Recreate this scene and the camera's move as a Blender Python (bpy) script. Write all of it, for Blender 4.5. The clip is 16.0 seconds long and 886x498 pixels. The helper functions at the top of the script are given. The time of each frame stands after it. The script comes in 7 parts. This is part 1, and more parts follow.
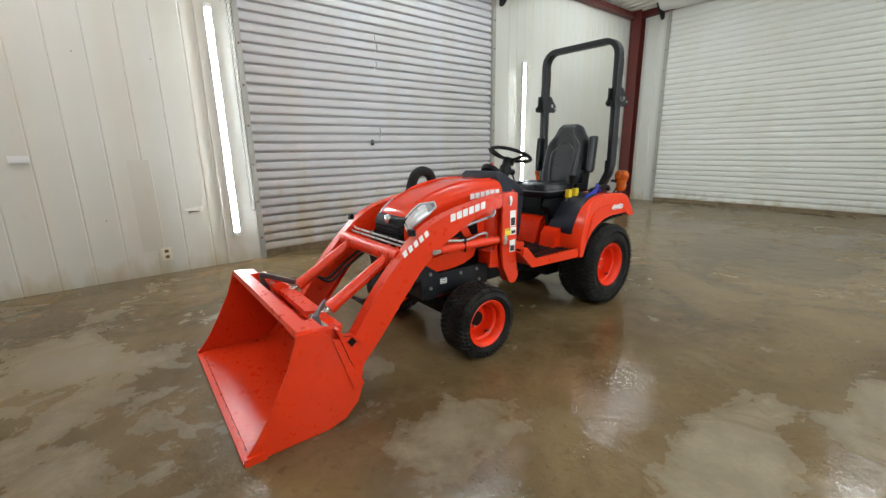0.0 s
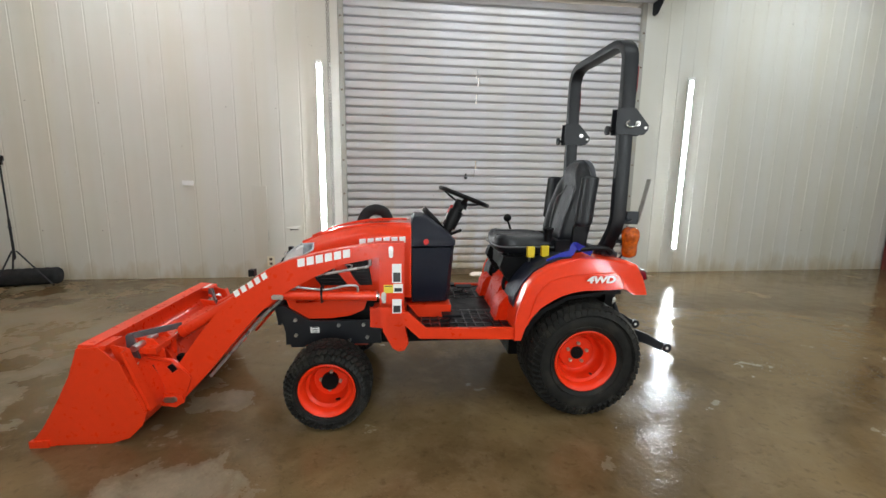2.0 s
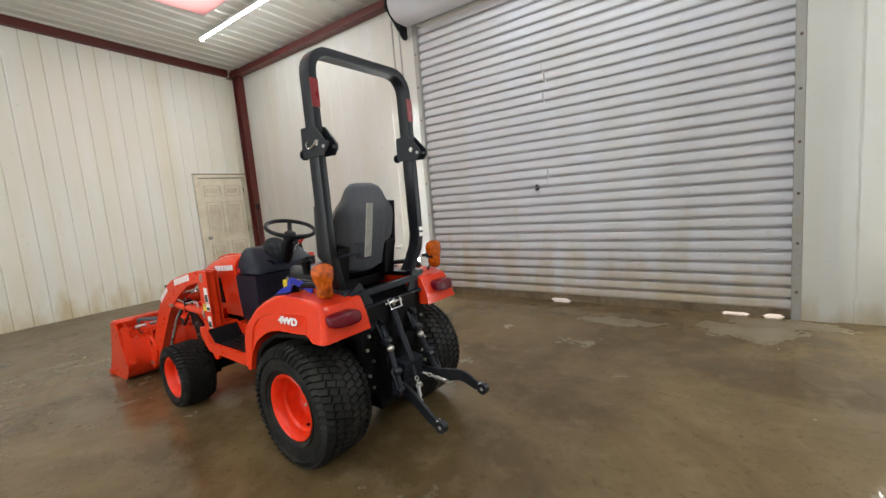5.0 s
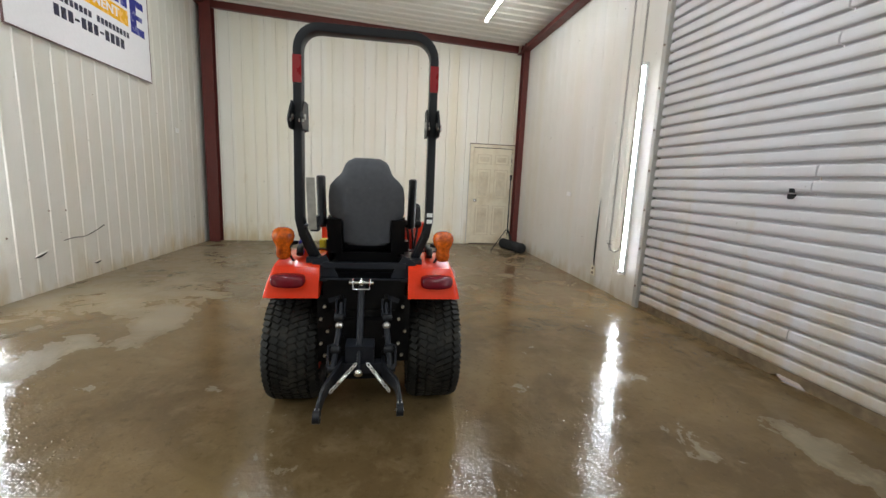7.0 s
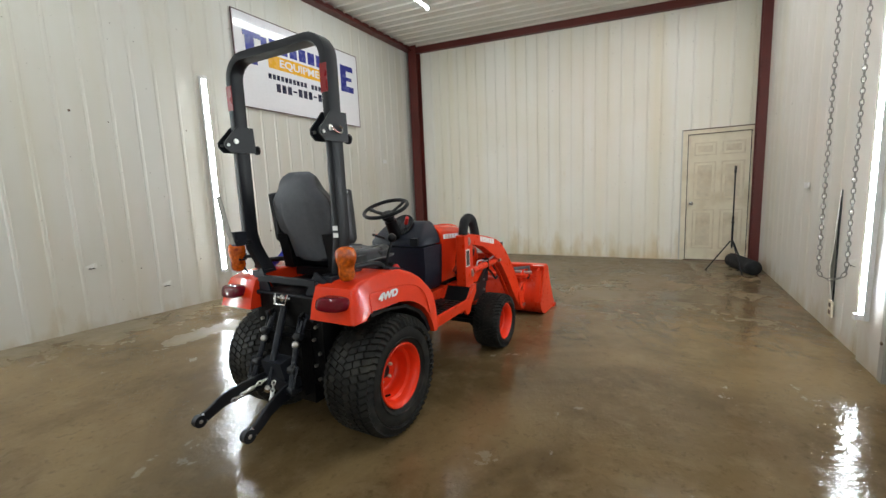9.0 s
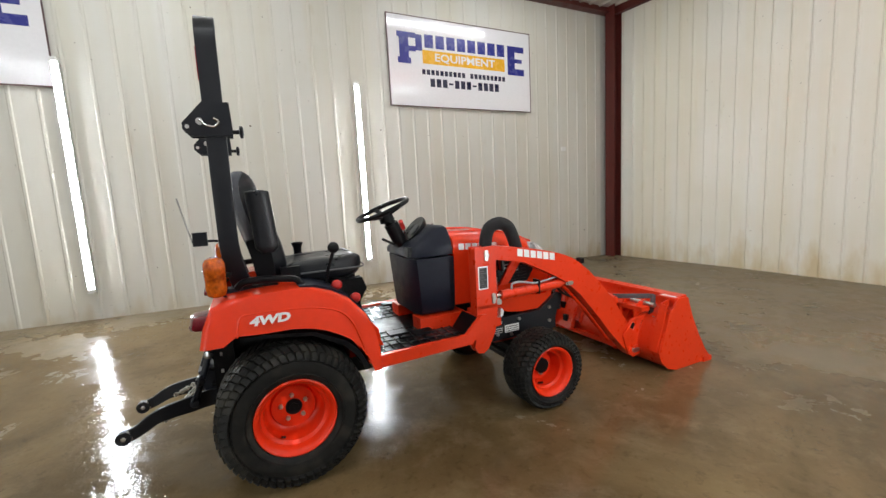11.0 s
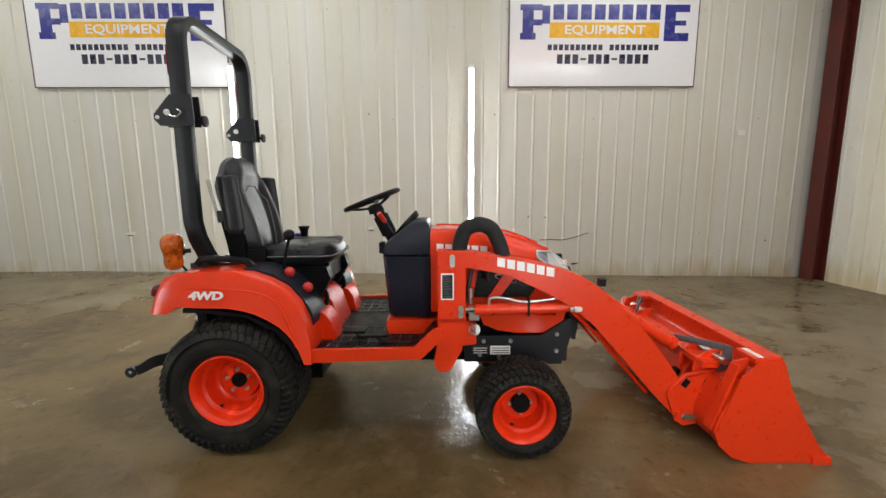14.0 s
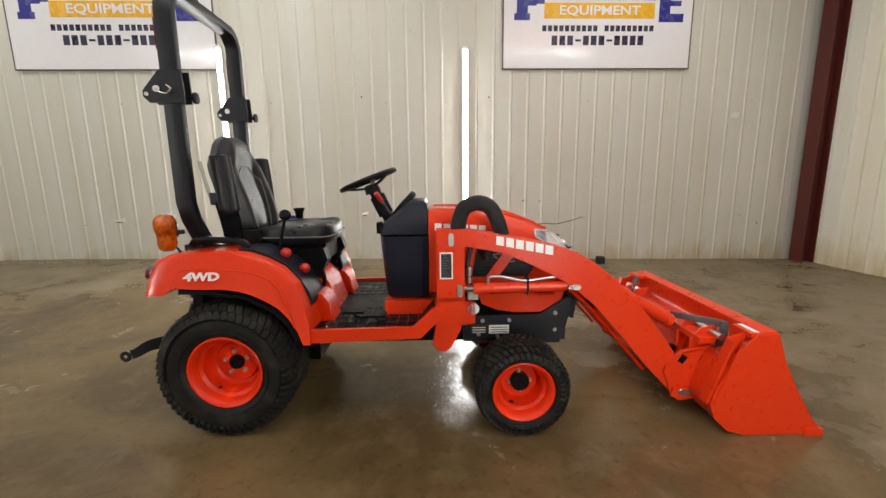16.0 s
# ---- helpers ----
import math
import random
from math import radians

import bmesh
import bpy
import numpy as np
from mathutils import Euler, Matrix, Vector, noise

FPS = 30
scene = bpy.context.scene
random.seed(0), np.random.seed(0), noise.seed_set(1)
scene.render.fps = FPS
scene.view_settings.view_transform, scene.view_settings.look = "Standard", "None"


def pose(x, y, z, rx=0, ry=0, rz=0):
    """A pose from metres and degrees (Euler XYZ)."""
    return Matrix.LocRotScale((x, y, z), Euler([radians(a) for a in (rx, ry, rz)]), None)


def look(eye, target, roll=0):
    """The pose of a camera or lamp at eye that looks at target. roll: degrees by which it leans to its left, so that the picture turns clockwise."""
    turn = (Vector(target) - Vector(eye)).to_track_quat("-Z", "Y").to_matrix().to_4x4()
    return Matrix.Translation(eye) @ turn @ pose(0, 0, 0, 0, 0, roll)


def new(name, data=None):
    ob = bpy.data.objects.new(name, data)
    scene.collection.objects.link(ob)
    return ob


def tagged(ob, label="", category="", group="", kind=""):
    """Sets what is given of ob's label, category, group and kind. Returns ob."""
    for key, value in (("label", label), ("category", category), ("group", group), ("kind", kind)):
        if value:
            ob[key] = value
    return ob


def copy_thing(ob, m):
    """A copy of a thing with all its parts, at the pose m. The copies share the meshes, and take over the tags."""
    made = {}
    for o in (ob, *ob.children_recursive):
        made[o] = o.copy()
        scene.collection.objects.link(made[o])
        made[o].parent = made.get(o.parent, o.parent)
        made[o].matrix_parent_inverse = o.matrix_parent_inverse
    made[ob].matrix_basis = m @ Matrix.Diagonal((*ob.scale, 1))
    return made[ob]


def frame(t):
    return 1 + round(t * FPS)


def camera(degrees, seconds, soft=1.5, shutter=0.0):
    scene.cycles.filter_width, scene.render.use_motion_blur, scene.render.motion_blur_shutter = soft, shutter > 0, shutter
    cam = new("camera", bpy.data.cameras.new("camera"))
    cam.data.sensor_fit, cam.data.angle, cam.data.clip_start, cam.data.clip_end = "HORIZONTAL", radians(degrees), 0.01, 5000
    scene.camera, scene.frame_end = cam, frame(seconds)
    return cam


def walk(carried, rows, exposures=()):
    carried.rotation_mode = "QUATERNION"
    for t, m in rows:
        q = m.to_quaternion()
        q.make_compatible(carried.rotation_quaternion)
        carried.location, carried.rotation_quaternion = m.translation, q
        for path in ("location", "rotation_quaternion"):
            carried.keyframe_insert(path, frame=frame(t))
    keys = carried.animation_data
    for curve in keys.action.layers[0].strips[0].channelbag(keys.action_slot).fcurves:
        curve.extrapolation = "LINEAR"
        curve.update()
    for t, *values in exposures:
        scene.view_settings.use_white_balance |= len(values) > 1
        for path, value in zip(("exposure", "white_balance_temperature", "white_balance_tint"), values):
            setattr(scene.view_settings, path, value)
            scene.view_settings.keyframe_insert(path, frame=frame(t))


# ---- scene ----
cam = camera(94.0, 16.0)
PATH = [
    (0, (-0.092, -0.481, 1.255), (1.132, 1.028, 0.783), -0.9),
    (0.2, (0.077, -0.565, 1.250), (1.175, 1.059, 0.857), -2.0),
    (0.5, (0.382, -0.727, 1.244), (1.322, 1.000, 0.881), -0.2),
    (1, (0.884, -0.811, 1.239), (1.409, 1.093, 0.921), -0.3),
    (1.5, (1.405, -0.828, 1.261), (1.838, 1.080, 0.850), 1.2),
    (2, (1.925, -0.880, 1.308), (2.159, 1.077, 0.976), 0.8),
    (2.5, (2.472, -0.836, 1.290), (2.588, 1.124, 0.907), 1.1),
    (3, (3.020, -0.814, 1.287), (3.080, 1.161, 0.973), 1.9),
    (3.2, (3.229, -0.789, 1.322), (3.115, 1.176, 0.971), 0.2),
    (5.3, (5.059, 0.236, 1.314), (3.756, 1.741, 1.114), -2.3),
    (5.5, (5.196, 0.374, 1.311), (3.789, 1.786, 1.140), -0.5),
    (6, (5.366, 0.799, 1.303), (3.668, 1.829, 1.064), -1.7),
    (6.5, (5.440, 1.279, 1.323), (3.594, 1.997, 1.049), 0.5),
    (7, (5.482, 1.754, 1.337), (3.533, 2.065, 1.011), 2.5),
    (7.5, (5.368, 2.239, 1.329), (3.391, 2.388, 1.065), 0.1),
    (8, (5.284, 2.732, 1.321), (3.311, 2.507, 1.084), -0.1),
    (8.5, (5.070, 3.112, 1.296), (3.208, 2.436, 1.015), 1.1),
    (9, (4.751, 3.466, 1.296), (3.013, 2.513, 1.027), -2.4),
    (9.5, (4.423, 3.769, 1.290), (2.968, 2.447, 0.920), -1.3),
    (9.7, (4.200, 3.843, 1.275), (2.825, 2.429, 0.945), -1.5),
    (10, (3.989, 3.916, 1.262), (2.734, 2.389, 0.959), -2.0),
    (10.2, (3.819, 3.967, 1.269), (2.622, 2.392, 0.973), -2.7),
    (12.3, (2.401, 4.098, 1.265), (2.072, 2.143, 0.998), -0.2),
    (12.5, (2.317, 4.086, 1.248), (2.035, 2.126, 0.965), -0.2),
    (13, (2.100, 4.041, 1.251), (1.885, 2.072, 0.969), 0.1),
    (13.5, (1.991, 4.042, 1.275), (1.925, 2.064, 0.991), 0.2),
    (14, (2.016, 4.070, 1.273), (1.972, 2.092, 0.975), -0.4),
    (14.5, (2.037, 4.077, 1.253), (1.979, 2.099, 0.959), -0.2),
    (15, (2.041, 4.072, 1.247), (1.994, 2.092, 0.968), -0.5),
    (15.5, (2.038, 4.067, 1.238), (1.994, 2.089, 0.945), -0.2),
    (16, (2.044, 4.062, 1.229), (1.966, 2.095, 0.873), -0.7),
]
walk(cam, [(t, look(eye, target, roll)) for t, eye, target, roll in PATH], exposures=[
    (0, 0.10, 6400, 7), (1.5, 0, 6450, 8), (3.2, 0, 6500, 14), (5.5, 0, 6500, 11), (8, -0.02, 6470, 10), (9, -0.07, 6450, 9), (9.5, 0.05, 6490, 11), (10.2, 0.05, 6550, 13), (12.3, 0.04, 6750, 12), (14, 0, 6850, 12), (15, 0, 7000, 13), (16, 0, 7200, 15)])

# ---- world and exposure ----
world = bpy.data.worlds.new("world")
scene.world = world
world.use_nodes = True
sky = world.node_tree.nodes.new("ShaderNodeTexSky")
sky.sky_type, sky.sun_disc = "NISHITA", False
sky.sun_elevation, sky.sun_rotation = radians(40), 0.0
sky.air_density, sky.dust_density, sky.ozone_density = 0.7, 6.0, 0.3
background = world.node_tree.nodes["Background"]
background.inputs["Strength"].default_value = 0.15
world.node_tree.links.new(sky.outputs[0], background.inputs["Color"])
scene.view_settings.exposure = 0.0
sun = new("sun", bpy.data.lights.new("sun", "SUN"))
sun.data.energy, sun.data.angle, sun.data.color = 3.0, radians(0.5), (1.0, 0.96, 0.90)
sun.matrix_world = pose(0, 30, 20, -50, 0, 0)
WALL_GLOW, CEILING_GLOW = 112.0, 89.0

# ---- mesh helpers ----


def link_mesh(name, bm, material, smooth=35):
    me = bpy.data.meshes.new(name)
    bmesh.ops.recalc_face_normals(bm, faces=bm.faces)
    bm.to_mesh(me)
    bm.free()
    for m in material if isinstance(material, (list, tuple)) else [material]:
        me.materials.append(m)
    if smooth:
        me.polygons.foreach_set("use_smooth", [True] * len(me.polygons))
        me.set_sharp_from_angle(angle=radians(smooth))
    return me


def part(name, bm, material, parent=None, label="", smooth=35):
    ob = new(name, link_mesh(name, bm, material, smooth))
    ob.parent = parent
    if label:
        ob["label"] = label
    return ob


def empty(name, m=None, parent=None):
    ob = new(name)
    ob.empty_display_size = 0.1
    if m is not None:
        ob.matrix_world = m
    ob.parent = parent
    return ob


def soften(bm, faces, width, seg=2):
    if width > 0:
        edges = list({e for f in faces for e in f.edges if len(e.link_faces) == 2 and e.calc_face_angle(0) > 0.6})
        bmesh.ops.bevel(bm, geom=edges, offset=width, segments=seg, profile=0.7, affect="EDGES", clamp_overlap=True)


def box(bm, x0, x1, y0, y1, z0, z1, b=0.0, seg=2, m=None):
    v = [bm.verts.new((x, y, z)) for x in (x0, x1) for y in (y0, y1) for z in (z0, z1)]
    if m is not None:
        for w in v:
            w.co = m @ w.co
    idx = [(0, 1, 3, 2), (4, 6, 7, 5), (0, 4, 5, 1), (2, 3, 7, 6), (0, 2, 6, 4), (1, 5, 7, 3)]
    faces = [bm.faces.new([v[i] for i in q]) for q in idx]
    soften(bm, faces, b, seg)
    return bm


def prism(bm, pts, y0, y1, b=0.0, seg=2):
    """A side outline in x and z, drawn out along y."""
    a = [bm.verts.new((x, y0, z)) for x, z in pts]
    c = [bm.verts.new((x, y1, z)) for x, z in pts]
    n = len(pts)
    faces = [bm.faces.new(a), bm.faces.new(c[::-1])]
    faces += [bm.faces.new((a[i], c[i], c[(i + 1) % n], a[(i + 1) % n])) for i in range(n)]
    soften(bm, faces, b, seg)
    return bm


def glide(pts, n=6):
    """A smooth line through the points."""
    p = [Vector(q) for q in pts]
    p = [2 * p[0] - p[1]] + p + [2 * p[-1] - p[-2]]
    out = []
    for i in range(1, len(p) - 2):
        a, b, c, d = p[i - 1:i + 3]
        for k in range(n):
            t = k / n
            out.append(0.5 * (2 * b + (c - a) * t + (2 * a - 5 * b + 4 * c - d) * t * t + (3 * b - a - 3 * c + d) * t ** 3))
    return out + [p[-2]]


def sweep(bm, path, section, closed=False, up=(0, 0, 1), cap=True):
    """Carries a flat outline along a path; up steadies it."""
    p = [Vector(q) for q in path]
    n, rings = len(p), []
    u0 = Vector(up)
    for i in range(n):
        if closed:
            d = (p[(i + 1) % n] - p[i - 1]).normalized()
        else:
            d = (p[min(i + 1, n - 1)] - p[max(i - 1, 0)]).normalized()
        side = d.cross(u0)
        if side.length < 1e-3:
            side = d.orthogonal()
        side.normalize()
        upv = side.cross(d)
        if not closed and 0 < i < n - 1:
            k = 1 / max(0.5, math.cos((p[i + 1] - p[i]).angle(p[i] - p[i - 1], 0) / 2))
        else:
            k = 1
        rings.append([bm.verts.new(p[i] + side * (a * k) + upv * b) for a, b in section])
    m = len(section)
    for i in range(n if closed else n - 1):
        r, s = rings[i], rings[(i + 1) % n]
        for j in range(m):
            bm.faces.new((r[j], r[(j + 1) % m], s[(j + 1) % m], s[j]))
    if not closed and cap:
        bm.faces.new(rings[0][::-1])
        bm.faces.new(rings[-1])
    return bm


def ring(r, n=10, ry=None):
    return [(r * math.cos(2 * math.pi * i / n), (ry or r) * math.sin(2 * math.pi * i / n)) for i in range(n)]


def rect(w, h, c=0.0):
    if c <= 0:
        return [(-w / 2, -h / 2), (w / 2, -h / 2), (w / 2, h / 2), (-w / 2, h / 2)]
    out = []
    for sx, sy, a0 in ((1, -1, -90), (1, 1, 0), (-1, 1, 90), (-1, -1, 180)):
        for k in range(3):
            a = radians(a0 + 45 * k)
            out.append((sx * (w / 2 - c) + c * math.cos(a), sy * (h / 2 - c) + c * math.sin(a)))
    return out


def tube(bm, path, r, n=10, closed=False, up=(0, 0, 1)):
    return sweep(bm, path, ring(r, n), closed, up)


def rod(bm, a, b, r, n=12):
    a, b = Vector(a), Vector(b)
    d = (b - a).normalized()
    up = (0, 0, 1) if abs(d.z) < 0.9 else (1, 0, 0)
    return sweep(bm, [a, b], ring(r, n), up=up)


def lathe(bm, prof, n=32, centre=(0, 0, 0), axis="y", close=False):
    """Turns an outline of (radius, place along the axis) round the axis."""
    c, rings = Vector(centre), []
    for r, a in prof:
        row = []
        for i in range(n):
            t = 2 * math.pi * i / n
            u, v = r * math.cos(t), r * math.sin(t)
            row.append(bm.verts.new(c + Vector({"y": (u, a, v), "z": (u, v, a), "x": (a, u, v)}[axis])))
        rings.append(row)
    k = len(rings)
    for j in range(k if close else k - 1):
        r, s = rings[j], rings[(j + 1) % k]
        for i in range(n):
            bm.faces.new((r[i], r[(i + 1) % n], s[(i + 1) % n], s[i]))
    if not close:
        for row in (rings[0], rings[-1][::-1]):
            bm.faces.new(row)
    return bm


def ball(bm, centre, rx, ry, rz, n=16, m=None):
    s = bmesh.ops.create_uvsphere(bm, u_segments=n, v_segments=n // 2, radius=1.0)
    for v in s["verts"]:
        q = Vector((v.co.x * rx, v.co.y * ry, v.co.z * rz))
        v.co = Vector(centre) + (m @ q if m is not None else q)
    return bm


def loft(bm, rings):
    rows = [[bm.verts.new(q) for q in r] for r in rings]
    n = len(rows[0])
    for r, s in zip(rows, rows[1:]):
        for i in range(n):
            bm.faces.new((r[i], r[(i + 1) % n], s[(i + 1) % n], s[i]))
    bm.faces.new(rows[0][::-1])
    bm.faces.new(rows[-1])
    return bm


def words(text, size, depth=0.001, bold=0.0):
    """Raised letters in the built-in font, flat in x and y, as a bmesh."""
    cu = bpy.data.curves.new("words", "FONT")
    cu.body, cu.size, cu.extrude, cu.align_x, cu.align_y = text, size, depth, "CENTER", "CENTER"
    cu.resolution_u = 3
    cu.offset = bold
    ob = bpy.data.objects.new("words", cu)
    scene.collection.objects.link(ob)
    me = ob.to_mesh()
    bm = bmesh.new()
    bm.from_mesh(me)
    ob.to_mesh_clear()
    bpy.data.objects.remove(ob)
    bpy.data.curves.remove(cu)
    return bm


B = bmesh.new

# ---- materials ----


def material(name, base, rough=0.5, metal=0.0, coat=0.0, grain=0.0, grain_scale=40.0, bump=0.0, bump_scale=80.0, dirt=None, dirt_amount=0.0, dirt_scale=3.0, rough_vary=0.1, glow=0.0, per_piece=0.0, spec=0.5):
    """A painted, moulded or raw surface with fine grain, larger stains and a fine relief."""
    mt = bpy.data.materials.new(name)
    mt.use_nodes = True
    nt = mt.node_tree
    N, L = nt.nodes, nt.links
    b = N["Principled BSDF"]
    b.inputs["Metallic"].default_value = metal
    b.inputs["Coat Weight"].default_value = coat
    b.inputs["Coat Roughness"].default_value = 0.08
    b.inputs["Specular IOR Level"].default_value = spec
    co = N.new("ShaderNodeTexCoord")

    def noise(scale, detail=5.0):
        t = N.new("ShaderNodeTexNoise")
        t.inputs["Scale"].default_value, t.inputs["Detail"].default_value = scale, detail
        L.new(co.outputs["Object"], t.inputs["Vector"])
        return t.outputs["Fac"]

    def ramp(x, lo, hi, a, c):
        r = N.new("ShaderNodeMapRange")
        r.inputs["From Min"].default_value, r.inputs["From Max"].default_value = lo, hi
        r.inputs["To Min"].default_value, r.inputs["To Max"].default_value = a, c
        L.new(x, r.inputs["Value"])
        return r.outputs["Result"]

    def mix(fac, a, c):
        x = N.new("ShaderNodeMix")
        x.data_type = "RGBA"
        for i, v in ((0, fac), (6, a), (7, c)):
            if hasattr(v, "is_linked"):
                L.new(v, x.inputs[i])
            else:
                x.inputs[i].default_value = v if i == 0 else (*v, 1)
        return x.outputs[2]

    col = mix(ramp(noise(grain_scale), 0.3, 0.7, 0, 1), [c * (1 - grain) for c in base], [min(1, c * (1 + grain)) for c in base])
    if per_piece:
        info = N.new("ShaderNodeObjectInfo")
        col = mix(ramp(info.outputs["Random"], 0, 1, 0, per_piece), col, [c * 0.6 for c in base])
    if dirt is not None:
        col = mix(ramp(noise(dirt_scale, 8.0), 0.5, 0.75, 0, dirt_amount), col, dirt)
    L.new(col, b.inputs["Base Color"])
    L.new(ramp(noise(dirt_scale * 4), 0.3, 0.7, max(0.02, rough - rough_vary), min(1, rough + rough_vary)), b.inputs["Roughness"])
    if bump:
        bp = N.new("ShaderNodeBump")
        bp.inputs["Strength"].default_value, bp.inputs["Distance"].default_value = bump, 0.002
        L.new(noise(bump_scale), bp.inputs["Height"])
        L.new(bp.outputs["Normal"], b.inputs["Normal"])
    if glow:
        b.inputs["Emission Color"].default_value = (*base, 1)
        b.inputs["Emission Strength"].default_value = glow
    return mt


ORANGE = material("orange_paint", (0.72, 0.040, 0.008), 0.30, spec=0.34, grain=0.03, dirt=(0.66, 0.04, 0.01), dirt_amount=0.06, dirt_scale=7, rough_vary=0.04)
ORANGE_PLASTIC = material("orange_hood", (0.72, 0.040, 0.009), 0.14, spec=0.40, grain=0.03, dirt=(0.66, 0.035, 0.008), dirt_amount=0.08, rough_vary=0.02)
RIM_ORANGE = material("rim_paint", (0.80, 0.034, 0.006), 0.33, spec=0.32, grain=0.05, dirt=(0.5, 0.03, 0.012), dirt_amount=0.1, dirt_scale=5, rough_vary=0.04)
ORANGE_DULL = material("worn_orange_paint", (0.70, 0.028, 0.004), 0.32, spec=0.08, grain=0.05, dirt=(0.35, 0.03, 0.012), dirt_amount=0.35, dirt_scale=9)
LEVER_GREY = material("grey_lever", (0.085, 0.083, 0.088), 0.45, grain=0.12)
DASH_GREY = material("dark_grey_plastic", (0.010, 0.012, 0.021), 0.42, spec=0.22, grain=0.1, bump=0.25, bump_scale=400, dirt=(0.05, 0.05, 0.052), dirt_amount=0.1)
BLACK_PAINT = material("black_paint", (0.008, 0.009, 0.012), 0.42, spec=0.34, rough_vary=0.03, grain=0.1, dirt=(0.02, 0.019, 0.018), dirt_amount=0.15)
BLACK_PLASTIC = material("black_plastic", (0.003, 0.003, 0.004), 0.40, spec=0.2, grain=0.15, bump=0.2, bump_scale=300, dirt=(0.018, 0.018, 0.018), dirt_amount=0.12)
VINYL = material("black_vinyl", (0.010, 0.011, 0.014), 0.36, spec=0.4, grain=0.12, bump=0.35, bump_scale=250, dirt=(0.035, 0.035, 0.036), dirt_amount=0.12)
# light grey stands in for the highlights along the seat's creases
HIGHLIGHT_PIPING = material("highlight_grey_piping", (0.11, 0.11, 0.115), 0.4, grain=0.1)
SEAT_SHELL = material("grey_seat_shell", (0.080, 0.083, 0.095), 0.5, spec=0.35, grain=0.08, bump=0.25, bump_scale=350, dirt=(0.12, 0.12, 0.12), dirt_amount=0.25)
RUBBER = material("tyre_rubber", (0.012, 0.0115, 0.0105), 0.6, spec=0.2, grain=0.2, bump=0.4, bump_scale=120, dirt=(0.046, 0.042, 0.033), dirt_amount=0.8, dirt_scale=9)
FOAM = material("black_foam", (0.012, 0.012, 0.013), 0.9, grain=0.2, bump=0.6, bump_scale=200)
STEEL = material("bare_steel", (0.62, 0.61, 0.59), 0.36, metal=1.0, grain=0.12, dirt=(0.2, 0.16, 0.12), dirt_amount=0.4)
DULL_BLADE = material("dull_blade", (0.34, 0.33, 0.30), 0.6, metal=0.3, grain=0.12, dirt=(0.16, 0.13, 0.10), dirt_amount=0.5)
CHROME = material("chrome", (0.75, 0.75, 0.76), 0.12, metal=1.0, grain=0.05)
GREY_STEEL = material("grey_painted_steel", (0.013, 0.015, 0.021), 0.42, spec=0.26, grain=0.1, dirt=(0.07, 0.063, 0.052), dirt_amount=0.16)
# wet gloss, plus a lighter grey that paints in the ribs' glint
GLINT_RIB = material("glint_grey_rubber_rib", (0.026, 0.026, 0.027), 0.16, spec=0.55, grain=0.2)
CAST = material("cast_iron_black", (0.003, 0.003, 0.0034), 0.5, spec=0.12, grain=0.2, bump=0.5, bump_scale=60, dirt=(0.022, 0.019, 0.016), dirt_amount=0.2)
# its mottling is no dirt, it paints the lens's inner glints and dark depth
AMBER = material("amber_lens", (0.52, 0.092, 0.003), 0.10, coat=0.5, grain=0.45, grain_scale=60, bump=0.5, bump_scale=45, rough_vary=0.04, dirt=(0.13, 0.008, 0.001), dirt_amount=1.0, dirt_scale=24)
RED_LENS = material("red_lens", (0.12, 0.002, 0.008), 0.14, spec=0.3, grain=0.1, rough_vary=0.03)
RED_TAPE = material("red_reflector", (0.24, 0.006, 0.010), 0.3)
CLEAR_LENS = material("headlight_lens", (0.22, 0.23, 0.245), 0.08, coat=0.8, grain=0.5, grain_scale=18, rough_vary=0.03)
WHITE_DECAL = material("white_decal", (0.84, 0.84, 0.82), 0.4, grain=0.04)
YELLOW_DECAL = material("yellow_decal", (0.78, 0.62, 0.05), 0.4, grain=0.05)
BLACK_DECAL = material("black_decal", (0.02, 0.02, 0.02), 0.4, grain=0.05)
YELLOW_KNOB = material("yellow_knob", (0.70, 0.50, 0.02), 0.4)
RED_KNOB = material("red_knob", (0.55, 0.025, 0.02), 0.35)
BLUE_STRAP = material("blue_strap", (0.01, 0.02, 0.32), 0.5, grain=0.2)
NUT = material("zinc_plated_nut", (0.56, 0.47, 0.36), 0.35, metal=0.35, grain=0.1)
COPPER_RED = material("dull_red_paint", (0.42, 0.05, 0.025), 0.5, grain=0.15, dirt=(0.1, 0.05, 0.04), dirt_amount=0.4)
HOSE = material("hydraulic_hose", (0.015, 0.015, 0.016), 0.5, grain=0.15)
HOSE_GREY = material("steel_hose", (0.50, 0.50, 0.50), 0.32, metal=0.7, grain=0.15)

WALL_BACK = material("wall_core", (0.55, 0.54, 0.50), 0.7, grain=0.05)
BEAM_RED = material("oxide_red_steel", (0.105, 0.016, 0.012), 0.45, grain=0.12, grain_scale=12, dirt=(0.06, 0.015, 0.012), dirt_amount=0.5, bump=0.15)
GUIDE_GREY = material("grey_door_guide", (0.36, 0.35, 0.32), 0.45, grain=0.06, dirt=(0.36, 0.28, 0.17), dirt_amount=0.6, dirt_scale=5)
# dark brown carries the shadow line along the door's foot
BAR_SHADE = material("shade_brown_bottom_bar", (0.20, 0.145, 0.085), 0.65, grain=0.2, grain_scale=20, dirt=(0.08, 0.05, 0.03), dirt_amount=0.7, dirt_scale=6)
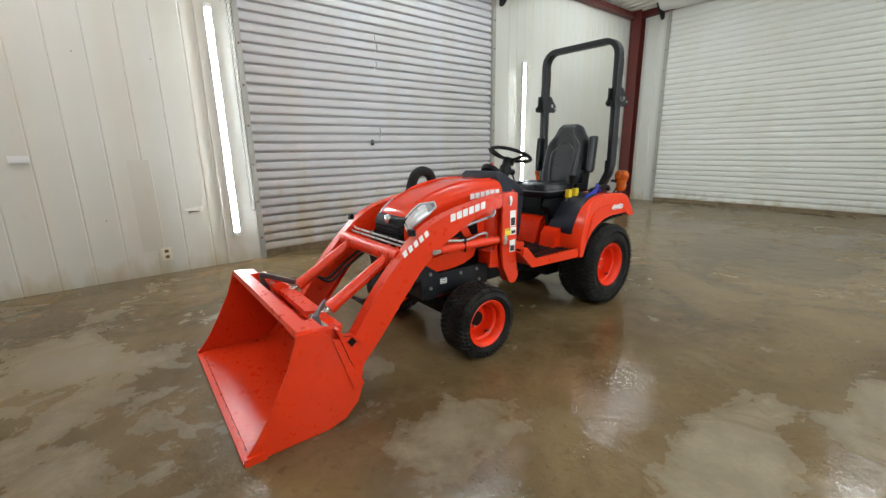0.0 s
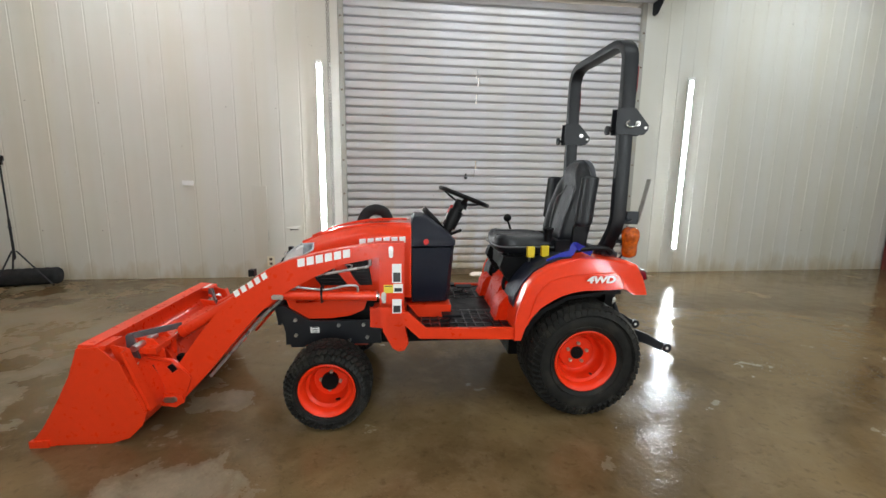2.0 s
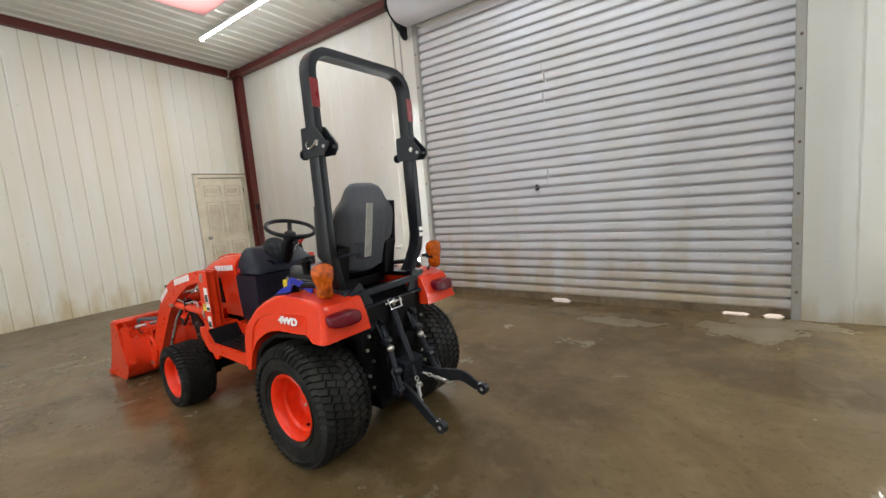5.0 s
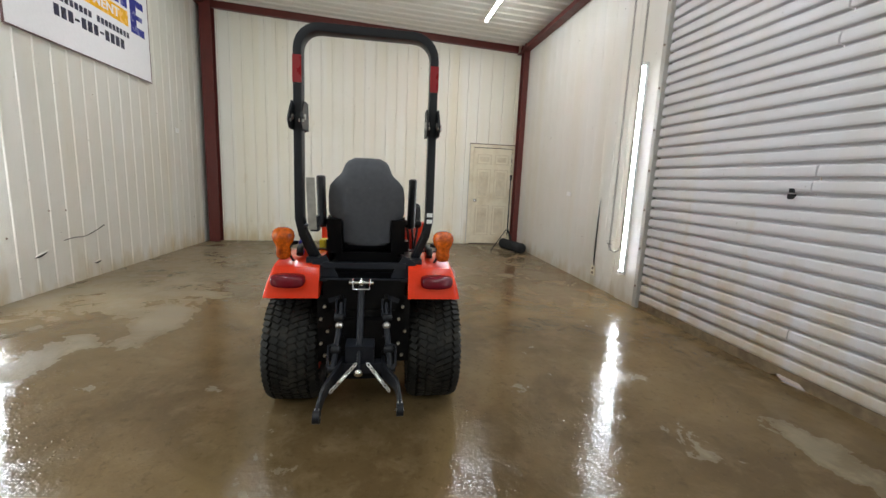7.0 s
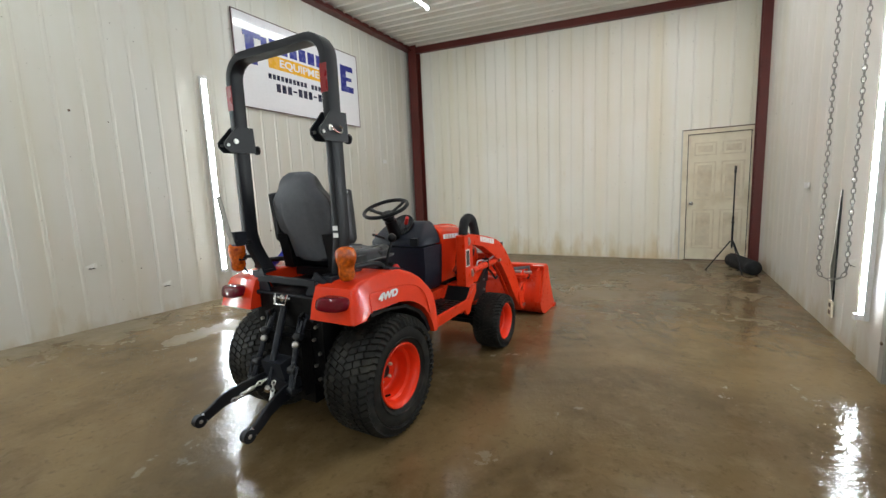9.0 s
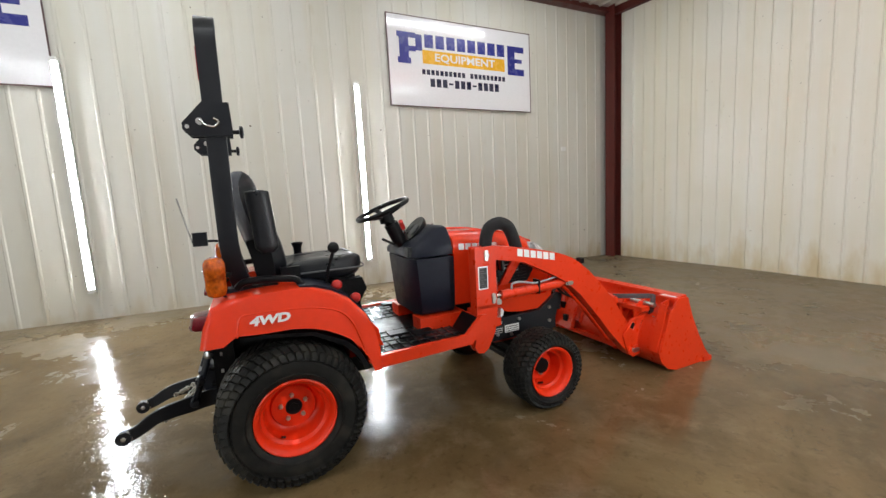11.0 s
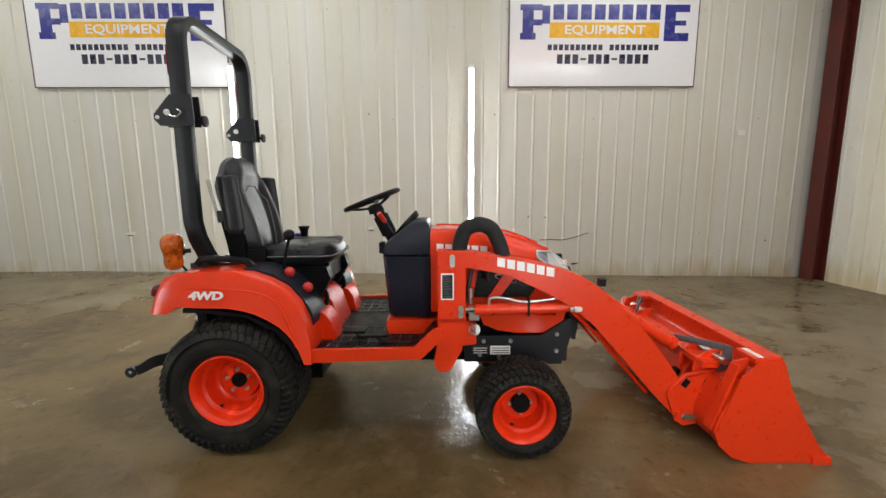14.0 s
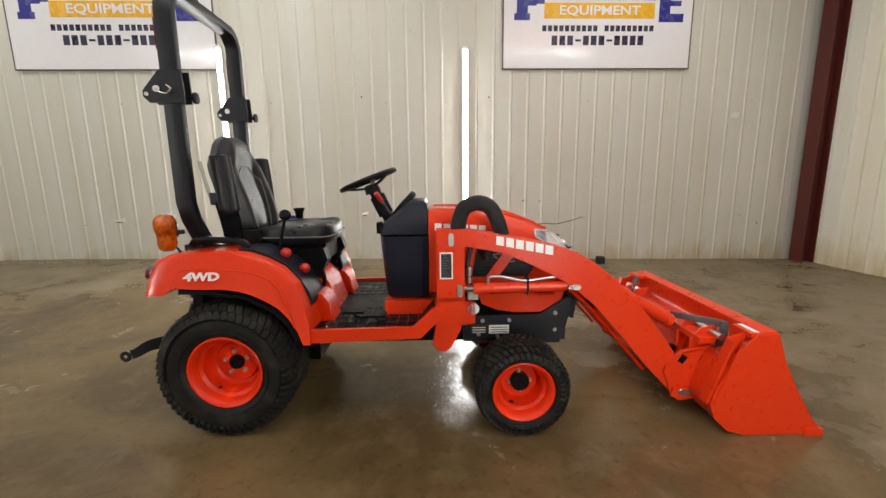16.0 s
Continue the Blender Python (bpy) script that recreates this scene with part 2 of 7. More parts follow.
GALV = material("galvanised_chain", (0.20, 0.195, 0.18), 0.5, metal=0.35, grain=0.12, dirt=(0.25, 0.19, 0.12), dirt_amount=0.7, dirt_scale=4)
DOOR_BEIGE = material("stained_cream_door", (0.76, 0.70, 0.54), 0.45, grain=0.05, grain_scale=8, dirt=(0.50, 0.38, 0.20), dirt_amount=0.6, dirt_scale=2.5)
DOOR_DARKER = material("darker_cream_moulding", (0.67, 0.60, 0.45), 0.5, grain=0.08, grain_scale=12, dirt=(0.40, 0.29, 0.14), dirt_amount=0.45, dirt_scale=4)
SIGN_WHITE = material("glossy_sign_white", (0.80, 0.79, 0.82), 0.12, coat=0.3, grain=0.02, bump=0.25, bump_scale=3, rough_vary=0.05)
SIGN_BLUE = material("sign_blue", (0.035, 0.04, 0.24), 0.25, grain=0.04)
SIGN_GOLD = material("sign_gold", (0.80, 0.42, 0.03), 0.25, grain=0.04)
SIGN_BLACK = material("sign_black", (0.02, 0.02, 0.05), 0.3)
SIGN_EDGE = material("sign_edge", (0.10, 0.05, 0.05), 0.5)
LAMP_HOUSING = material("lamp_housing", (0.75, 0.75, 0.74), 0.35)
TUBE = material("lamp_tube", (0.895, 0.97, 1.0), 0.3, glow=WALL_GLOW)
TUBE_HIGH = material("ceiling_lamp_tube", (0.895, 0.97, 1.0), 0.3, glow=CEILING_GLOW)
RUST_BOLT = material("bolt_head", (0.14, 0.10, 0.07), 0.6, metal=0.5, grain=0.2)


def wall_paint(name, base, low, streak=0.5, reach=0.32):
    """White enamelled sheet with yellow run marks and splashed dirt near the floor."""
    mt = bpy.data.materials.new(name)
    mt.use_nodes = True
    nt = mt.node_tree
    N, L = nt.nodes, nt.links
    b = N["Principled BSDF"]
    geo = N.new("ShaderNodeNewGeometry")
    sep = N.new("ShaderNodeSeparateXYZ")
    L.new(geo.outputs["Position"], sep.inputs[0])

    def noise(scale, detail, stretch=(1, 1, 1)):
        mp = N.new("ShaderNodeMapping")
        mp.inputs["Scale"].default_value = stretch
        L.new(geo.outputs["Position"], mp.inputs["Vector"])
        t = N.new("ShaderNodeTexNoise")
        t.inputs["Scale"].default_value, t.inputs["Detail"].default_value = scale, detail
        L.new(mp.outputs[0], t.inputs["Vector"])
        return t.outputs["Fac"]

    def maths(op, a, c):
        x = N.new("ShaderNodeMath")
        x.operation = op
        x.use_clamp = op == "MULTIPLY"
        for i, v in enumerate((a, c)):
            if hasattr(v, "is_linked"):
                L.new(v, x.inputs[i])
            else:
                x.inputs[i].default_value = v
        return x.outputs[0]

    def ramp(x, lo, hi, a, c):
        r = N.new("ShaderNodeMapRange")
        r.inputs["From Min"].default_value, r.inputs["From Max"].default_value = lo, hi
        r.inputs["To Min"].default_value, r.inputs["To Max"].default_value = a, c
        L.new(x, r.inputs["Value"])
        return r.outputs["Result"]

    def mix(fac, a, c):
        x = N.new("ShaderNodeMix")
        x.data_type = "RGBA"
        for i, v in ((0, fac), (6, a), (7, c)):
            if hasattr(v, "is_linked"):
                L.new(v, x.inputs[i])
            else:
                x.inputs[i].default_value = (*v, 1)
        return x.outputs[2]

    runs = noise(3.0, 6.0, (1, 1, 0.06))
    col = mix(ramp(runs, 0.42, 0.72, 0, streak), base, [c * k for c, k in zip(base, (0.93, 0.88, 0.74))])
    blot = noise(1.1, 7.0)
    col = mix(ramp(blot, 0.45, 0.8, 0, 0.35), col, [c * k for c, k in zip(base, (0.86, 0.82, 0.70))])
    # mud thrown up from the floor, in uneven splashes
    splash = maths("SUBTRACT", maths("MULTIPLY", noise(6.0, 8.0, (1, 1, 0.35)), 1.0), ramp(sep.outputs["Z"], 0.0, reach, 0.30, 0.75))
    col = mix(ramp(splash, -0.08, 0.30, 0, 0.85), col, low)
    specks = noise(26.0, 2.0)
    col = mix(ramp(specks, 0.74, 0.78, 0, 0.5), col, (0.16, 0.13, 0.10))
    L.new(col, b.inputs["Base Color"])
    L.new(ramp(blot, 0.3, 0.7, 0.36, 0.55), b.inputs["Roughness"])
    bp = N.new("ShaderNodeBump")
    bp.inputs["Strength"].default_value, bp.inputs["Distance"].default_value = 0.25, 0.01
    L.new(noise(2.2, 4.0, (1, 1, 0.4)), bp.inputs["Height"])
    L.new(bp.outputs["Normal"], b.inputs["Normal"])
    return mt


WALL_WHITE = wall_paint("white_wall_sheet", (0.625, 0.614, 0.570), (0.44, 0.36, 0.23), 0.5)
WALL_SIGN = wall_paint("yellowed_wall_sheet", (0.640, 0.628, 0.579), (0.44, 0.35, 0.20), 0.6, 0.42)
WALL_CREAM = wall_paint("cream_wall_sheet", (0.84, 0.825, 0.745), (0.60, 0.49, 0.28), 0.7, 0.6)
SLAT = wall_paint("door_slat", (0.60, 0.59, 0.62), (0.46, 0.36, 0.21), 0.55, 1.2)
SLAT_WHITE = wall_paint("white_door_slat", (0.68, 0.67, 0.64), (0.44, 0.38, 0.28), 0.3)
CEIL_WHITE = wall_paint("white_roof_sheet", (0.68, 0.67, 0.62), (0.4, 0.35, 0.25), 0.3)


def wet_concrete():
    """Trowelled concrete, dark and mirror-wet in the middle of the bay, drying to pale islands towards the edges."""
    mt = bpy.data.materials.new("wet_concrete")
    mt.use_nodes = True
    nt = mt.node_tree
    N, L = nt.nodes, nt.links
    b = N["Principled BSDF"]
    co = N.new("ShaderNodeNewGeometry")

    def noise(scale, detail=6.0, rough=0.55, dist=0.0, stretch=(1, 1, 1), shift=(0, 0, 0)):
        mp = N.new("ShaderNodeMapping")
        mp.inputs["Scale"].default_value, mp.inputs["Location"].default_value = stretch, shift
        L.new(co.outputs["Position"], mp.inputs["Vector"])
        t = N.new("ShaderNodeTexNoise")
        for k, v in (("Scale", scale), ("Detail", detail), ("Roughness", rough), ("Distortion", dist)):
            t.inputs[k].default_value = v
        L.new(mp.outputs[0], t.inputs["Vector"])
        return t.outputs["Fac"]

    def maths(op, a, c=0.0, clamp=False):
        x = N.new("ShaderNodeMath")
        x.operation, x.use_clamp = op, clamp
        for i, v in enumerate((a, c)):
            if hasattr(v, "is_linked"):
                L.new(v, x.inputs[i])
            else:
                x.inputs[i].default_value = v
        return x.outputs[0]

    def ramp(x, lo, hi, a, c):
        r = N.new("ShaderNodeMapRange")
        r.interpolation_type = "SMOOTHSTEP"
        r.inputs["From Min"].default_value, r.inputs["From Max"].default_value = lo, hi
        r.inputs["To Min"].default_value, r.inputs["To Max"].default_value = a, c
        L.new(x, r.inputs["Value"])
        return r.outputs["Result"]

    def mix(fac, a, c):
        x = N.new("ShaderNodeMix")
        x.data_type = "RGBA"
        for i, v in ((0, fac), (6, a), (7, c)):
            if hasattr(v, "is_linked"):
                L.new(v, x.inputs[i])
            else:
                x.inputs[i].default_value = (*v, 1)
        return x.outputs[2]

    def island(x, y, rx, ry):
        """1 in the middle of a drying patch, 0 at its rim."""
        mp = N.new("ShaderNodeMapping")
        mp.inputs["Location"].default_value = (-x / rx, -y / ry, 0)
        mp.inputs["Scale"].default_value = (1 / rx, 1 / ry, 0)
        L.new(co.outputs["Position"], mp.inputs["Vector"])
        ln = N.new("ShaderNodeVectorMath")
        ln.operation = "LENGTH"
        L.new(mp.outputs[0], ln.inputs[0])
        return ramp(ln.outputs["Value"], 0.15, 1.15, 1.0, 0.0)

    dry = None
    for spot in DRY_SPOTS:
        s = island(*spot)
        dry = s if dry is None else maths("MAXIMUM", dry, s)
    ragged = noise(1.9, 9.0, 0.62, 0.5)
    field = maths("ADD", maths("MULTIPLY", dry, 0.75), maths("MULTIPLY", ragged, 2.5))
    field = maths("ADD", field, maths("MULTIPLY", noise(8.5, 7.0, 0.66, 0.6, shift=(9, 4, 0)), 0.9))
    dryness = ramp(field, 1.98, 2.52, 0.0, 1.0)
    # a film too thin to mirror lies round the dry parts
    thin = ramp(field, 1.62, 2.02, 0.0, 0.15)
    # splashes that have wetted the dry parts again
    splash = ramp(noise(2.3, 6.0, 0.58, 0.9, shift=(5, 3, 0)), 0.53, 0.66, 1.0, 0.25)
    dryness = maths("MULTIPLY", dryness, splash)
    mottled = noise(0.8, 8.0, 0.6, 0.8, shift=(3, 1, 0))
    grain = noise(45, 6.0, 0.7)
    blotch = noise(5.0, 8.0, 0.65, 0.3)
    wet_col = mix(ramp(mottled, 0.35, 0.68, 0, 1), WET_A, WET_B)
    wet_col = mix(ramp(blotch, 0.45, 0.75, 0, 0.5), wet_col, WET_C)
    wet_col = mix(ramp(noise(19.0, 5.0, 0.65, 0.4, shift=(2, 5, 0)), 0.52, 0.74, 0, 0.45), wet_col, (0.05, 0.032, 0.013))
    wet_col = mix(ramp(grain, 0.58, 0.78, 0, 0.35), wet_col, (0.26, 0.19, 0.11))
    dry_col = mix(ramp(blotch, 0.3, 0.7, 0, 1), DRY_A, DRY_B)
    dry_col = mix(ramp(grain, 0.35, 0.7, 0, 0.3), dry_col, (0.16, 0.13, 0.09))
    L.new(mix(dryness, wet_col, dry_col), b.inputs["Base Color"])
    wet_rough = ramp(noise(2.4, 7.0, 0.6, shift=(7, 2, 0)), 0.35, 0.7, 0.030, 0.105)
    r = N.new("ShaderNodeMix")
    L.new(ramp(dryness, 0.05, 0.45, 0.0, 1.0), r.inputs[0])
    L.new(maths("ADD", wet_rough, thin), r.inputs[2])
    L.new(ramp(blotch, 0.3, 0.7, 0.42, 0.7), r.inputs[3])
    L.new(r.outputs[0], b.inputs["Roughness"])
    b.inputs["IOR"].default_value = 1.36
    bp = N.new("ShaderNodeBump")
    bp.inputs["Strength"].default_value, bp.inputs["Distance"].default_value = 0.50, 0.01
    # the water film lies smooth in places and breaks over the trowelled grain in others
    broken = ramp(noise(3.1, 5.0, 0.6, 0.4, shift=(1, 6, 0)), 0.40, 0.62, 0.15, 1.0)
    ripple = maths("ADD", maths("MULTIPLY", noise(16.0, 3.0, 0.6, 0.3), 0.34), maths("MULTIPLY", noise(48.0, 3.0, 0.6), 0.20))
    height = maths("ADD", maths("ADD", maths("MULTIPLY", noise(6.0, 4.0, 0.55), 0.55), maths("MULTIPLY", ripple, broken)), maths("MULTIPLY", grain, 0.06))
    # beads of water standing in places
    cells = N.new("ShaderNodeTexVoronoi")
    cells.inputs["Scale"].default_value = 38.0
    L.new(co.outputs["Position"], cells.inputs["Vector"])
    bead = maths("MULTIPLY", ramp(cells.outputs["Distance"], 0.05, 0.30, 1.0, 0.0), ramp(noise(1.3, 4.0, 0.6, shift=(4, 9, 0)), 0.50, 0.66, 0.0, 1.0))
    height = maths("ADD", height, maths("MULTIPLY", bead, 0.30))
    # fine drops under the tractor, where the washing water dripped
    under = island(2.0, 1.65, 1.3, 1.25)
    drops = N.new("ShaderNodeTexVoronoi")
    drops.inputs["Scale"].default_value = 75.0
    L.new(co.outputs["Position"], drops.inputs["Vector"])
    drop = maths("MULTIPLY", ramp(drops.outputs["Distance"], 0.05, 0.45, 1.0, 0.0), ramp(noise(6.0, 3.0, 0.5, shift=(6, 6, 0)), 0.42, 0.62, 0.2, 1.0))
    height = maths("ADD", height, maths("MULTIPLY", maths("MULTIPLY", drop, under), 0.22))
    L.new(height, bp.inputs["Height"])
    L.new(bp.outputs["Normal"], b.inputs["Normal"])
    return mt


# centre and half sizes of the islands that have dried
DRY_SPOTS = [(-2.6, 1.2, 4.0, 5.2), (-0.2, -0.9, 2.6, 1.7), (2.8, -1.65, 6.5, 0.95), (0.86, 0.72, 0.60, 0.40), (1.66, -0.10, 1.05, 0.30), (2.4, -0.42, 0.7, 0.25), (0.90, 1.50, 0.26, 0.18), (5.1, 4.5, 0.65, 0.22), (3.85, 4.12, 0.5, 0.2), (6.6, -0.7, 3.0, 1.2), (8.9, 1.4, 1.8, 3.4), (-0.35, 2.75, 0.75, 0.85), (4.95, 4.25, 0.55, 0.35)]
WET_A, WET_B, WET_C = (0.097, 0.063, 0.028), (0.178, 0.121, 0.056), (0.208, 0.151, 0.083)
DRY_A, DRY_B = (0.178, 0.141, 0.089), (0.262, 0.216, 0.146)
CONCRETE = wet_concrete()

# ---- the bay ----
X_END, X_FAR, Y_SIGN, Y_DOOR = -3.30, 9.82, -1.57, 4.70
DOOR_A = (1.315, 5.205, 3.63)
DOOR_B = (-0.7, 3.92, 4.02)
MAN = (3.70, 4.60, 2.09)


def roof(y):
    return 4.42 - 0.048 * (y + 1.57)


def ground(x, y):
    """The slab falls away from the sign wall towards the middle of the bay."""
    s = min(1.0, max(0.0, (0.9 - y) / 2.4))
    return s * s * (3 - 2 * s) * min(0.17, max(-0.04, 0.035 + 0.02 * x))


bm = B()
xs = [X_END - 0.3 + i * (X_FAR + 1.2 - X_END) / 40 for i in range(41)]
ys = [Y_SIGN - 0.3 + i * (Y_DOOR + 1.5 - Y_SIGN) / 30 for i in range(31)]
grid = [[bm.verts.new((x, y, ground(x, y))) for y in ys] for x in xs]
for i in range(40):
    for j in range(30):
        bm.faces.new((grid[i][j], grid[i + 1][j], grid[i + 1][j + 1], grid[i][j + 1]))
floor = tagged(part("floor", bm, CONCRETE, smooth=60), "wet stained concrete slab with pale drying patches", "floor", kind="structure")
bm = B()
box(bm, -60, 60, -60, 60, -0.6, -0.25)
tagged(part("ground", bm, material("yard_gravel", (0.30, 0.28, 0.24), 0.9, grain=0.2, bump=0.5), smooth=0), "pale gravel yard outside the bay", "ground", kind="structure")


def solid_wall(name, label, pieces):
    bm = B()
    for q in pieces:
        box(bm, *q)
    return tagged(part(name, bm, WALL_BACK, smooth=0), label, "wall", kind="structure")


T = 0.14
BASE = -0.25
wall_north = solid_wall("wall_north", "white ribbed metal wall with a wide roll-up door", [
    (X_END - T, DOOR_A[0], Y_DOOR, Y_DOOR + T, BASE, 4.5), (DOOR_A[1], X_FAR + T, Y_DOOR, Y_DOOR + T, BASE, 4.5), (DOOR_A[0], DOOR_A[1], Y_DOOR, Y_DOOR + T, DOOR_A[2], 4.5)])
wall_south = solid_wall("wall_south", "white ribbed metal wall with two signs", [(X_END - T, X_FAR + T, Y_SIGN - T, Y_SIGN, BASE, 4.7)])
wall_west = solid_wall("wall_west", "cream ribbed metal end wall with a panelled door", [
    (X_END - T, X_END, Y_SIGN, MAN[0], BASE, 4.7), (X_END - T, X_END, MAN[1], Y_DOOR, BASE, 4.7), (X_END - T, X_END, MAN[0], MAN[1], MAN[2], 4.7)])
wall_east = solid_wall("wall_east", "white metal end wall with a wide roll-up door", [
    (X_FAR, X_FAR + T, Y_SIGN, DOOR_B[0], BASE, 4.7), (X_FAR, X_FAR + T, DOOR_B[1], Y_DOOR, BASE, 4.7), (X_FAR, X_FAR + T, DOOR_B[0], DOOR_B[1], DOOR_B[2], 4.7)])

RIB = 0.2286


def sheet_mesh(name, width, z0, z1, mat, rise):
    """A pressed wall sheet: flat pans with narrow ribs, or with folded grooves where rise is negative, facing local -y, with a free lower edge."""
    prof, x = [], 0.0
    n = max(1, round(width / RIB))
    p = width / n
    for i in range(n):
        c = (i + 0.5) * p
        if rise > 0:
            prof += [(i * p, 0.0), (c - 0.020, 0.0), (c - 0.009, rise), (c + 0.009, rise), (c + 0.020, 0.0)]
        else:
            prof += [(i * p, 0.0), (c - 0.010, 0.0), (c - 0.006, rise), (c + 0.002, rise), (c + 0.010, -0.3 * rise), (c + 0.022, -0.3 * rise), (c + 0.030, 0.0)]
    prof.append((width, 0.0))
    bm = B()
    base = 0.004 + max(0.0, -rise)
    lo = [bm.verts.new((x, -base - d, z0)) for x, d in prof]
    hi = [bm.verts.new((x, -base - d, z1)) for x, d in prof]
    for i in range(len(prof) - 1):
        bm.faces.new((lo[i], lo[i + 1], hi[i + 1], hi[i]))
    me = link_mesh(name, bm, mat, 20)
    return me


SHEETS = {}


def clad(wall, start, end, z0, z1, mat, place):
    """Covers a stretch of wall with sheets of about 0.91 m; place(s) gives a sheet's pose."""
    n = max(1, math.ceil((end - start) / 0.93))
    w = (end - start) / n
    for i in range(n):
        key = (round(w, 3), round(z0, 2), round(z1, 2), mat.name, wall.name)
        if key not in SHEETS:
            SHEETS[key] = sheet_mesh("wall_sheet", w, z0, z1, mat, {wall_north: -0.0035, wall_west: -0.012}.get(wall, 0.0075))
        ob = new("wall_sheet", SHEETS[key])
        ob.parent = wall
        ob.matrix_world = place(start + i * w, w)


def on_north(s, w):
    return pose(s, Y_DOOR, 0)


def on_south(s, w):
    return pose(s + w, Y_SIGN, 0, 0, 0, 180)


def on_west(s, w):
    return pose(X_END, s, 0, 0, 0, 90)


def on_east(s, w):
    return pose(X_FAR, s + w, 0, 0, 0, -90)


clad(wall_north, X_END + 0.25, DOOR_A[0] - 0.42, -0.03, 4.05, WALL_WHITE, on_north)
clad(wall_north, DOOR_A[1] + 0.30, X_FAR - 0.25, -0.03, 4.05, WALL_WHITE, on_north)
clad(wall_north, DOOR_A[0] - 0.42, DOOR_A[1] + 0.30, DOOR_A[2] + 0.1, 4.05, WALL_WHITE, on_north)
clad(wall_south, X_END + 0.25, X_FAR - 0.2, -0.05, 4.38, WALL_SIGN, on_south)
clad(wall_west, Y_SIGN + 0.2, MAN[0] - 0.07, -0.05, 4.4, WALL_CREAM, on_west)
clad(wall_west, MAN[0] - 0.07, MAN[1] + 0.07, MAN[2] + 0.05, 4.4, WALL_CREAM, on_west)
clad(wall_east, DOOR_B[1] + 0.12, Y_DOOR - 0.2, -0.03, 4.3, WALL_WHITE, on_east)
clad(wall_east, DOOR_B[0], DOOR_B[1], DOOR_B[2] + 0.1, 4.3, WALL_WHITE, on_east)
clad(wall_east, Y_SIGN + 0.2, DOOR_B[0] - 0.12, -0.03, 4.3, WALL_WHITE, on_east)
# flat trim beside the roll-up door, behind the wall lamps
bm = B()
box(bm, DOOR_A[0] - 0.42, DOOR_A[0] - 0.063, Y_DOOR - 0.03, Y_DOOR - 0.002, -0.03, 4.05, 0.004)
tagged(part("trim", bm, WALL_WHITE), "flat white metal flashing beside the roll-up door", "trim", kind="structure")
bm = B()
box(bm, DOOR_A[1] + 0.063, DOOR_A[1] + 0.30, Y_DOOR - 0.03, Y_DOOR - 0.002, -0.03, 4.05, 0.004)
tagged(part("trim", bm, WALL_WHITE), "flat white metal flashing beside the roll-up door", "trim", kind="structure")

# ceiling: ribbed roof sheets, ribs across the bay, in one mesh, with an opening for the pink insulation patch
PINK_AREA = (-1.45, 0.4, 2.25, 3.30)
bm = B()
n = int((X_FAR - X_END + 0.3) / RIB)
prof = []
for i in range(n + 1):
    c = X_END - 0.1 + i * RIB
    prof += [(c - 0.10, 0.0), (c - 0.03, 0.0), (c - 0.014, -0.022), (c + 0.014, -0.022), (c + 0.03, 0.0)]
rows = [Y_SIGN - 0.1, PINK_AREA[2], PINK_AREA[3], Y_DOOR + 0.1]
net = [[bm.verts.new((x, y, roof(y) + d)) for x, d in prof] for y in rows]
for j in range(3):
    for i in range(len(prof) - 1):
        if j == 1 and PINK_AREA[0] < prof[i][0] < PINK_AREA[1]:
            continue
        bm.faces.new((net[j][i], net[j][i + 1], net[j + 1][i + 1], net[j + 1][i]))
tagged(part("ceiling", bm, CEIL_WHITE, smooth=20), "white ribbed metal roof sheets seen from below", "ceiling", kind="structure")
# pink insulation, drawn as a translucent sheet that glows from the lamp above
bm = B()
zc = roof((PINK_AREA[2] + PINK_AREA[3]) / 2)
box(bm, PINK_AREA[0] - 0.05, PINK_AREA[1] + 0.05, PINK_AREA[2] - 0.05, PINK_AREA[3] + 0.05, zc + 0.03, zc + 0.036)
PINK_SHEET = bpy.data.materials.new("pink_translucent_sheet")
PINK_SHEET.use_nodes = True
PINK_SHEET.node_tree.nodes.remove(PINK_SHEET.node_tree.nodes["Principled BSDF"])
tr = PINK_SHEET.node_tree.nodes.new("ShaderNodeBsdfTranslucent")
tr.inputs["Color"].default_value = (0.62, 0.40, 0.38, 1)
PINK_SHEET.node_tree.links.new(tr.outputs[0], PINK_SHEET.node_tree.nodes["Material Output"].inputs["Surface"])
tagged(part("pink_insulation", bm, PINK_SHEET, smooth=0), "pink insulation patch in the roof, drawn as a backlit translucent sheet", "rooflight", kind="structure")
# unseen cover added to keep the sky's light out, open over the pink patch
bm = B()
for q in ((X_END - 1, PINK_AREA[0] - 0.06, Y_SIGN - 1, Y_DOOR + 0.15), (PINK_AREA[1] + 0.06, X_FAR + 1, Y_SIGN - 1, Y_DOOR + 0.15), (PINK_AREA[0] - 0.06, PINK_AREA[1] + 0.06, Y_SIGN - 1, PINK_AREA[2] - 0.06), (PINK_AREA[0] - 0.06, PINK_AREA[1] + 0.06, PINK_AREA[3] + 0.06, Y_DOOR + 0.15)):
    box(bm, *q, 4.75, 4.85)
tagged(part("roof", bm, WALL_BACK, smooth=0), "unseen cover added above the roof sheets to block the sky", "roof", kind="structure")
# added lamp without a real source, it lights the pink sheet from above
backlight = new("added_backlight", bpy.data.lights.new("added_backlight", "AREA"))
backlight.data.shape, backlight.data.size, backlight.data.size_y, backlight.data.energy, backlight.data.color = "RECTANGLE", 1.7, 0.95, 60, (0.93, 0.96, 1.0)
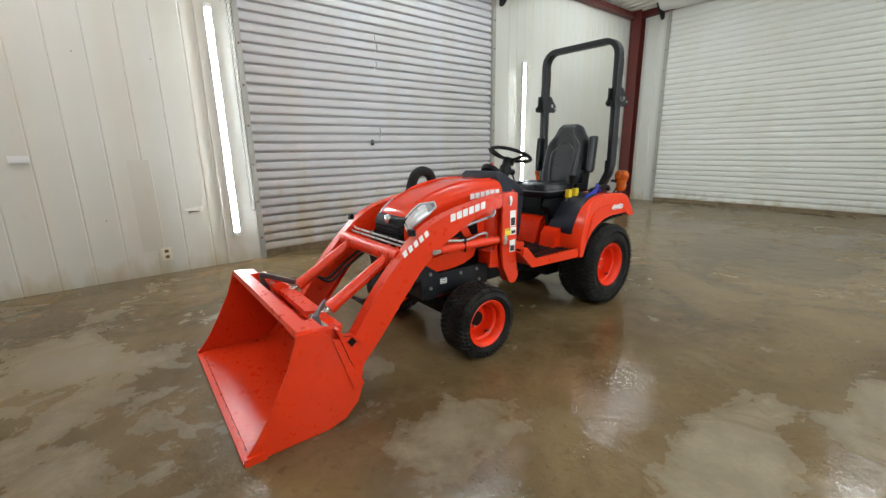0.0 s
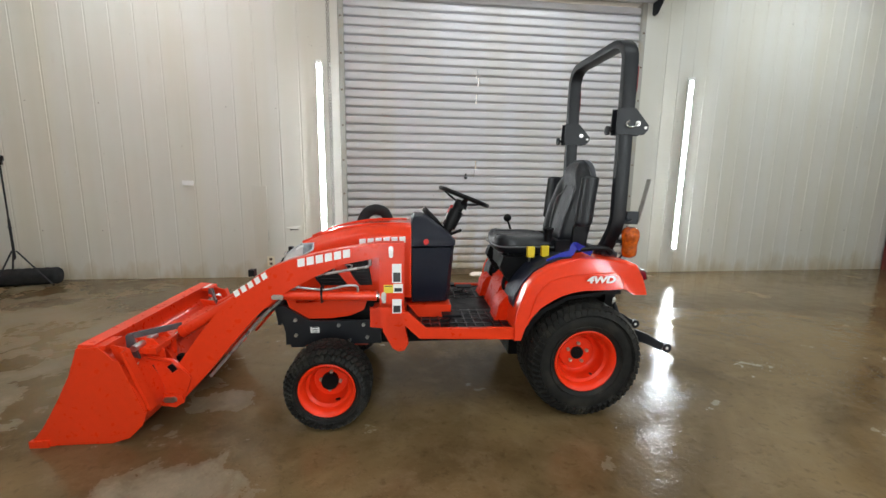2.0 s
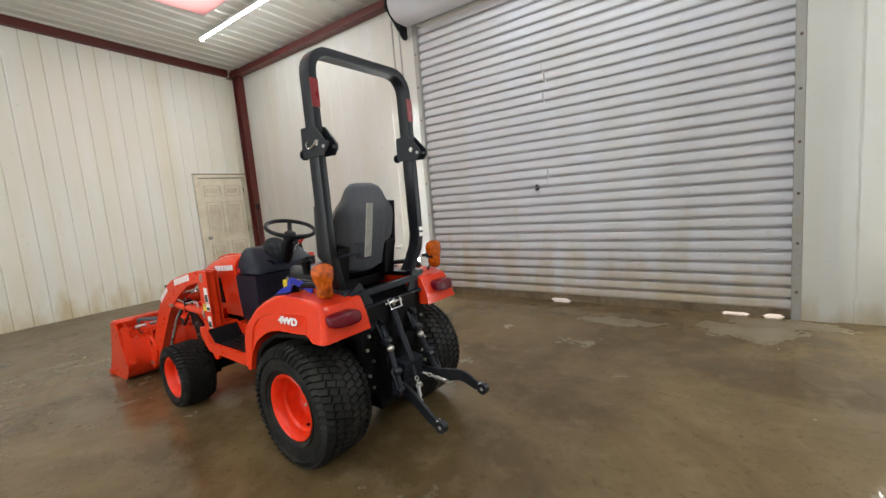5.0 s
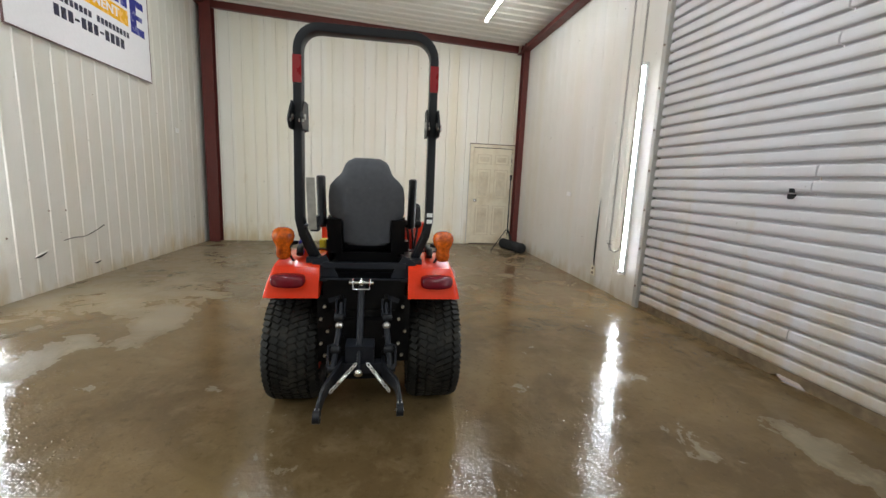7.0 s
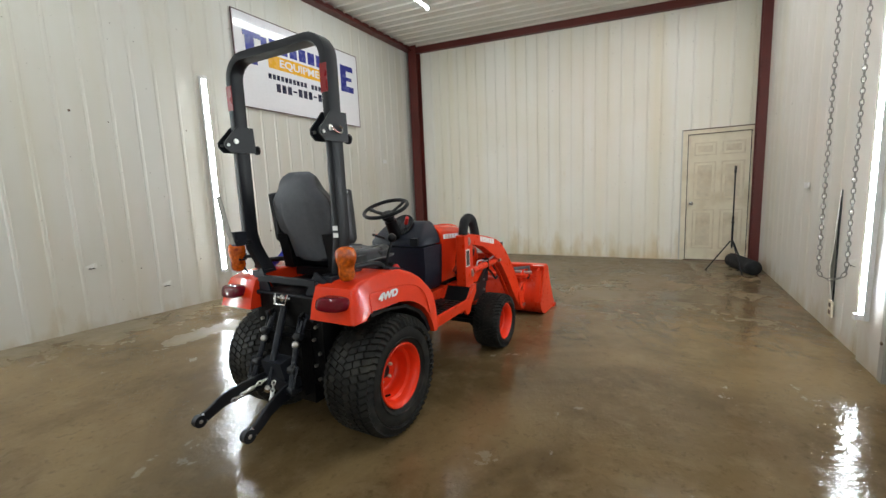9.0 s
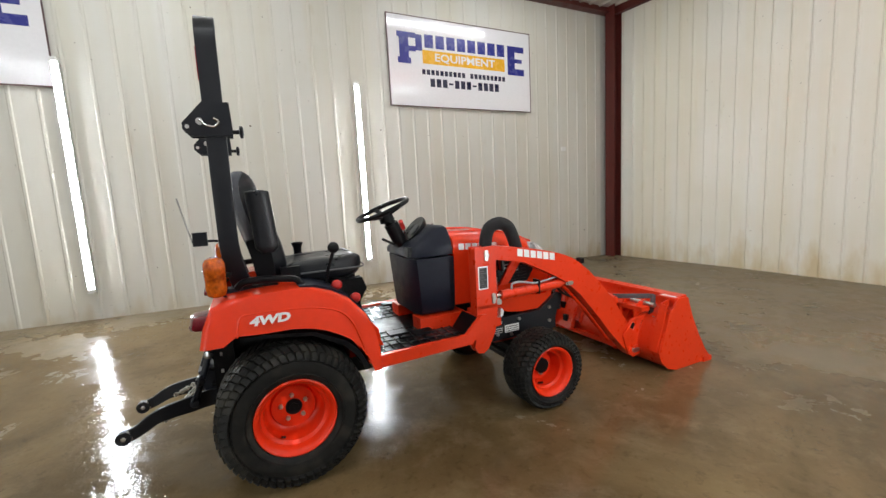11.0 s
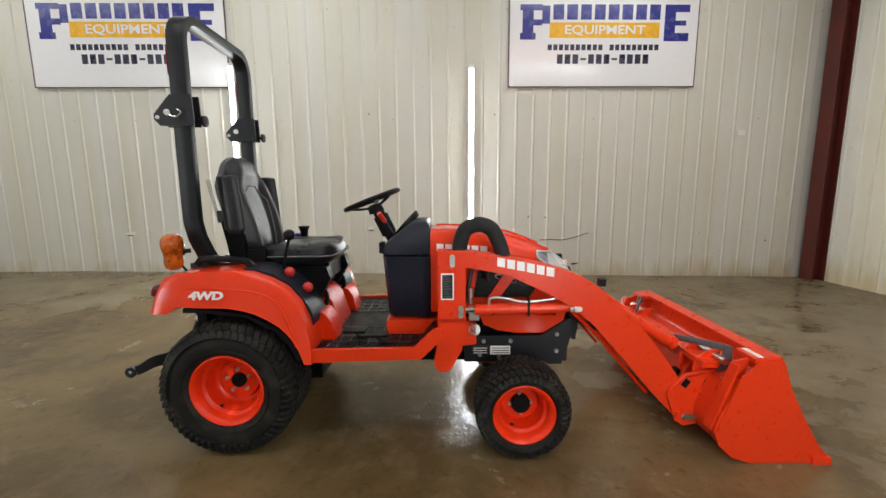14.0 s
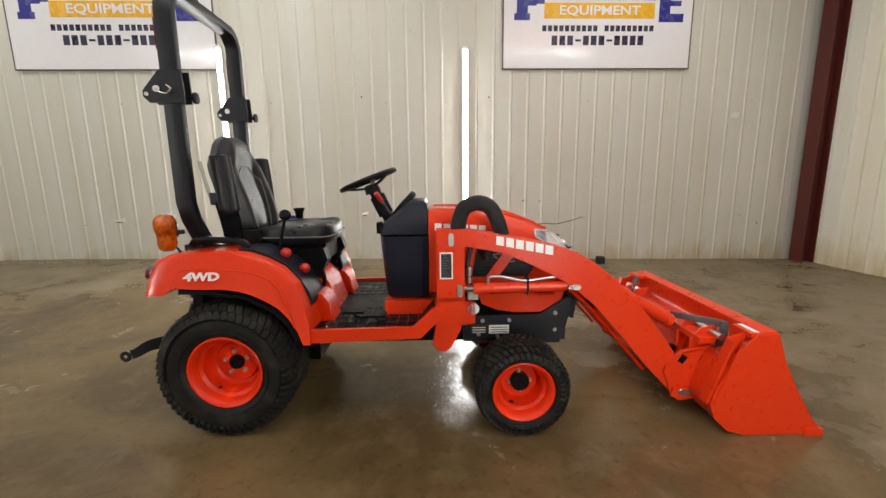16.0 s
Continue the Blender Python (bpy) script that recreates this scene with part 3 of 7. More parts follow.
backlight.matrix_world = pose((PINK_AREA[0] + PINK_AREA[1]) / 2, (PINK_AREA[2] + PINK_AREA[3]) / 2, 4.68)


def beam(name, label, pieces):
    bm = B()
    for q in pieces:
        box(bm, *q, b=0.006)
    return tagged(part(name, bm, BEAM_RED), label, "steel frame", kind="structure")


def column(x, y, wide=0.11, deep=0.11, name="column"):
    """An H-section post: two flanges and a web."""
    bm = B()
    for a in (-wide, wide - 0.012):
        box(bm, x + a, x + a + 0.012, y - deep, y + deep, -0.05, 4.4, 0.003)
    box(bm, x - wide + 0.01, x + wide - 0.01, y - 0.005, y + 0.005, -0.05, 4.4)
    return tagged(part(name, bm, BEAM_RED), "dark oxide-red steel post in the wall corner", "post", kind="structure")


column(-3.195, Y_SIGN + 0.17, 0.09, 0.10)
column(-3.06, Y_DOOR - 0.062, 0.10, 0.056)
column(X_FAR - 0.14, Y_DOOR - 0.14)
column(X_FAR - 0.14, Y_SIGN + 0.17)
beam("beam", "dark oxide-red steel eave channel", [(X_END, X_FAR, Y_DOOR - 0.10, Y_DOOR, 3.96, 4.09), (X_END, X_FAR, Y_DOOR - 0.16, Y_DOOR - 0.10, 3.96, 3.975)])
beam("beam", "dark oxide-red steel eave channel", [(X_END, X_FAR, Y_SIGN, Y_SIGN + 0.09, 4.30, 4.43), (X_END, X_FAR, Y_SIGN + 0.09, Y_SIGN + 0.16, 4.30, 4.315)])
bm = B()
for x0, x1 in ((X_END, X_END + 0.10), (X_FAR - 0.10, X_FAR)):
    v = []
    for y in (Y_SIGN + 0.17, Y_DOOR - 0.17):
        v.append([bm.verts.new((x, y, roof(y) + dz)) for x, dz in ((x0, -0.14), (x1, -0.14), (x1, -0.008), (x0, -0.008))])
    for i in range(4):
        bm.faces.new((v[0][i], v[0][(i + 1) % 4], v[1][(i + 1) % 4], v[1][i]))
    bm.faces.new(v[0])
    bm.faces.new(v[1][::-1])
tagged(part("beam", bm, BEAM_RED), "dark oxide-red steel rafters over the end walls", "steel frame", kind="structure")

# ---- roll-up doors ----
PITCH = 0.1071


def slat_mesh(name, w, mat, deep):
    """One bowed slat with its rolled lower hem, set in by deep at the joint, facing local -y, from x 0 to w."""
    prof = [(deep + 0.008, PITCH), (deep, PITCH), (-0.002, PITCH - 0.004), (-0.009, PITCH - 0.014), (-0.013, PITCH * 0.62), (-0.014, PITCH * 0.40), (-0.011, 0.028), (-0.004, 0.022), (deep, 0.020), (deep + 0.004, 0.010), (deep + 0.004, 0.0), (deep + 0.008, 0.0)]
    bm = B()
    a = [bm.verts.new((0, y, z)) for y, z in prof]
    c = [bm.verts.new((w, y, z)) for y, z in prof]
    for i in range(len(prof) - 1):
        bm.faces.new((a[i], c[i], c[i + 1], a[i + 1]))
    bm.faces.new(a)
    bm.faces.new(c[::-1])
    return link_mesh(name, bm, mat, 12)


def roll_door(name, label, width, height, mat, m, deep, torn=(), gaps=()):
    """The curtain, its guides and the coil's hood; local x along the opening, -y into the bay."""
    door = tagged(empty(name, m), label, "roll-up door", kind="structure")
    whole = slat_mesh("slat", width, mat, deep)
    n = int(height / PITCH)
    for k in range(n):
        z = 0.058 + k * PITCH
        cut = [c for c in torn if c[0] == k]
        if cut:
            _, at, gap = cut[0]
            for x0, x1 in ((0, at), (at + gap, width)):
                ob = new("slat", slat_mesh("slat", x1 - x0, mat, deep))
                ob.parent, ob.location = door, (x0, 0.022, z)
        else:
            ob = new("slat", whole)
            ob.parent, ob.location = door, (0, 0.022, z)
    for x0 in (-0.06, width):
        bm = B()
        box(bm, x0, x0 + 0.06, -0.035, -0.028, 0.0, height + 0.05, 0.002)
        inner = x0 + 0.06 if x0 < 0 else x0
        box(bm, inner - 0.004, inner + 0.004, -0.028, 0.10, 0.0, height + 0.05)
        guide = part("guide", bm, GUIDE_GREY, door)
        bm = B()
        for i in range(8):
            lathe(bm, [(0.011, -0.044), (0.013, -0.036)], 8, (x0 + 0.03, 0, 0.25 + i * 0.43))
        part("bolt", bm, RUST_BOLT, guide)
    bm = B()
    n = int(width / 0.08)
    row = []
    for i in range(n + 1):
        x = i * width / n
        low = -0.012 + 0.004 * math.sin(x * 3.1)
        for a, c, lift in gaps:
            if a <= x <= c:
                low = lift
        row.append([bm.verts.new((x, y, z)) for y, z in ((0.006, low), (0.056, low), (0.056, 0.080), (0.006, 0.080))])
    for r, t in zip(row, row[1:]):
        for k in range(4):
            bm.faces.new((r[k], t[k], t[(k + 1) % 4], r[(k + 1) % 4]))
    bm.faces.new(row[0])
    bm.faces.new(row[-1][::-1])
    part("bottom_bar", bm, BAR_SHADE, door, "bent bottom bar, dark brown for the shadow line at the floor")
    bm = B()
    arc = [(-0.22 - 0.2 * math.cos(radians(a)), height + 0.20 + 0.2 * math.sin(radians(a))) for a in range(-90, 91, 15)]
    arc = [(0.0, height + 0.40)] + arc[::-1] + [(-0.05, height - 0.0)]
    va = [bm.verts.new((-0.12, y, z)) for y, z in arc]
    vb = [bm.verts.new((width + 0.12, y, z)) for y, z in arc]
    for i in range(len(arc) - 1):
        bm.faces.new((va[i], vb[i], vb[i + 1], va[i + 1]))
    bm.faces.new(va)
    bm.faces.new(vb[::-1])
    part("coil", bm, mat, door, "rolled-up curtain above the opening")
    for x0 in (-0.16, width + 0.13):
        bm = B()
        pts = [(0.0, height + 0.42), (-0.40, height + 0.34), (-0.44, height + 0.16), (-0.30, height + 0.02), (-0.12, height - 0.16), (-0.06, height - 0.16), (0.0, height - 0.1)]
        a = [bm.verts.new((x0, y, z)) for y, z in pts]
        c = [bm.verts.new((x0 + 0.02, y, z)) for y, z in pts]
        for i in range(len(pts)):
            j = (i + 1) % len(pts)
            bm.faces.new((a[i], c[i], c[j], a[j]))
        bm.faces.new(a[::-1])
        bm.faces.new(c)
        part("bracket", bm, BLACK_PAINT, door, "black steel bracket plate")
    return door


door_2 = roll_door("door_2", "closed grey-white roll-up steel door, dirty at the foot", DOOR_A[1] - DOOR_A[0], DOOR_A[2], SLAT, pose(DOOR_A[0], Y_DOOR, 0), 0.030,
    torn=[(k, 1.69 + 0.012 * (k % 3), 0.007 + 0.006 * (k % 2)) for k in (2, 12, 13, 21, 23, 24)], gaps=((1.64, 1.90, 0.032), (3.36, 3.58, 0.022), (3.70, 3.86, 0.030)))
bm = B()
box(bm, 1.550, 1.590, -0.012, 0.02, 1.335, 1.350, 0.003)
box(bm, 1.560, 1.580, -0.016, 0.02, 1.360, 1.390, 0.004)
rod(bm, (1.570, -0.018, 1.327), (1.570, 0.015, 1.327), 0.015)
part("latch", bm, BLACK_PAINT, door_2, "black slide latch")
door_3 = roll_door("door_3", "closed white roll-up steel door with faint scuffs", DOOR_B[1] - DOOR_B[0], DOOR_B[2], SLAT_WHITE, pose(X_FAR, DOOR_B[1], 0, 0, 0, -90), 0.006)

# ---- panelled door in the end wall ----
door_1 = tagged(empty("door_1", pose(X_END, MAN[0], 0, 0, 0, 90)), "closed six-panel cream door, stained yellow with dirt", "door", kind="structure")
W, H = MAN[1] - MAN[0], MAN[2]
bm = B()
box(bm, 0.034, W - 0.034, 0.004, 0.04, 0.018, H - 0.030, 0.003)
leaf = part("leaf", bm, DOOR_BEIGE, door_1)
for cx in (0.27, 0.65):
    for z0, z1 in ((0.20, 0.85), (1.00, 1.62), (1.72, 1.93)):
        bm = B()
        for q in ((cx - 0.155, cx - 0.135, z0, z1), (cx + 0.135, cx + 0.155, z0, z1), (cx - 0.135, cx + 0.135, z0, z0 + 0.02), (cx - 0.135, cx + 0.135, z1 - 0.02, z1)):
            box(bm, q[0], q[1], -0.012, 0.006, q[2], q[3], 0.004)
        box(bm, cx - 0.10, cx + 0.10, -0.010, 0.006, z0 + 0.055, z1 - 0.055, 0.008)
        part("panel", bm, DOOR_DARKER, leaf)
bm = B()
lathe(bm, [(0.032, 0.0), (0.032, -0.012), (0.012, -0.016), (0.012, -0.04), (0.028, -0.05), (0.03, -0.068), (0.018, -0.078)], 16, (0.095, 0, 0.95))
part("knob", bm, CHROME, door_1, "brushed metal door knob")
for z in (0.25, 1.05, 1.82):
    bm = B()
    box(bm, W - 0.03, W - 0.018, -0.012, 0.0, z - 0.05, z + 0.05, 0.002)
    part("hinge", bm, RUST_BOLT, door_1)
bm = B()
for q in ((-0.05, 0.022, -0.028, 0.03, 0, H + 0.04), (W - 0.022, W + 0.05, -0.028, 0.03, 0, H + 0.04), (0.022, W - 0.022, -0.028, 0.03, H - 0.018, H + 0.04)):
    box(bm, *q, 0.003)
part("frame", bm, DOOR_BEIGE, door_1)
# black sheet added behind the leaf for the shade in its gaps
bm = B()
box(bm, 0.0, W, 0.045, 0.05, 0.0, H)
part("backing", bm, BLACK_PLASTIC, door_1, "black sheet behind the leaf that darkens the gap round it", smooth=0)
bm = B()
box(bm, -0.06, W + 0.06, -0.034, -0.004, H + 0.042, H + 0.056, 0.003)
part("drip_cap", bm, RUST_BOLT, door_1, "dark drip strip over the frame")
bm = B()
box(bm, 0.0, W, -0.03, 0.03, -0.01, 0.014, 0.003)
part("threshold", bm, RUST_BOLT, door_1)


# ---- lamps ----
def tube_lamp(m, group, lit):
    """A 2.4 m batten with one bare tube; local z along the tube, -y into the bay."""
    lamp = tagged(empty("tube_lamp", m), "lit white tube lamp on a slim batten", "lamp", group)
    bm = B()
    box(bm, -0.036, 0.036, -0.03, 0.0, 0.0, 2.4, 0.006)
    part("batten", bm, LAMP_HOUSING, lamp)
    bm = B()
    arc = [(0.025 * math.cos(radians(a)), -0.031 - 0.013 * math.sin(radians(a))) for a in range(0, 181, 30)]
    lo, hi = ([bm.verts.new((x, y, z)) for x, y in arc] for z in (0.04, 2.36))
    for i in range(len(arc) - 1):
        bm.faces.new((lo[i], lo[i + 1], hi[i + 1], hi[i]))
    part("tube", bm, lit, lamp, "glowing white tube")
    for z in (0.0, 2.36):
        bm = B()
        box(bm, -0.024, 0.024, -0.07, -0.03, z, z + 0.04, 0.005)
        part("end_cap", bm, LAMP_HOUSING, lamp)
    return lamp


lamp = tube_lamp(pose(1.018, Y_DOOR - 0.03, 0.323), "wall lamps", TUBE)
copy_thing(lamp, pose(5.985, Y_DOOR - 0.025, 0.323))
copy_thing(lamp, pose(1.51, Y_SIGN + 0.025, 0.41, 0, 0, 180))
copy_thing(lamp, pose(4.58, Y_SIGN + 0.025, 0.43, 0, 0, 180))


def overhead(x, y):
    return Matrix(((0, 0, 1, x), (1, 0, 0, y), (0, 1, 0, roof(y) - 0.024), (0, 0, 0, 1)))


high = tube_lamp(overhead(-2.1, 3.55), "ceiling lamps", TUBE_HIGH)
for x, y in ((-1.55, -0.07), (2.2, 3.55), (2.6, -0.07), (6.4, 3.55), (6.4, -0.07)):
    copy_thing(high, overhead(x, y))

# ---- tractor: x ahead, y to its left, z up from the ground under the rear axle ----
tractor = tagged(empty("tractor", pose(2.973, 1.692, 0, 0, 0, 178.515)), "orange compact tractor with lowered front loader and black roll bar", "tractor")
SIDES = (1, -1)


def span(s, a, b):
    return (a, b) if s > 0 else (-b, -a)


# -- wheels --
def wheel(name, x, z, s, radius, y0, y1, lip, y_lip, y_hub, bolts, nut_ring, count):
    """A turf tyre on a deep-dished orange rim with a black hub cap; x and z of the axle, y from the tractor's middle outwards."""
    w = empty(name, None, tractor)
    mid, half = (y0 + y1) / 2, (y1 - y0) / 2
    radius -= 0.006
    rise = radius - lip
    side = [(lip - 0.010, y_lip - 0.030), (lip - 0.002, y_lip - 0.014), (lip + 0.008, y_lip - 0.004), (lip + rise * 0.16, y1 - 0.008), (lip + rise * 0.34, y1 - 0.001), (lip + rise * 0.55, y1), (lip + rise * 0.74, y1 - 0.009), (lip + rise * 0.88, y1 - 0.022), (lip + rise * 0.965, y1 - 0.045), (radius, y1 - half * 0.45), (radius + 0.002, mid + half * 0.2)]
    prof = [(r, s * c) for r, c in side] + [(r, s * (2 * mid - c)) for r, c in side[::-1]]
    bm = B()
    lathe(bm, prof, 64, (x, 0, z), close=True)
    tyre = part("tyre", bm, RUBBER, w, smooth=50)
    bm = B()
    for r in (lip + rise * 0.22, lip + rise * 0.62):
        lathe(bm, [(r - 0.003, s * (y1 - 0.006)), (r, s * (y1 + 0.0015)), (r + 0.003, s * (y1 - 0.006))], 64, (x, 0, z), close=True)
    part("bead_line", bm, RUBBER, tyre, smooth=50)
    bm = B()
    for j, (v, drop, tilt) in enumerate(((-0.965, 0.032, -62), (-0.82, 0.009, -24), (-0.50, 0.0, 0), (-0.17, 0.0, 0), (0.17, 0.0, 0), (0.50, 0.0, 0), (0.82, 0.009, 24), (0.965, 0.032, 62))):
        for i in range(count):
            a = 2 * math.pi * (i + 0.5 * (j % 2)) / count
            m = Matrix.Translation((x, 0, z)) @ Matrix.Rotation(-a, 4, "Y") @ Matrix.Translation((radius - drop, s * (mid + v * half), 0)) @ Matrix.Rotation(radians(s * (26 if v < 0 else -26)), 4, "X") @ Matrix.Rotation(radians(s * tilt), 4, "Z")
            ln, wd = half * (0.15 if abs(v) < 0.9 else 0.12), math.pi * radius / count * 0.74
            box(bm, -0.008, 0.0095 if abs(v) < 0.9 else 0.005, -ln, ln, -wd, wd, m=m)
    part("tread", bm, RUBBER, tyre, smooth=0)
    bm = B()
    o, i2 = y_lip, y_hub
    ins = y0 + 0.03
    dish = [(lip - 0.014, ins), (lip + 0.002, ins), (lip - 0.016, ins + 0.02), (lip - 0.034, i2), (lip - 0.034, o - 0.06), (lip - 0.014, o - 0.035), (lip - 0.006, o - 0.020), (lip + 0.004, o - 0.006), (lip + 0.004, o), (lip - 0.001, o + 0.003), (lip - 0.008, o), (lip - 0.016, o - 0.012), (lip - 0.022, o - 0.020), (lip - 0.026, o - 0.050), (lip - 0.040, o - 0.062), (lip - 0.046, i2 + 0.030), (lip - 0.056, i2 + 0.010), (lip * 0.60, i2 + 0.004), (nut_ring * 1.75, i2 + 0.005), (nut_ring * 1.66, i2 + 0.018), (0.02, i2 + 0.018)]
    lathe(bm, [(r, s * c) for r, c in dish], 56, (x, 0, z))
    rm = part("rim", bm, RIM_ORANGE, w, "deep-dished orange painted steel rim", smooth=40)
    bm = B()
    cap = nut_ring * 0.64
    lathe(bm, [(r, s * c) for r, c in ((cap, i2 + 0.014), (cap, i2 + 0.027), (cap * 0.9, i2 + 0.032), (cap * 0.55, i2 + 0.032), (cap * 0.5, i2 + 0.029), (0.006, i2 + 0.029))], 24, (x, 0, z))
    part("hub_cap", bm, BLACK_PLASTIC, w, "black hub cap")
    for k in range(bolts):
        a = 2 * math.pi * k / bolts + (0.1 if bolts == 4 else 0.4)
        bm = B()
        lathe(bm, [(0.0105, s * (i2 + 0.012)), (0.0105, s * (i2 + 0.032)), (0.006, s * (i2 + 0.038))], 6, (x + nut_ring * math.cos(a), 0, z + nut_ring * math.sin(a)))
        part("wheel_nut", bm, NUT, rm)
    # dark discs laid on the rim give the shade of its holes
    for k in range(bolts):
        a = 2 * math.pi * (k + 0.5) / bolts + 0.4
        bm = B()
        lathe(bm, [(0.008, s * (i2 + 0.003)), (0.008, s * (i2 + 0.0065))], 10, (x + lip * 0.52 * math.cos(a), 0, z + lip * 0.52 * math.sin(a)))
        part("disc_hole", bm, CAST, rm)
    bm = B()
    rod(bm, (x - (lip - 0.045) * 0.5, s * (o - 0.075), z - (lip - 0.045) * 0.85), (x - (lip - 0.06) * 0.5, s * (o - 0.045), z - (lip - 0.06) * 0.85), 0.006, 8)
    part("valve", bm, BLACK_PLASTIC, rm)
    return w


for s in SIDES:
    wheel("rear_wheel", -0.014, 0.325, s, 0.324, 0.255, 0.545, 0.173, 0.530, 0.385, 5, 0.058, 54)
    wheel("front_wheel", 1.384, 0.222, s, 0.222, 0.372, 0.588, 0.144, 0.575, 0.430, 4, 0.052, 44)

# -- chassis, axles, transmission --
bm = B()
box(bm, -0.30, 0.33, -0.17, 0.17, 0.22, 0.62, 0.03)
box(bm, -0.34, -0.28, -0.14, 0.14, 0.27, 0.58, 0.02)
lathe(bm, [(0.06, -0.28), (0.085, -0.24), (0.085, 0.24), (0.06, 0.28)], 20, (0, 0, 0.325))
box(bm, 0.30, 1.25, -0.12, 0.12, 0.30, 0.47, 0.02)
box(bm, -0.29, -0.05, -0.22, 0.22, 0.60, 0.80, 0.03)
for y in (-0.11, 0.11):
    for z in (0.32, 0.40, 0.48, 0.54):
        rod(bm, (-0.36, y, z), (-0.33, y, z), 0.011, 6)
part("transmission", bm, CAST, tractor, "black cast transmission case")
bm = B()
box(bm, 1.05, 1.55, -0.17, 0.17, 0.40, 0.80, 0.02)
for k in range(5):
    rod(bm, (1.12 + k * 0.09, -0.2, 0.62), (1.12 + k * 0.09, 0.2, 0.62), 0.025, 10)
part("engine", bm, CAST, tractor, "dark engine block")
bm = B()
box(bm, 1.31, 1.45, -0.33, 0.33, 0.19, 0.29, 0.02)
for s in SIDES:
    rod(bm, (1.385, s * 0.30, 0.16), (1.385, s * 0.30, 0.32), 0.05, 16)
    rod(bm, (1.385, s * 0.30, 0.225), (1.385, s * 0.48, 0.225), 0.045, 16)
rod(bm, (1.30, -0.32, 0.24), (1.30, 0.32, 0.24), 0.014)
part("front_axle", bm, CAST, tractor, "black front axle")
for s in SIDES:
    bm = B()
    prism(bm, [(1.12, 0.36), (1.12, 0.50), (1.52, 0.50), (1.66, 0.59), (1.715, 0.59), (1.70, 0.50), (1.672, 0.49), (1.66, 0.44), (1.64, 0.43), (1.63, 0.345), (1.56, 0.345), (1.54, 0.36)], *span(s, 0.262, 0.285), 0.003)
    rail = part("frame_rail", bm, BLACK_PAINT, tractor, "black loader frame plate")
    for bx, bz in ((1.22, 0.475), (1.36, 0.475), (1.60, 0.51), (1.60, 0.42), (1.20, 0.40), (1.30, 0.385)):
        bm = B()
        rod(bm, (bx, s * 0.28, bz), (bx, s * 0.297, bz), 0.011, 6)
        part("bolt", bm, STEEL, rail)
    for x0, x1, mt in ((1.16, 1.245, BLACK_DECAL), (1.255, 1.36, WHITE_DECAL)) if s < 0 else ((1.47, 1.52, WHITE_DECAL),):
        bm = B()
        box(bm, x0, x1, *span(s, 0.285, 0.287), 0.40 if s < 0 else 0.43, 0.447 if s < 0 else 0.465)
        dec = part("data_plate", bm, mt, rail)
        bm = B()
        for k in range(3):
            box(bm, x0 + 0.008, x1 - 0.008, *span(s, 0.287, 0.2878), 0.407 + k * 0.013 + (0.027 if s > 0 else 0), 0.411 + k * 0.013 + (0.027 if s > 0 else 0))
        part("print", bm, WHITE_DECAL if mt is BLACK_DECAL else BLACK_DECAL, dec)
bm = B()
box(bm, 1.615, 1.66, -0.28, 0.28, 0.36, 0.46, 0.01)
box(bm, 1.68, 1.70, -0.285, 0.285, 0.48, 0.59, 0.005)
for y in (-0.18, 0.0, 0.18):
    box(bm, 1.62, 1.69, y - 0.008, y + 0.008, 0.40, 0.56, 0.002)
part("front_guard", bm, BLACK_PAINT, tractor, "black front guard plate")
bm = B()
box(bm, 1.20, 1.62, -0.25, 0.25, 0.335, 0.37, 0.01)
part("belly_plate", bm, COPPER_RED, tractor)

# -- hood, grille, lights --


def arch_ring(x, hw, zt, zb, r, n=5):
    """A round-shouldered cross section of the hood."""
    out = [(x, hw * 0.97, zb)]
    for k in range(n + 1):
        a = radians(90 * k / n)
        out.append((x, hw - r + r * math.cos(a), zt - r * 0.8 + r * 0.8 * math.sin(a)))
    out += [(q[0], -q[1], q[2]) for q in out[::-1]]
    return out


HOOD = [(0.945, 0.245, 1.045, 0.62, 0.10), (1.02, 0.246, 1.048, 0.62, 0.10), (1.20, 0.242, 1.040, 0.62, 0.10), (1.36, 0.236, 1.012, 0.62, 0.10), (1.47, 0.230, 0.980, 0.62, 0.10), (1.57, 0.222, 0.935, 0.60, 0.10), (1.64, 0.212, 0.890, 0.60, 0.09), (1.68, 0.198, 0.848, 0.60, 0.08), (1.70, 0.180, 0.805, 0.60, 0.06)]
LAMP_SILVER = material("silver_lamp_plastic", (0.62, 0.63, 0.64), 0.25, metal=0.3, coat=0.15, grain=0.08)


def lamp_point(s, u, v, out):
    """A point of the hood's front corner: u from the rear tip to the front, v up from the lower edge, lifted by out."""
    x = 1.50 + 0.192 * u
    k = max(i for i in range(len(HOOD) - 1) if HOOD[i][0] <= x)
    f = (x - HOOD[k][0]) / (HOOD[k + 1][0] - HOOD[k][0])
    hw, zt, zb, r = (HOOD[k][i] + f * (HOOD[k + 1][i] - HOOD[k][i]) for i in (1, 2, 3, 4))
    lo, hi = 0.905 - 0.125 * u, min(0.936 - 0.03 * u, zt - 0.006)
    z = lo + (hi - lo) * v
    a = math.asin(min(1.0, max(0.0, (z - zt + 0.8 * r) / (0.8 * r))))
    return (x + 0.3 * out, s * (hw - r + (r + out) * math.cos(a)), z + out * math.sin(a))


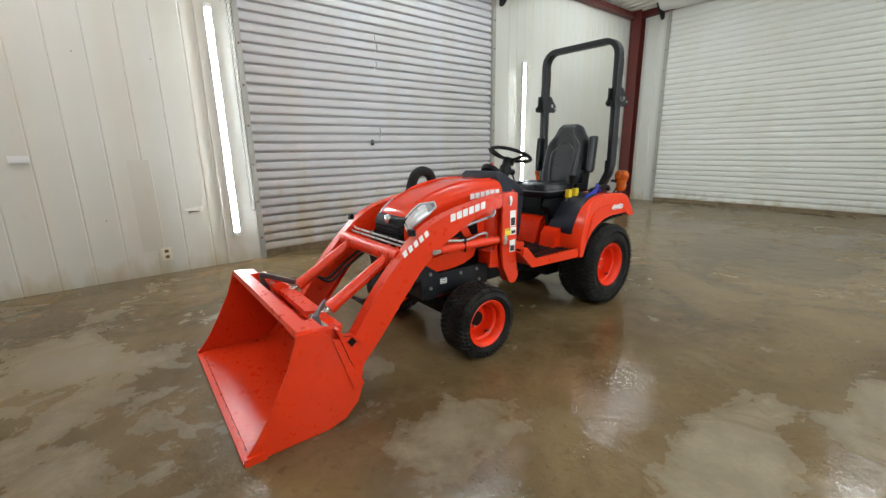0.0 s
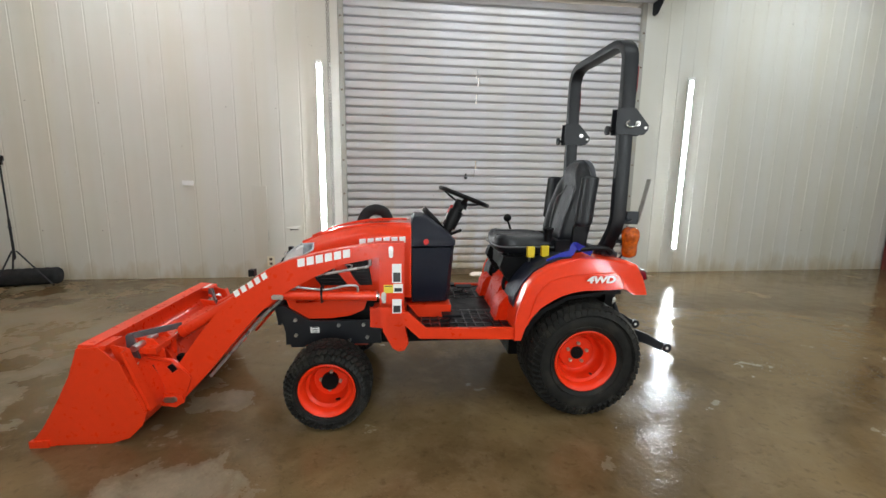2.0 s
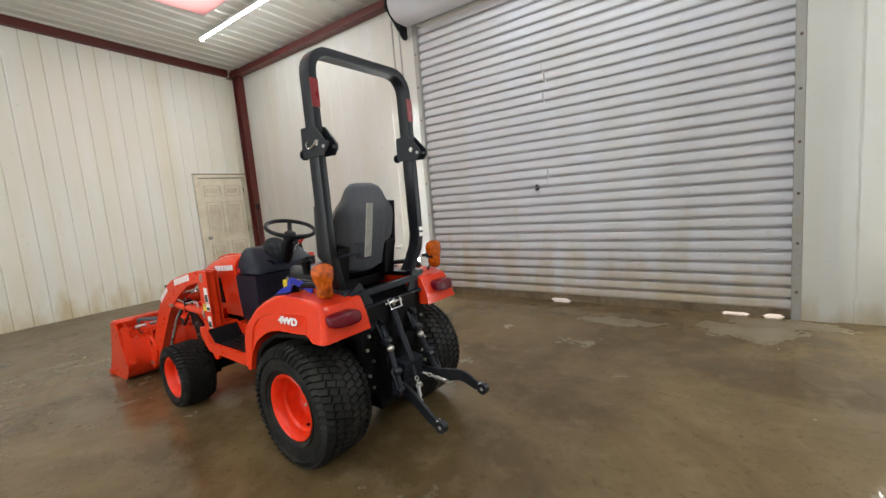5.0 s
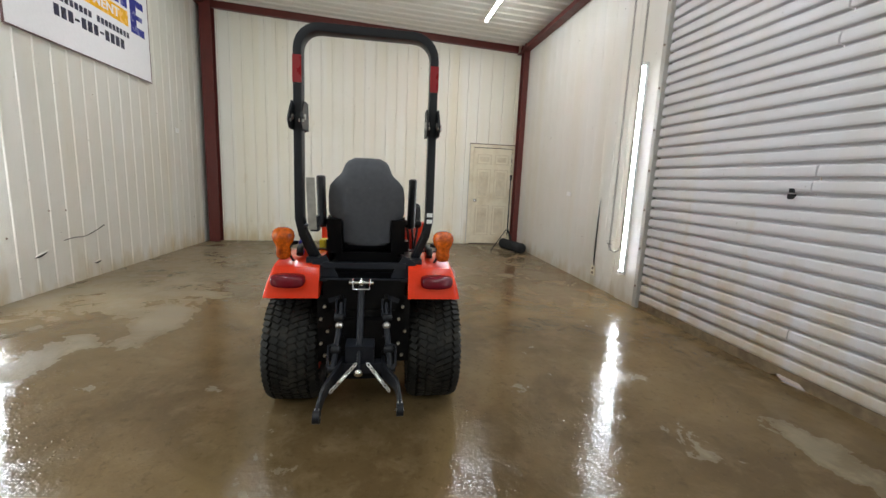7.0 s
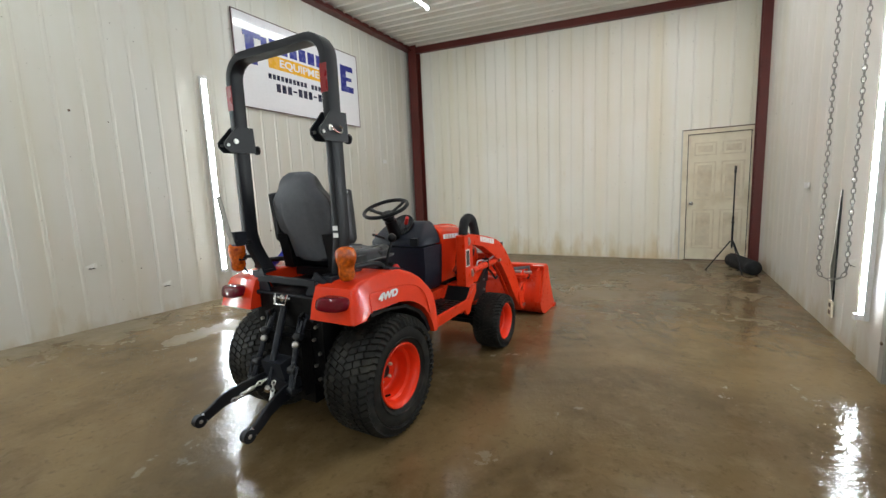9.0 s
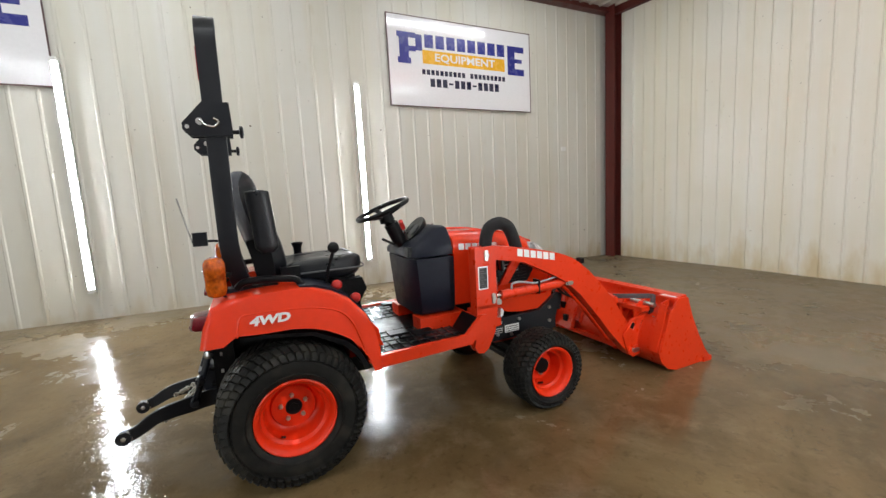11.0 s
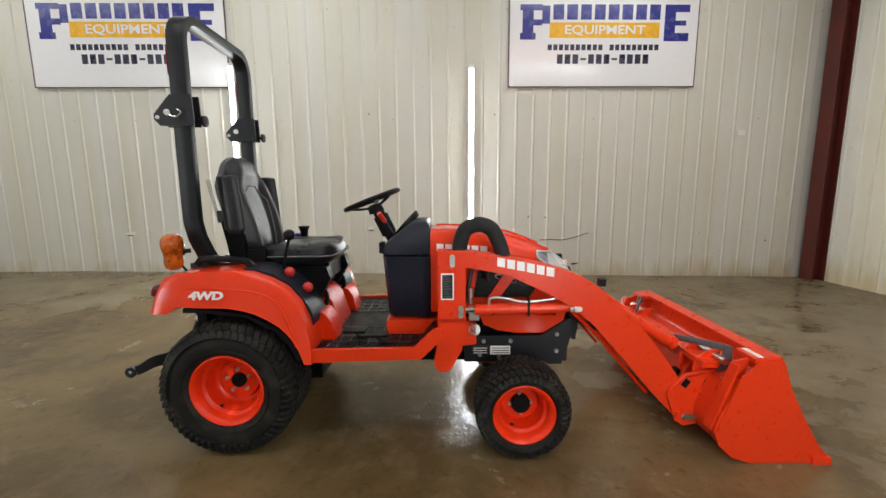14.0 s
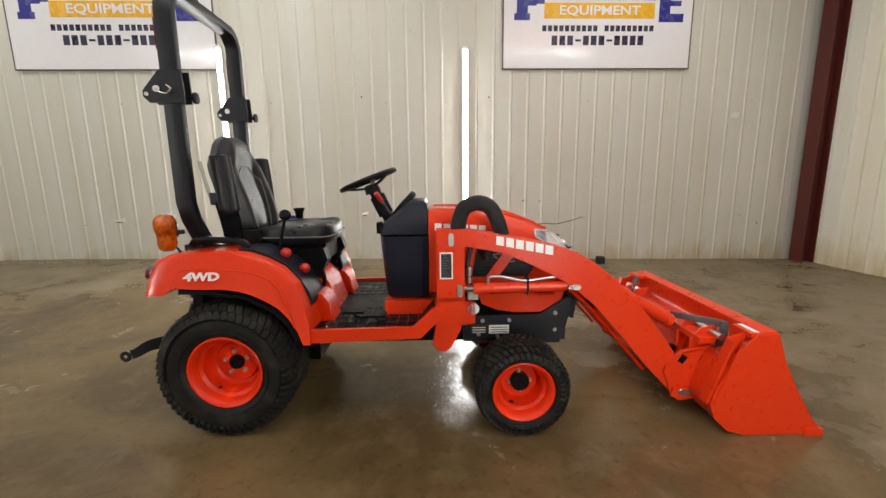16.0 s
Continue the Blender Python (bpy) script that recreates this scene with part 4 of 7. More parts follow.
def skin_patch(s, u0, u1, out, inset=0.0):
    bm = B()
    net = [[bm.verts.new(lamp_point(s, u0 + (u1 - u0) * i / 10, inset + (1 - 2 * inset) * j / 5, out)) for j in range(6)] for i in range(11)]
    for i in range(10):
        for j in range(5):
            bm.faces.new((net[i][j], net[i + 1][j], net[i + 1][j + 1], net[i][j + 1]))
    return bm


bm = B()
loft(bm, [arch_ring(*q) for q in HOOD])
hood = part("hood", bm, ORANGE_PLASTIC, tractor, "glossy orange hood sloping to the front", smooth=50)
bm = B()
for s in SIDES:
    tube(bm, glide([(0.97, s * 0.15, 1.046), (1.2, s * 0.148, 1.041), (1.40, s * 0.142, 1.004), (1.58, s * 0.13, 0.935)], 5), 0.007, 6)
part("crease", bm, ORANGE_PLASTIC, hood)
for s in SIDES:
    bm = B()
    prism(bm, [(1.22, 0.555), (1.18, 0.66), (1.30, 0.65), (1.52, 0.60), (1.60, 0.60), (1.60, 0.66), (1.66, 0.64), (1.62, 0.52), (1.54, 0.507), (1.40, 0.507), (1.30, 0.522)], *span(s, 0.225, 0.26), 0.012)
    part("side_panel", bm, ORANGE_PLASTIC, hood, "orange lower side panel")
    bm = B()
    prism(bm, [(1.17, 0.70), (1.20, 0.885), (1.40, 0.865), (1.52, 0.785), (1.46, 0.70)], *span(s, 0.225, 0.249), 0.006)
    grl = part("side_grille", bm, BLACK_PLASTIC, hood, "black mesh side grille")
    bm = B()
    for k in range(8):
        z = 0.715 + k * 0.02
        box(bm, 1.195, 1.46 - max(0, z - 0.78) * 0.9, *span(s, 0.248, 0.252), z, z + 0.006)
    part("grille_bar", bm, BLACK_PLASTIC, grl)
    bm = B()
    tube(bm, [(1.335 + 0.055 * math.cos(t), s * 0.254, 0.80 + 0.016 * math.sin(t) - 0.25 * 0.055 * math.cos(t)) for t in [2 * math.pi * i / 16 for i in range(16)]], 0.0035, 5, True, up=(0, 1, 0))
    part("oval_mark", bm, HOSE_GREY, grl, "dull silver oval mark")
    bm = B()
    prism(bm, [(1.24, 0.70), (1.36, 0.88), (1.42, 0.86), (1.30, 0.70)], *span(s, 0.24, 0.268), 0.006)
    part("strut", bm, ORANGE, hood)
    # headlight lying on the skin of the hood's front corner
    hl = part("headlight", skin_patch(s, 0.0, 1.0, 0.004), CLEAR_LENS, tractor, "clear headlight wrapped round the hood corner", smooth=60)
    part("reflector", skin_patch(s, 0.30, 0.97, 0.0065, 0.10), LAMP_SILVER, hl, "silver headlight reflector", smooth=60)
    bm = B()
    rim_line = [lamp_point(s, k / 10, 0.0, 0.004) for k in range(11)] + [lamp_point(s, 1.0, k / 4, 0.004) for k in range(1, 5)] + [lamp_point(s, 1 - k / 10, 1.0, 0.004) for k in range(1, 11)] + [lamp_point(s, 0.0, 1 - k / 4, 0.004) for k in range(1, 4)]
    tube(bm, rim_line, 0.0055, 6, True)
    part("bezel", bm, LAMP_SILVER, hl, "silver headlight surround", smooth=60)
bm = B()
prism(bm, [(1.66, 0.58), (1.66, 0.86), (1.69, 0.845), (1.712, 0.80), (1.718, 0.60)], -0.165, 0.165, 0.012)
grille = part("grille", bm, BLACK_PLASTIC, tractor, "black front grille")
bm = B()
for k in range(9):
    box(bm, 1.708, 1.724, -0.14, 0.14, 0.61 + k * 0.022, 0.618 + k * 0.022, 0.002)
part("grille_bar", bm, DASH_GREY, grille)
bm = B()
lathe(bm, [(0.028, 1.705), (0.028, 1.718), (0.02, 1.722)], 20, (0, 0, 0.83), axis="x")
part("badge", bm, CHROME, grille)


def lettering(parent, mat, count, size, place, gap=0.22, name="brand_mark"):
    """A row of plain blocks that stands for a brand name; place maps along and up to a point, with the normal side."""
    for k in range(count):
        bm = B()
        x0 = (k - count / 2) * size + size * gap / 2
        x1 = x0 + size * (1 - gap)
        a = [bm.verts.new(place(x, z, 0.0)) for x, z in ((x0, -0.5), (x1, -0.5), (x1, 0.5), (x0, 0.5))]
        c = [bm.verts.new(place(x, z, 1.0)) for x, z in ((x0, -0.5), (x1, -0.5), (x1, 0.5), (x0, 0.5))]
        bm.faces.new(c)
        bm.faces.new(a[::-1])
        for i in range(4):
            bm.faces.new((a[i], a[(i + 1) % 4], c[(i + 1) % 4], c[i]))
        part(name, bm, mat, parent, "white block mark", smooth=0)


for s in SIDES:
    lettering(hood, WHITE_DECAL, 6, 0.045, lambda u, v, d, s=s: (1.108 + u, s * (0.2475 + 0.002 * d), 0.958 + v * 0.036 - u * 0.06))

# -- dashboard and steering --
bm = B()
loft(bm, [[(x, y * k, z) for x, y in ((0.715 - (z - 0.6) * 0.08, -0.18), (0.74 - (z - 0.6) * 0.08, -0.235), (0.94, -0.252), (0.94, 0.252), (0.74 - (z - 0.6) * 0.08, 0.235), (0.715 - (z - 0.6) * 0.08, 0.18))] for z, k in ((0.585, 0.86), (0.61, 0.94), (0.75, 0.985), (0.915, 1.0))])
dash = part("dashboard", bm, DASH_GREY, tractor, "dark grey moulded dashboard console", smooth=40)
bm = B()
loft(bm, [[(x0, -y, z), (x0 + 0.03, -y - 0.03, z), (x1, -y - 0.035, z), (x1, y + 0.035, z), (x0 + 0.03, y + 0.03, z), (x0, y, z)] for x0, x1, y, z in ((0.685, 0.943, 0.20, 0.925), (0.684, 0.943, 0.20, 0.955), (0.712, 0.943, 0.19, 0.985), (0.748, 0.942, 0.178, 1.015), (0.790, 0.940, 0.160, 1.048), (0.828, 0.936, 0.140, 1.078), (0.848, 0.920, 0.125, 1.092))])
part("cowl", bm, DASH_GREY, dash, smooth=50)
bm = B()
m = pose(0.80, 0.0, 1.062, 0, -48, 0)
lathe(bm, [(0.09, -0.02), (0.10, 0.0), (0.098, 0.014), (0.085, 0.012)], 28, axis="z")
bm.transform(m)
clu = part("instrument_panel", bm, BLACK_PLASTIC, dash, "round black instrument panel")
bm = B()
for a, b, r in ((-0.035, 0.0, 0.04), (0.04, 0.02, 0.026), (0.04, -0.035, 0.018)):
    lathe(bm, [(r, 0.011), (r, 0.016), (r * 0.85, 0.017)], 20, (b - 0.0, a, 0), axis="z")
bm.transform(m)
part("dial", bm, GREY_STEEL, clu)
bm = B()
rod(bm, (0.735, 0, 0.955), (0.632, 0, 1.16), 0.033, 16)
rod(bm, (0.705, 0, 1.01), (0.655, 0, 1.115), 0.044, 16)
part("steering_column", bm, BLACK_PLASTIC, tractor)
m = pose(0.610, 0, 1.202, 0, -21, 0)
bm = B()
lathe(bm, [(0.157 + 0.0135 * math.cos(radians(a)), 0.0135 * math.sin(radians(a))) for a in range(0, 360, 36)], 40, axis="z", close=True)
for a in (90, 210, 330):
    c, d = math.cos(radians(a)), math.sin(radians(a))
    sweep(bm, [(0.02 * c, 0.02 * d, -0.045), (0.09 * c, 0.09 * d, -0.026), (0.157 * c, 0.157 * d, 0.0)], rect(0.03, 0.012, 0.004))
lathe(bm, [(0.045, -0.075), (0.042, -0.045), (0.036, -0.028), (0.02, -0.024)], 24, axis="z")
bm.transform(m)
part("steering_wheel", bm, BLACK_PLASTIC, tractor, "three-spoke black steering wheel")
bm = B()
rod(bm, (0.735, -0.06, 1.02), (0.69, -0.115, 1.10), 0.006, 8)
lev = part("shuttle_lever", bm, STEEL, tractor)
bm = B()
rod(bm, (0.695, -0.108, 1.09), (0.668, -0.14, 1.135), 0.013, 12)
part("grip", bm, RED_KNOB, lev, "red lever grip")
bm = B()
tube(bm, glide([(0.70, 0.10, 0.98), (0.665, 0.14, 1.0), (0.65, 0.17, 1.01)], 4), 0.009, 8)
part("column_switch", bm, BLACK_PLASTIC, tractor)
bm = B()
box(bm, 0.675, 0.70, -0.21, -0.15, 0.93, 0.985, 0.006)
part("key_switch", bm, BLACK_PLASTIC, tractor)
bm = B()
lathe(bm, [(0.016, 0.0), (0.016, 0.006)], 16, (0.86, 0.262, 0.955))
part("round_sticker", bm, RED_KNOB, dash)

# -- floor pan --
bm = B()
for s in SIDES:
    prism(bm, [(0.36, 0.452), (0.36, 0.515), (0.87, 0.523), (0.965, 0.615), (1.0, 0.615), (1.0, 0.56), (0.905, 0.468)], *span(s, 0.478, 0.502), 0.006)
box(bm, 0.34, 0.90, -0.48, 0.48, 0.478, 0.490, 0.003)
prism(bm, [(0.90, 0.475), (0.90, 0.490), (0.985, 0.585), (0.995, 0.58)], -0.48, 0.48, 0.002)
for s in SIDES:
    box(bm, 0.71, 0.97, *span(s, 0.13, 0.25), 0.49, 0.575, 0.02)
floor_pan = part("floor_pan", bm, ORANGE, tractor, "orange floor pan with raised front lip")
for s in SIDES:
    bm = B()
    box(bm, 0.37, 0.90, *span(s, 0.0, 0.472), 0.4905, 0.502, 0.004)
    prism(bm, [(0.895, 0.492), (0.895, 0.504), (0.965, 0.592), (0.972, 0.582)], *span(s, 0.28, 0.472), 0.002)
    mat_ = part("floor_mat", bm, BLACK_PLASTIC, floor_pan, "black ribbed rubber floor mat")
    bm = B()
    for k in range(11):
        box(bm, 0.385 + k * 0.05, 0.391 + k * 0.05, *span(s, 0.12, 0.46), 0.502, 0.507)
    for k in range(5):
        box(bm, 0.38, 0.89, *span(s, 0.14 + k * 0.075, 0.146 + k * 0.075), 0.502, 0.5065)
    part("tread_rib", bm, GLINT_RIB, mat_, "wet glossy ribs, greyer than the mat for their glint", smooth=0)
bm = B()
prism(bm, [(0.10, 0.45), (0.10, 0.72), (0.27, 0.725), (0.345, 0.705), (0.390, 0.65), (0.412, 0.58), (0.44, 0.49), (0.44, 0.45)], -0.125, 0.125, 0.045, 6)
tunnel = part("tunnel", bm, ORANGE_DULL, tractor, "orange centre tunnel under the seat", smooth=50)
for s in SIDES:
    bm = B()
    prism(bm, [(0.28, 0.47), (0.28, 0.662), (0.345, 0.660), (0.405, 0.640), (0.440, 0.595), (0.448, 0.535), (0.465, 0.495), (0.465, 0.47)], *span(s, 0.185, 0.33), 0.028, 5)
    part("side_step", bm, ORANGE_DULL, tunnel, smooth=50)
    bm = B()
    rod(bm, (0.330, s * 0.10, 0.650), (0.330, s * 0.150, 0.650), 0.028, 20)
    part("pivot_boss", bm, ORANGE_DULL, tunnel)
    # black rods added as dark fill for the gaps between tunnel and step
    bm = B()
    tube(bm, glide([(0.30, s * 0.17, 0.79), (0.36, s * 0.185, 0.75), (0.385, s * 0.19, 0.68), (0.36, s * 0.20, 0.62)], 5), 0.012, 8)
    tube(bm, glide([(0.22, s * 0.205, 0.80), (0.30, s * 0.215, 0.76), (0.335, s * 0.21, 0.70), (0.325, s * 0.20, 0.62)], 5), 0.016, 8)
    rod(bm, (0.24, s * 0.15, 0.735), (0.40, s * 0.16, 0.765), 0.009, 8)
    rod(bm, (0.20, s * 0.24, 0.67), (0.345, s * 0.19, 0.645), 0.012, 8)
    box(bm, 0.24, 0.315, *span(s, 0.140, 0.175), 0.60, 0.70, 0.008)
    part("linkage", bm, CAST, tunnel, "black linkage rods added to darken the gaps by the tunnel")
    bm = B()
    for x, z in ((0.318, 0.676), (0.345, 0.645), (0.285, 0.742)):
        rod(bm, (x, s * 0.175, z), (x, s * 0.232, z), 0.008, 8)
    part("linkage_pin", bm, STEEL, tunnel, "bright linkage pins")
for y, x in ((-0.36, 0.62), (-0.30, 0.50), (0.33, 0.66)):
    bm = B()
    box(bm, x, x + 0.11, y - 0.035, y + 0.035, 0.535, 0.548, 0.005)
    tube(bm, [(x + 0.05, y, 0.535), (x + 0.07, y, 0.51), (x + 0.13, y, 0.50)], 0.008, 6)
    part("pedal", bm, BLACK_PLASTIC, tractor, "black foot pedal")

# -- fenders and rear lights --
OUTER = [(-0.350, 0.700), (-0.332, 0.78), (-0.298, 0.858), (-0.24, 0.880), (-0.114, 0.888), (0.03, 0.892), (0.12, 0.882), (0.201, 0.853), (0.275, 0.810), (0.335, 0.740), (0.372, 0.650), (0.390, 0.560), (0.392, 0.452)]
ARCH = [(0.357, 0.452), (0.335, 0.52), (0.300, 0.58), (0.255, 0.632), (0.20, 0.668), (0.14, 0.698), (0.08, 0.716), (0.013, 0.726), (-0.128, 0.728), (-0.212, 0.734), (-0.262, 0.700)]
for s in SIDES:
    bm = B()
    prism(bm, OUTER + ARCH, *span(s, 0.235, 0.520))
    shell_line = {(round(x, 3), round(z, 3)) for x, z in OUTER[:10]}
    rim_edges = [e for e in bm.edges if all((round(v.co.x, 3), round(v.co.z, 3)) in shell_line and abs(v.co.y) > 0.5 for v in e.verts)]
    bmesh.ops.bevel(bm, geom=rim_edges, offset=0.026, segments=4, profile=0.5, affect="EDGES", clamp_overlap=False)
    for v in bm.verts:
        if v.co.z > 0.7:
            v.co.y -= s * max(0.0, abs(v.co.y) - 0.40) * max(0.0, v.co.z - 0.72) * 2.6
    fender = part("fender", bm, ORANGE_PLASTIC, tractor, "glossy orange rear fender")
    bm = B()
    prism(bm, [(0.34, 0.47), (0.30, 0.56), (0.24, 0.62), (0.10, 0.69), (-0.1, 0.715), (-0.2, 0.72), (-0.2, 0.70), (-0.1, 0.70), (0.09, 0.675), (0.22, 0.605), (0.28, 0.54), (0.32, 0.46)], *span(s, 0.228, 0.50), 0.003)
    part("liner", bm, BLACK_PLASTIC, fender)
    bm = B()
    rings = []
    for x, k in ((-0.29, 1.0), (-0.361, 1.0), (-0.378, 0.96), (-0.388, 0.86), (-0.393, 0.62)):
        ring_ = []
        for j in range(24):
            c, d = math.cos(2 * math.pi * j / 24), math.sin(2 * math.pi * j / 24)
            ring_.append((x, s * 0.390 + 0.088 * k * math.copysign(abs(c) ** 0.55, c), 0.793 + 0.033 * k * math.copysign(abs(d) ** 0.6, d)))
        rings.append(ring_)
    loft(bm, rings)
    for v in bm.verts:
        v.co.x += 0.30 * max(0.0, abs(v.co.y) - 0.40) + 0.25 * (v.co.z - 0.768)
    part("tail_light", bm, RED_LENS, fender, "dark red tail light", smooth=60)
    bm = B()
    prism(bm, [(0.06, 0.835), (0.06, 0.895), (0.13, 0.890), (0.20, 0.866), (0.275, 0.820), (0.335, 0.752), (0.372, 0.690), (0.387, 0.640), (0.382, 0.612), (0.348, 0.602), (0.30, 0.66), (0.22, 0.75)], *span(s, 0.222, 0.428), 0.022, 4)
    part("fender_cover", bm, DASH_GREY, fender, "dark grey fender cover beside the seat")
    bm = B()
    box(bm, 0.345, 0.366, *span(s, 0.26, 0.40), 0.615, 0.665, 0.008)
    part("cover_cap", bm, GREY_STEEL, fender)
    # moulded edge of the wheel flare
    bm = B()
    edge_line = [(-0.210, 0.727), (-0.203, 0.770), (-0.187, 0.808), (-0.150, 0.813), (-0.052, 0.812), (0.079, 0.804), (0.145, 0.792), (0.206, 0.772), (0.247, 0.742), (0.278, 0.691), (0.309, 0.596), (0.322, 0.540)]
    tube(bm, glide([(x, s * (0.5185 - 0.312 * max(0.0, z - 0.72)), z) for x, z in edge_line], 4), 0.0042, 8, up=(0, 1, 0))
    part("flare_edge", bm, ORANGE_PLASTIC, fender, smooth=60)
    # the driven-wheel mark
    bm = words("4WD", 0.060, 0.0015, 0.0028)
    sh = Matrix(((1, 0.22, 0, 0), (0, 1, 0, 0), (0, 0, 1, 0), (0, 0, 0, 1)))
    bm.transform(pose(-0.075, s * 0.5185, 0.785, 90, 0, 180 if s > 0 else 0) @ sh @ Matrix.Diagonal((1.15, 0.85, 1, 1)))
    part("wheel_drive_mark", bm, WHITE_DECAL, fender, "silver-white letters", smooth=0)
    # grab rail
    bm = B()
    sweep(bm, glide([(-0.195, s * 0.355, 0.905), (-0.165, s * 0.36, 0.930), (-0.10, s * 0.362, 0.934), (0.02, s * 0.364, 0.924), (0.062, s * 0.366, 0.910), (0.082, s * 0.368, 0.870), (0.090, s * 0.368, 0.815)], 5), rect(0.030, 0.036, 0.009), up=(0, 1, 0))
    part("grab_rail", bm, BLACK_PLASTIC, tractor, "black grab rail on the fender")

# -- amber lamps --
for s in SIDES:
    bm = B()
    rings = []
    for z, rx, ry in ((0.892, 0.020, 0.018), (0.902, 0.036, 0.033), (0.925, 0.042, 0.040), (0.950, 0.041, 0.037), (0.968, 0.041, 0.040), (0.990, 0.043, 0.053), (1.015, 0.044, 0.059), (1.038, 0.042, 0.055), (1.054, 0.034, 0.041), (1.062, 0.016, 0.020)):
        rings.append([(-0.268 + rx * math.cos(2 * math.pi * k / 20), s * 0.424 + ry * math.sin(2 * math.pi * k / 20), z) for k in range(20)])
    loft(bm, rings)
    hz = part("hazard_lamp", bm, AMBER, tractor, "amber hazard lamp", smooth=60)
    bm = B()
    box(bm, -0.285, -0.235, *span(s, 0.385, 0.425), 0.955, 0.995, 0.006)
    sweep(bm, [(-0.26, s * 0.40, 0.975), (-0.215, s * 0.37, 0.975)], rect(0.03, 0.02, 0.004))
    tube(bm, glide([(-0.262, s * 0.40, 0.93), (-0.24, s * 0.38, 0.88), (-0.23, s * 0.36, 0.87)], 4), 0.006, 6)
    part("lamp_arm", bm, BLACK_PLASTIC, hz)

# -- roll bar --
bm = B()
sec = rect(0.042, 0.078, 0.004)
R = 0.11
top = 2.060
path = [(-0.138, 0.238, 0.79), (-0.160, 0.262, 0.865), (-0.182, 0.300, 0.95), (-0.198, 0.330, 1.03), (-0.205, 0.345, 1.11), (-0.205, 0.345, 1.4), (-0.203, 0.343, top - R)]
for a in (15, 30, 45, 60, 75, 90):
    path.append((-0.203, 0.343 - R + R * math.cos(radians(a)), top - R + R * math.sin(radians(a))))
path += [(x, -y, z) for x, y, z in path[::-1]]
# the bar stands a little askew: its left post is further back
SKEW = -0.022
path = [(x + SKEW * max(0.0, y) / 0.345, y, z) for x, y, z in path]
sweep(bm, path, sec, up=(1, 0, 0))
roll_bar = part("roll_bar", bm, BLACK_PAINT, tractor, "folding black steel roll bar", smooth=40)
for s in SIDES:
    dx = SKEW if s > 0 else 0.0
    for y in (0.372, 0.313):
        bm = B()
        prism(bm, [(p + dx, q) for p, q in ((-0.322, 1.590), (-0.295, 1.562), (-0.140, 1.562), (-0.138, 1.60), (-0.143, 1.702), (-0.243, 1.702), (-0.322, 1.615))], s * y - 0.004, s * y + 0.004, 0.002)
        hb = part("hinge_plate", bm, BLACK_PAINT, roll_bar)
        for x, z, r in ((-0.258, 1.622, 0.014), (-0.304, 1.600, 0.008)):
            bm = B()
            rod(bm, (x + dx, s * y - 0.011, z), (x + dx, s * y + 0.011, z), r, 10)
            part("pin", bm, STEEL, hb)
    bm = B()
    tube(bm, glide([(-0.258 + dx, s * 0.385, 1.625), (-0.235 + dx, s * 0.390, 1.605), (-0.205 + dx, s * 0.390, 1.60), (-0.188 + dx, s * 0.388, 1.620), (-0.205 + dx, s * 0.386, 1.634)], 4), 0.004, 6)
    part("clip", bm, CHROME, roll_bar)
    bm = B()
    rod(bm, (-0.14 + dx, s * 0.343, 1.585), (-0.105 + dx, s * 0.343, 1.585), 0.009, 10)
    lathe(bm, [(0.012, -0.115), (0.026, -0.112), (0.026, -0.100), (0.012, -0.096)], 10, (dx, s * 0.343, 1.585), axis="x")
    part("clamp_knob", bm, BLACK_PLASTIC, roll_bar)
    bm = B()
    box(bm, -0.2445 + dx, -0.2415 + dx, s * 0.344 - 0.022, s * 0.344 + 0.022, 1.79, 1.92)
    part("reflector_tape", bm, RED_TAPE, roll_bar, "dark red reflector tape", smooth=0)
    bm = B()
    sweep(bm, [(-0.268, s * 0.245, 0.90), (-0.275, s * 0.185, 0.80), (-0.285, s * 0.145, 0.67)], rect(0.085, 0.014), up=(1, 0, 0))
    box(bm, -0.262, -0.17, *span(s, 0.245, 0.31), 0.80, 0.90, 0.01)
    box(bm, -0.30, -0.06, *span(s, 0.20, 0.33), 0.78, 0.80, 0.003)
    part("bar_foot", bm, GREY_STEEL, roll_bar, "grey steel foot plate of the roll bar")
for z in (1.10, 1.135):
    bm = B()
    box(bm, -0.2455, -0.2435, -0.362, -0.330, z, z + 0.022)
    part("warning_sticker", bm, WHITE_DECAL, roll_bar, smooth=0)
bm = B()
box(bm, -0.40, -0.33, 0.225, 0.262, 1.06, 1.135, 0.008)
tube(bm, [(-0.40, 0.225, 1.09), (-0.30, 0.30, 1.08), (-0.22, 0.33, 1.06)], 0.008, 6)
bracket = part("sign_bracket", bm, GREY_STEEL, roll_bar, "grey bracket for a rear sign")
bm = B()
sweep(bm, [(-0.400, 0.25, 1.07), (-0.425, 0.25, 1.18), (-0.452, 0.25, 1.325)], rect(0.040, 0.004), up=(1, 0, 0))
part("blade", bm, DULL_BLADE, bracket, "dull bare metal blade")

# -- seat --
def eased(rows, z):
    """The values of the row table at height z, with a soft step from row to row."""
    for a, c in zip(rows, rows[1:]):
        if z <= c[0]:
            f = min(1.0, max(0.0, (z - a[0]) / (c[0] - a[0])))
            return [p + (q - p) * f for p, q in zip(a[1:], c[1:])]
    return rows[-1][1:]


def smooth_step(x, a, b):
    t = min(1.0, max(0.0, (x - a) / (b - a)))
    return t * t * (3 - 2 * t)


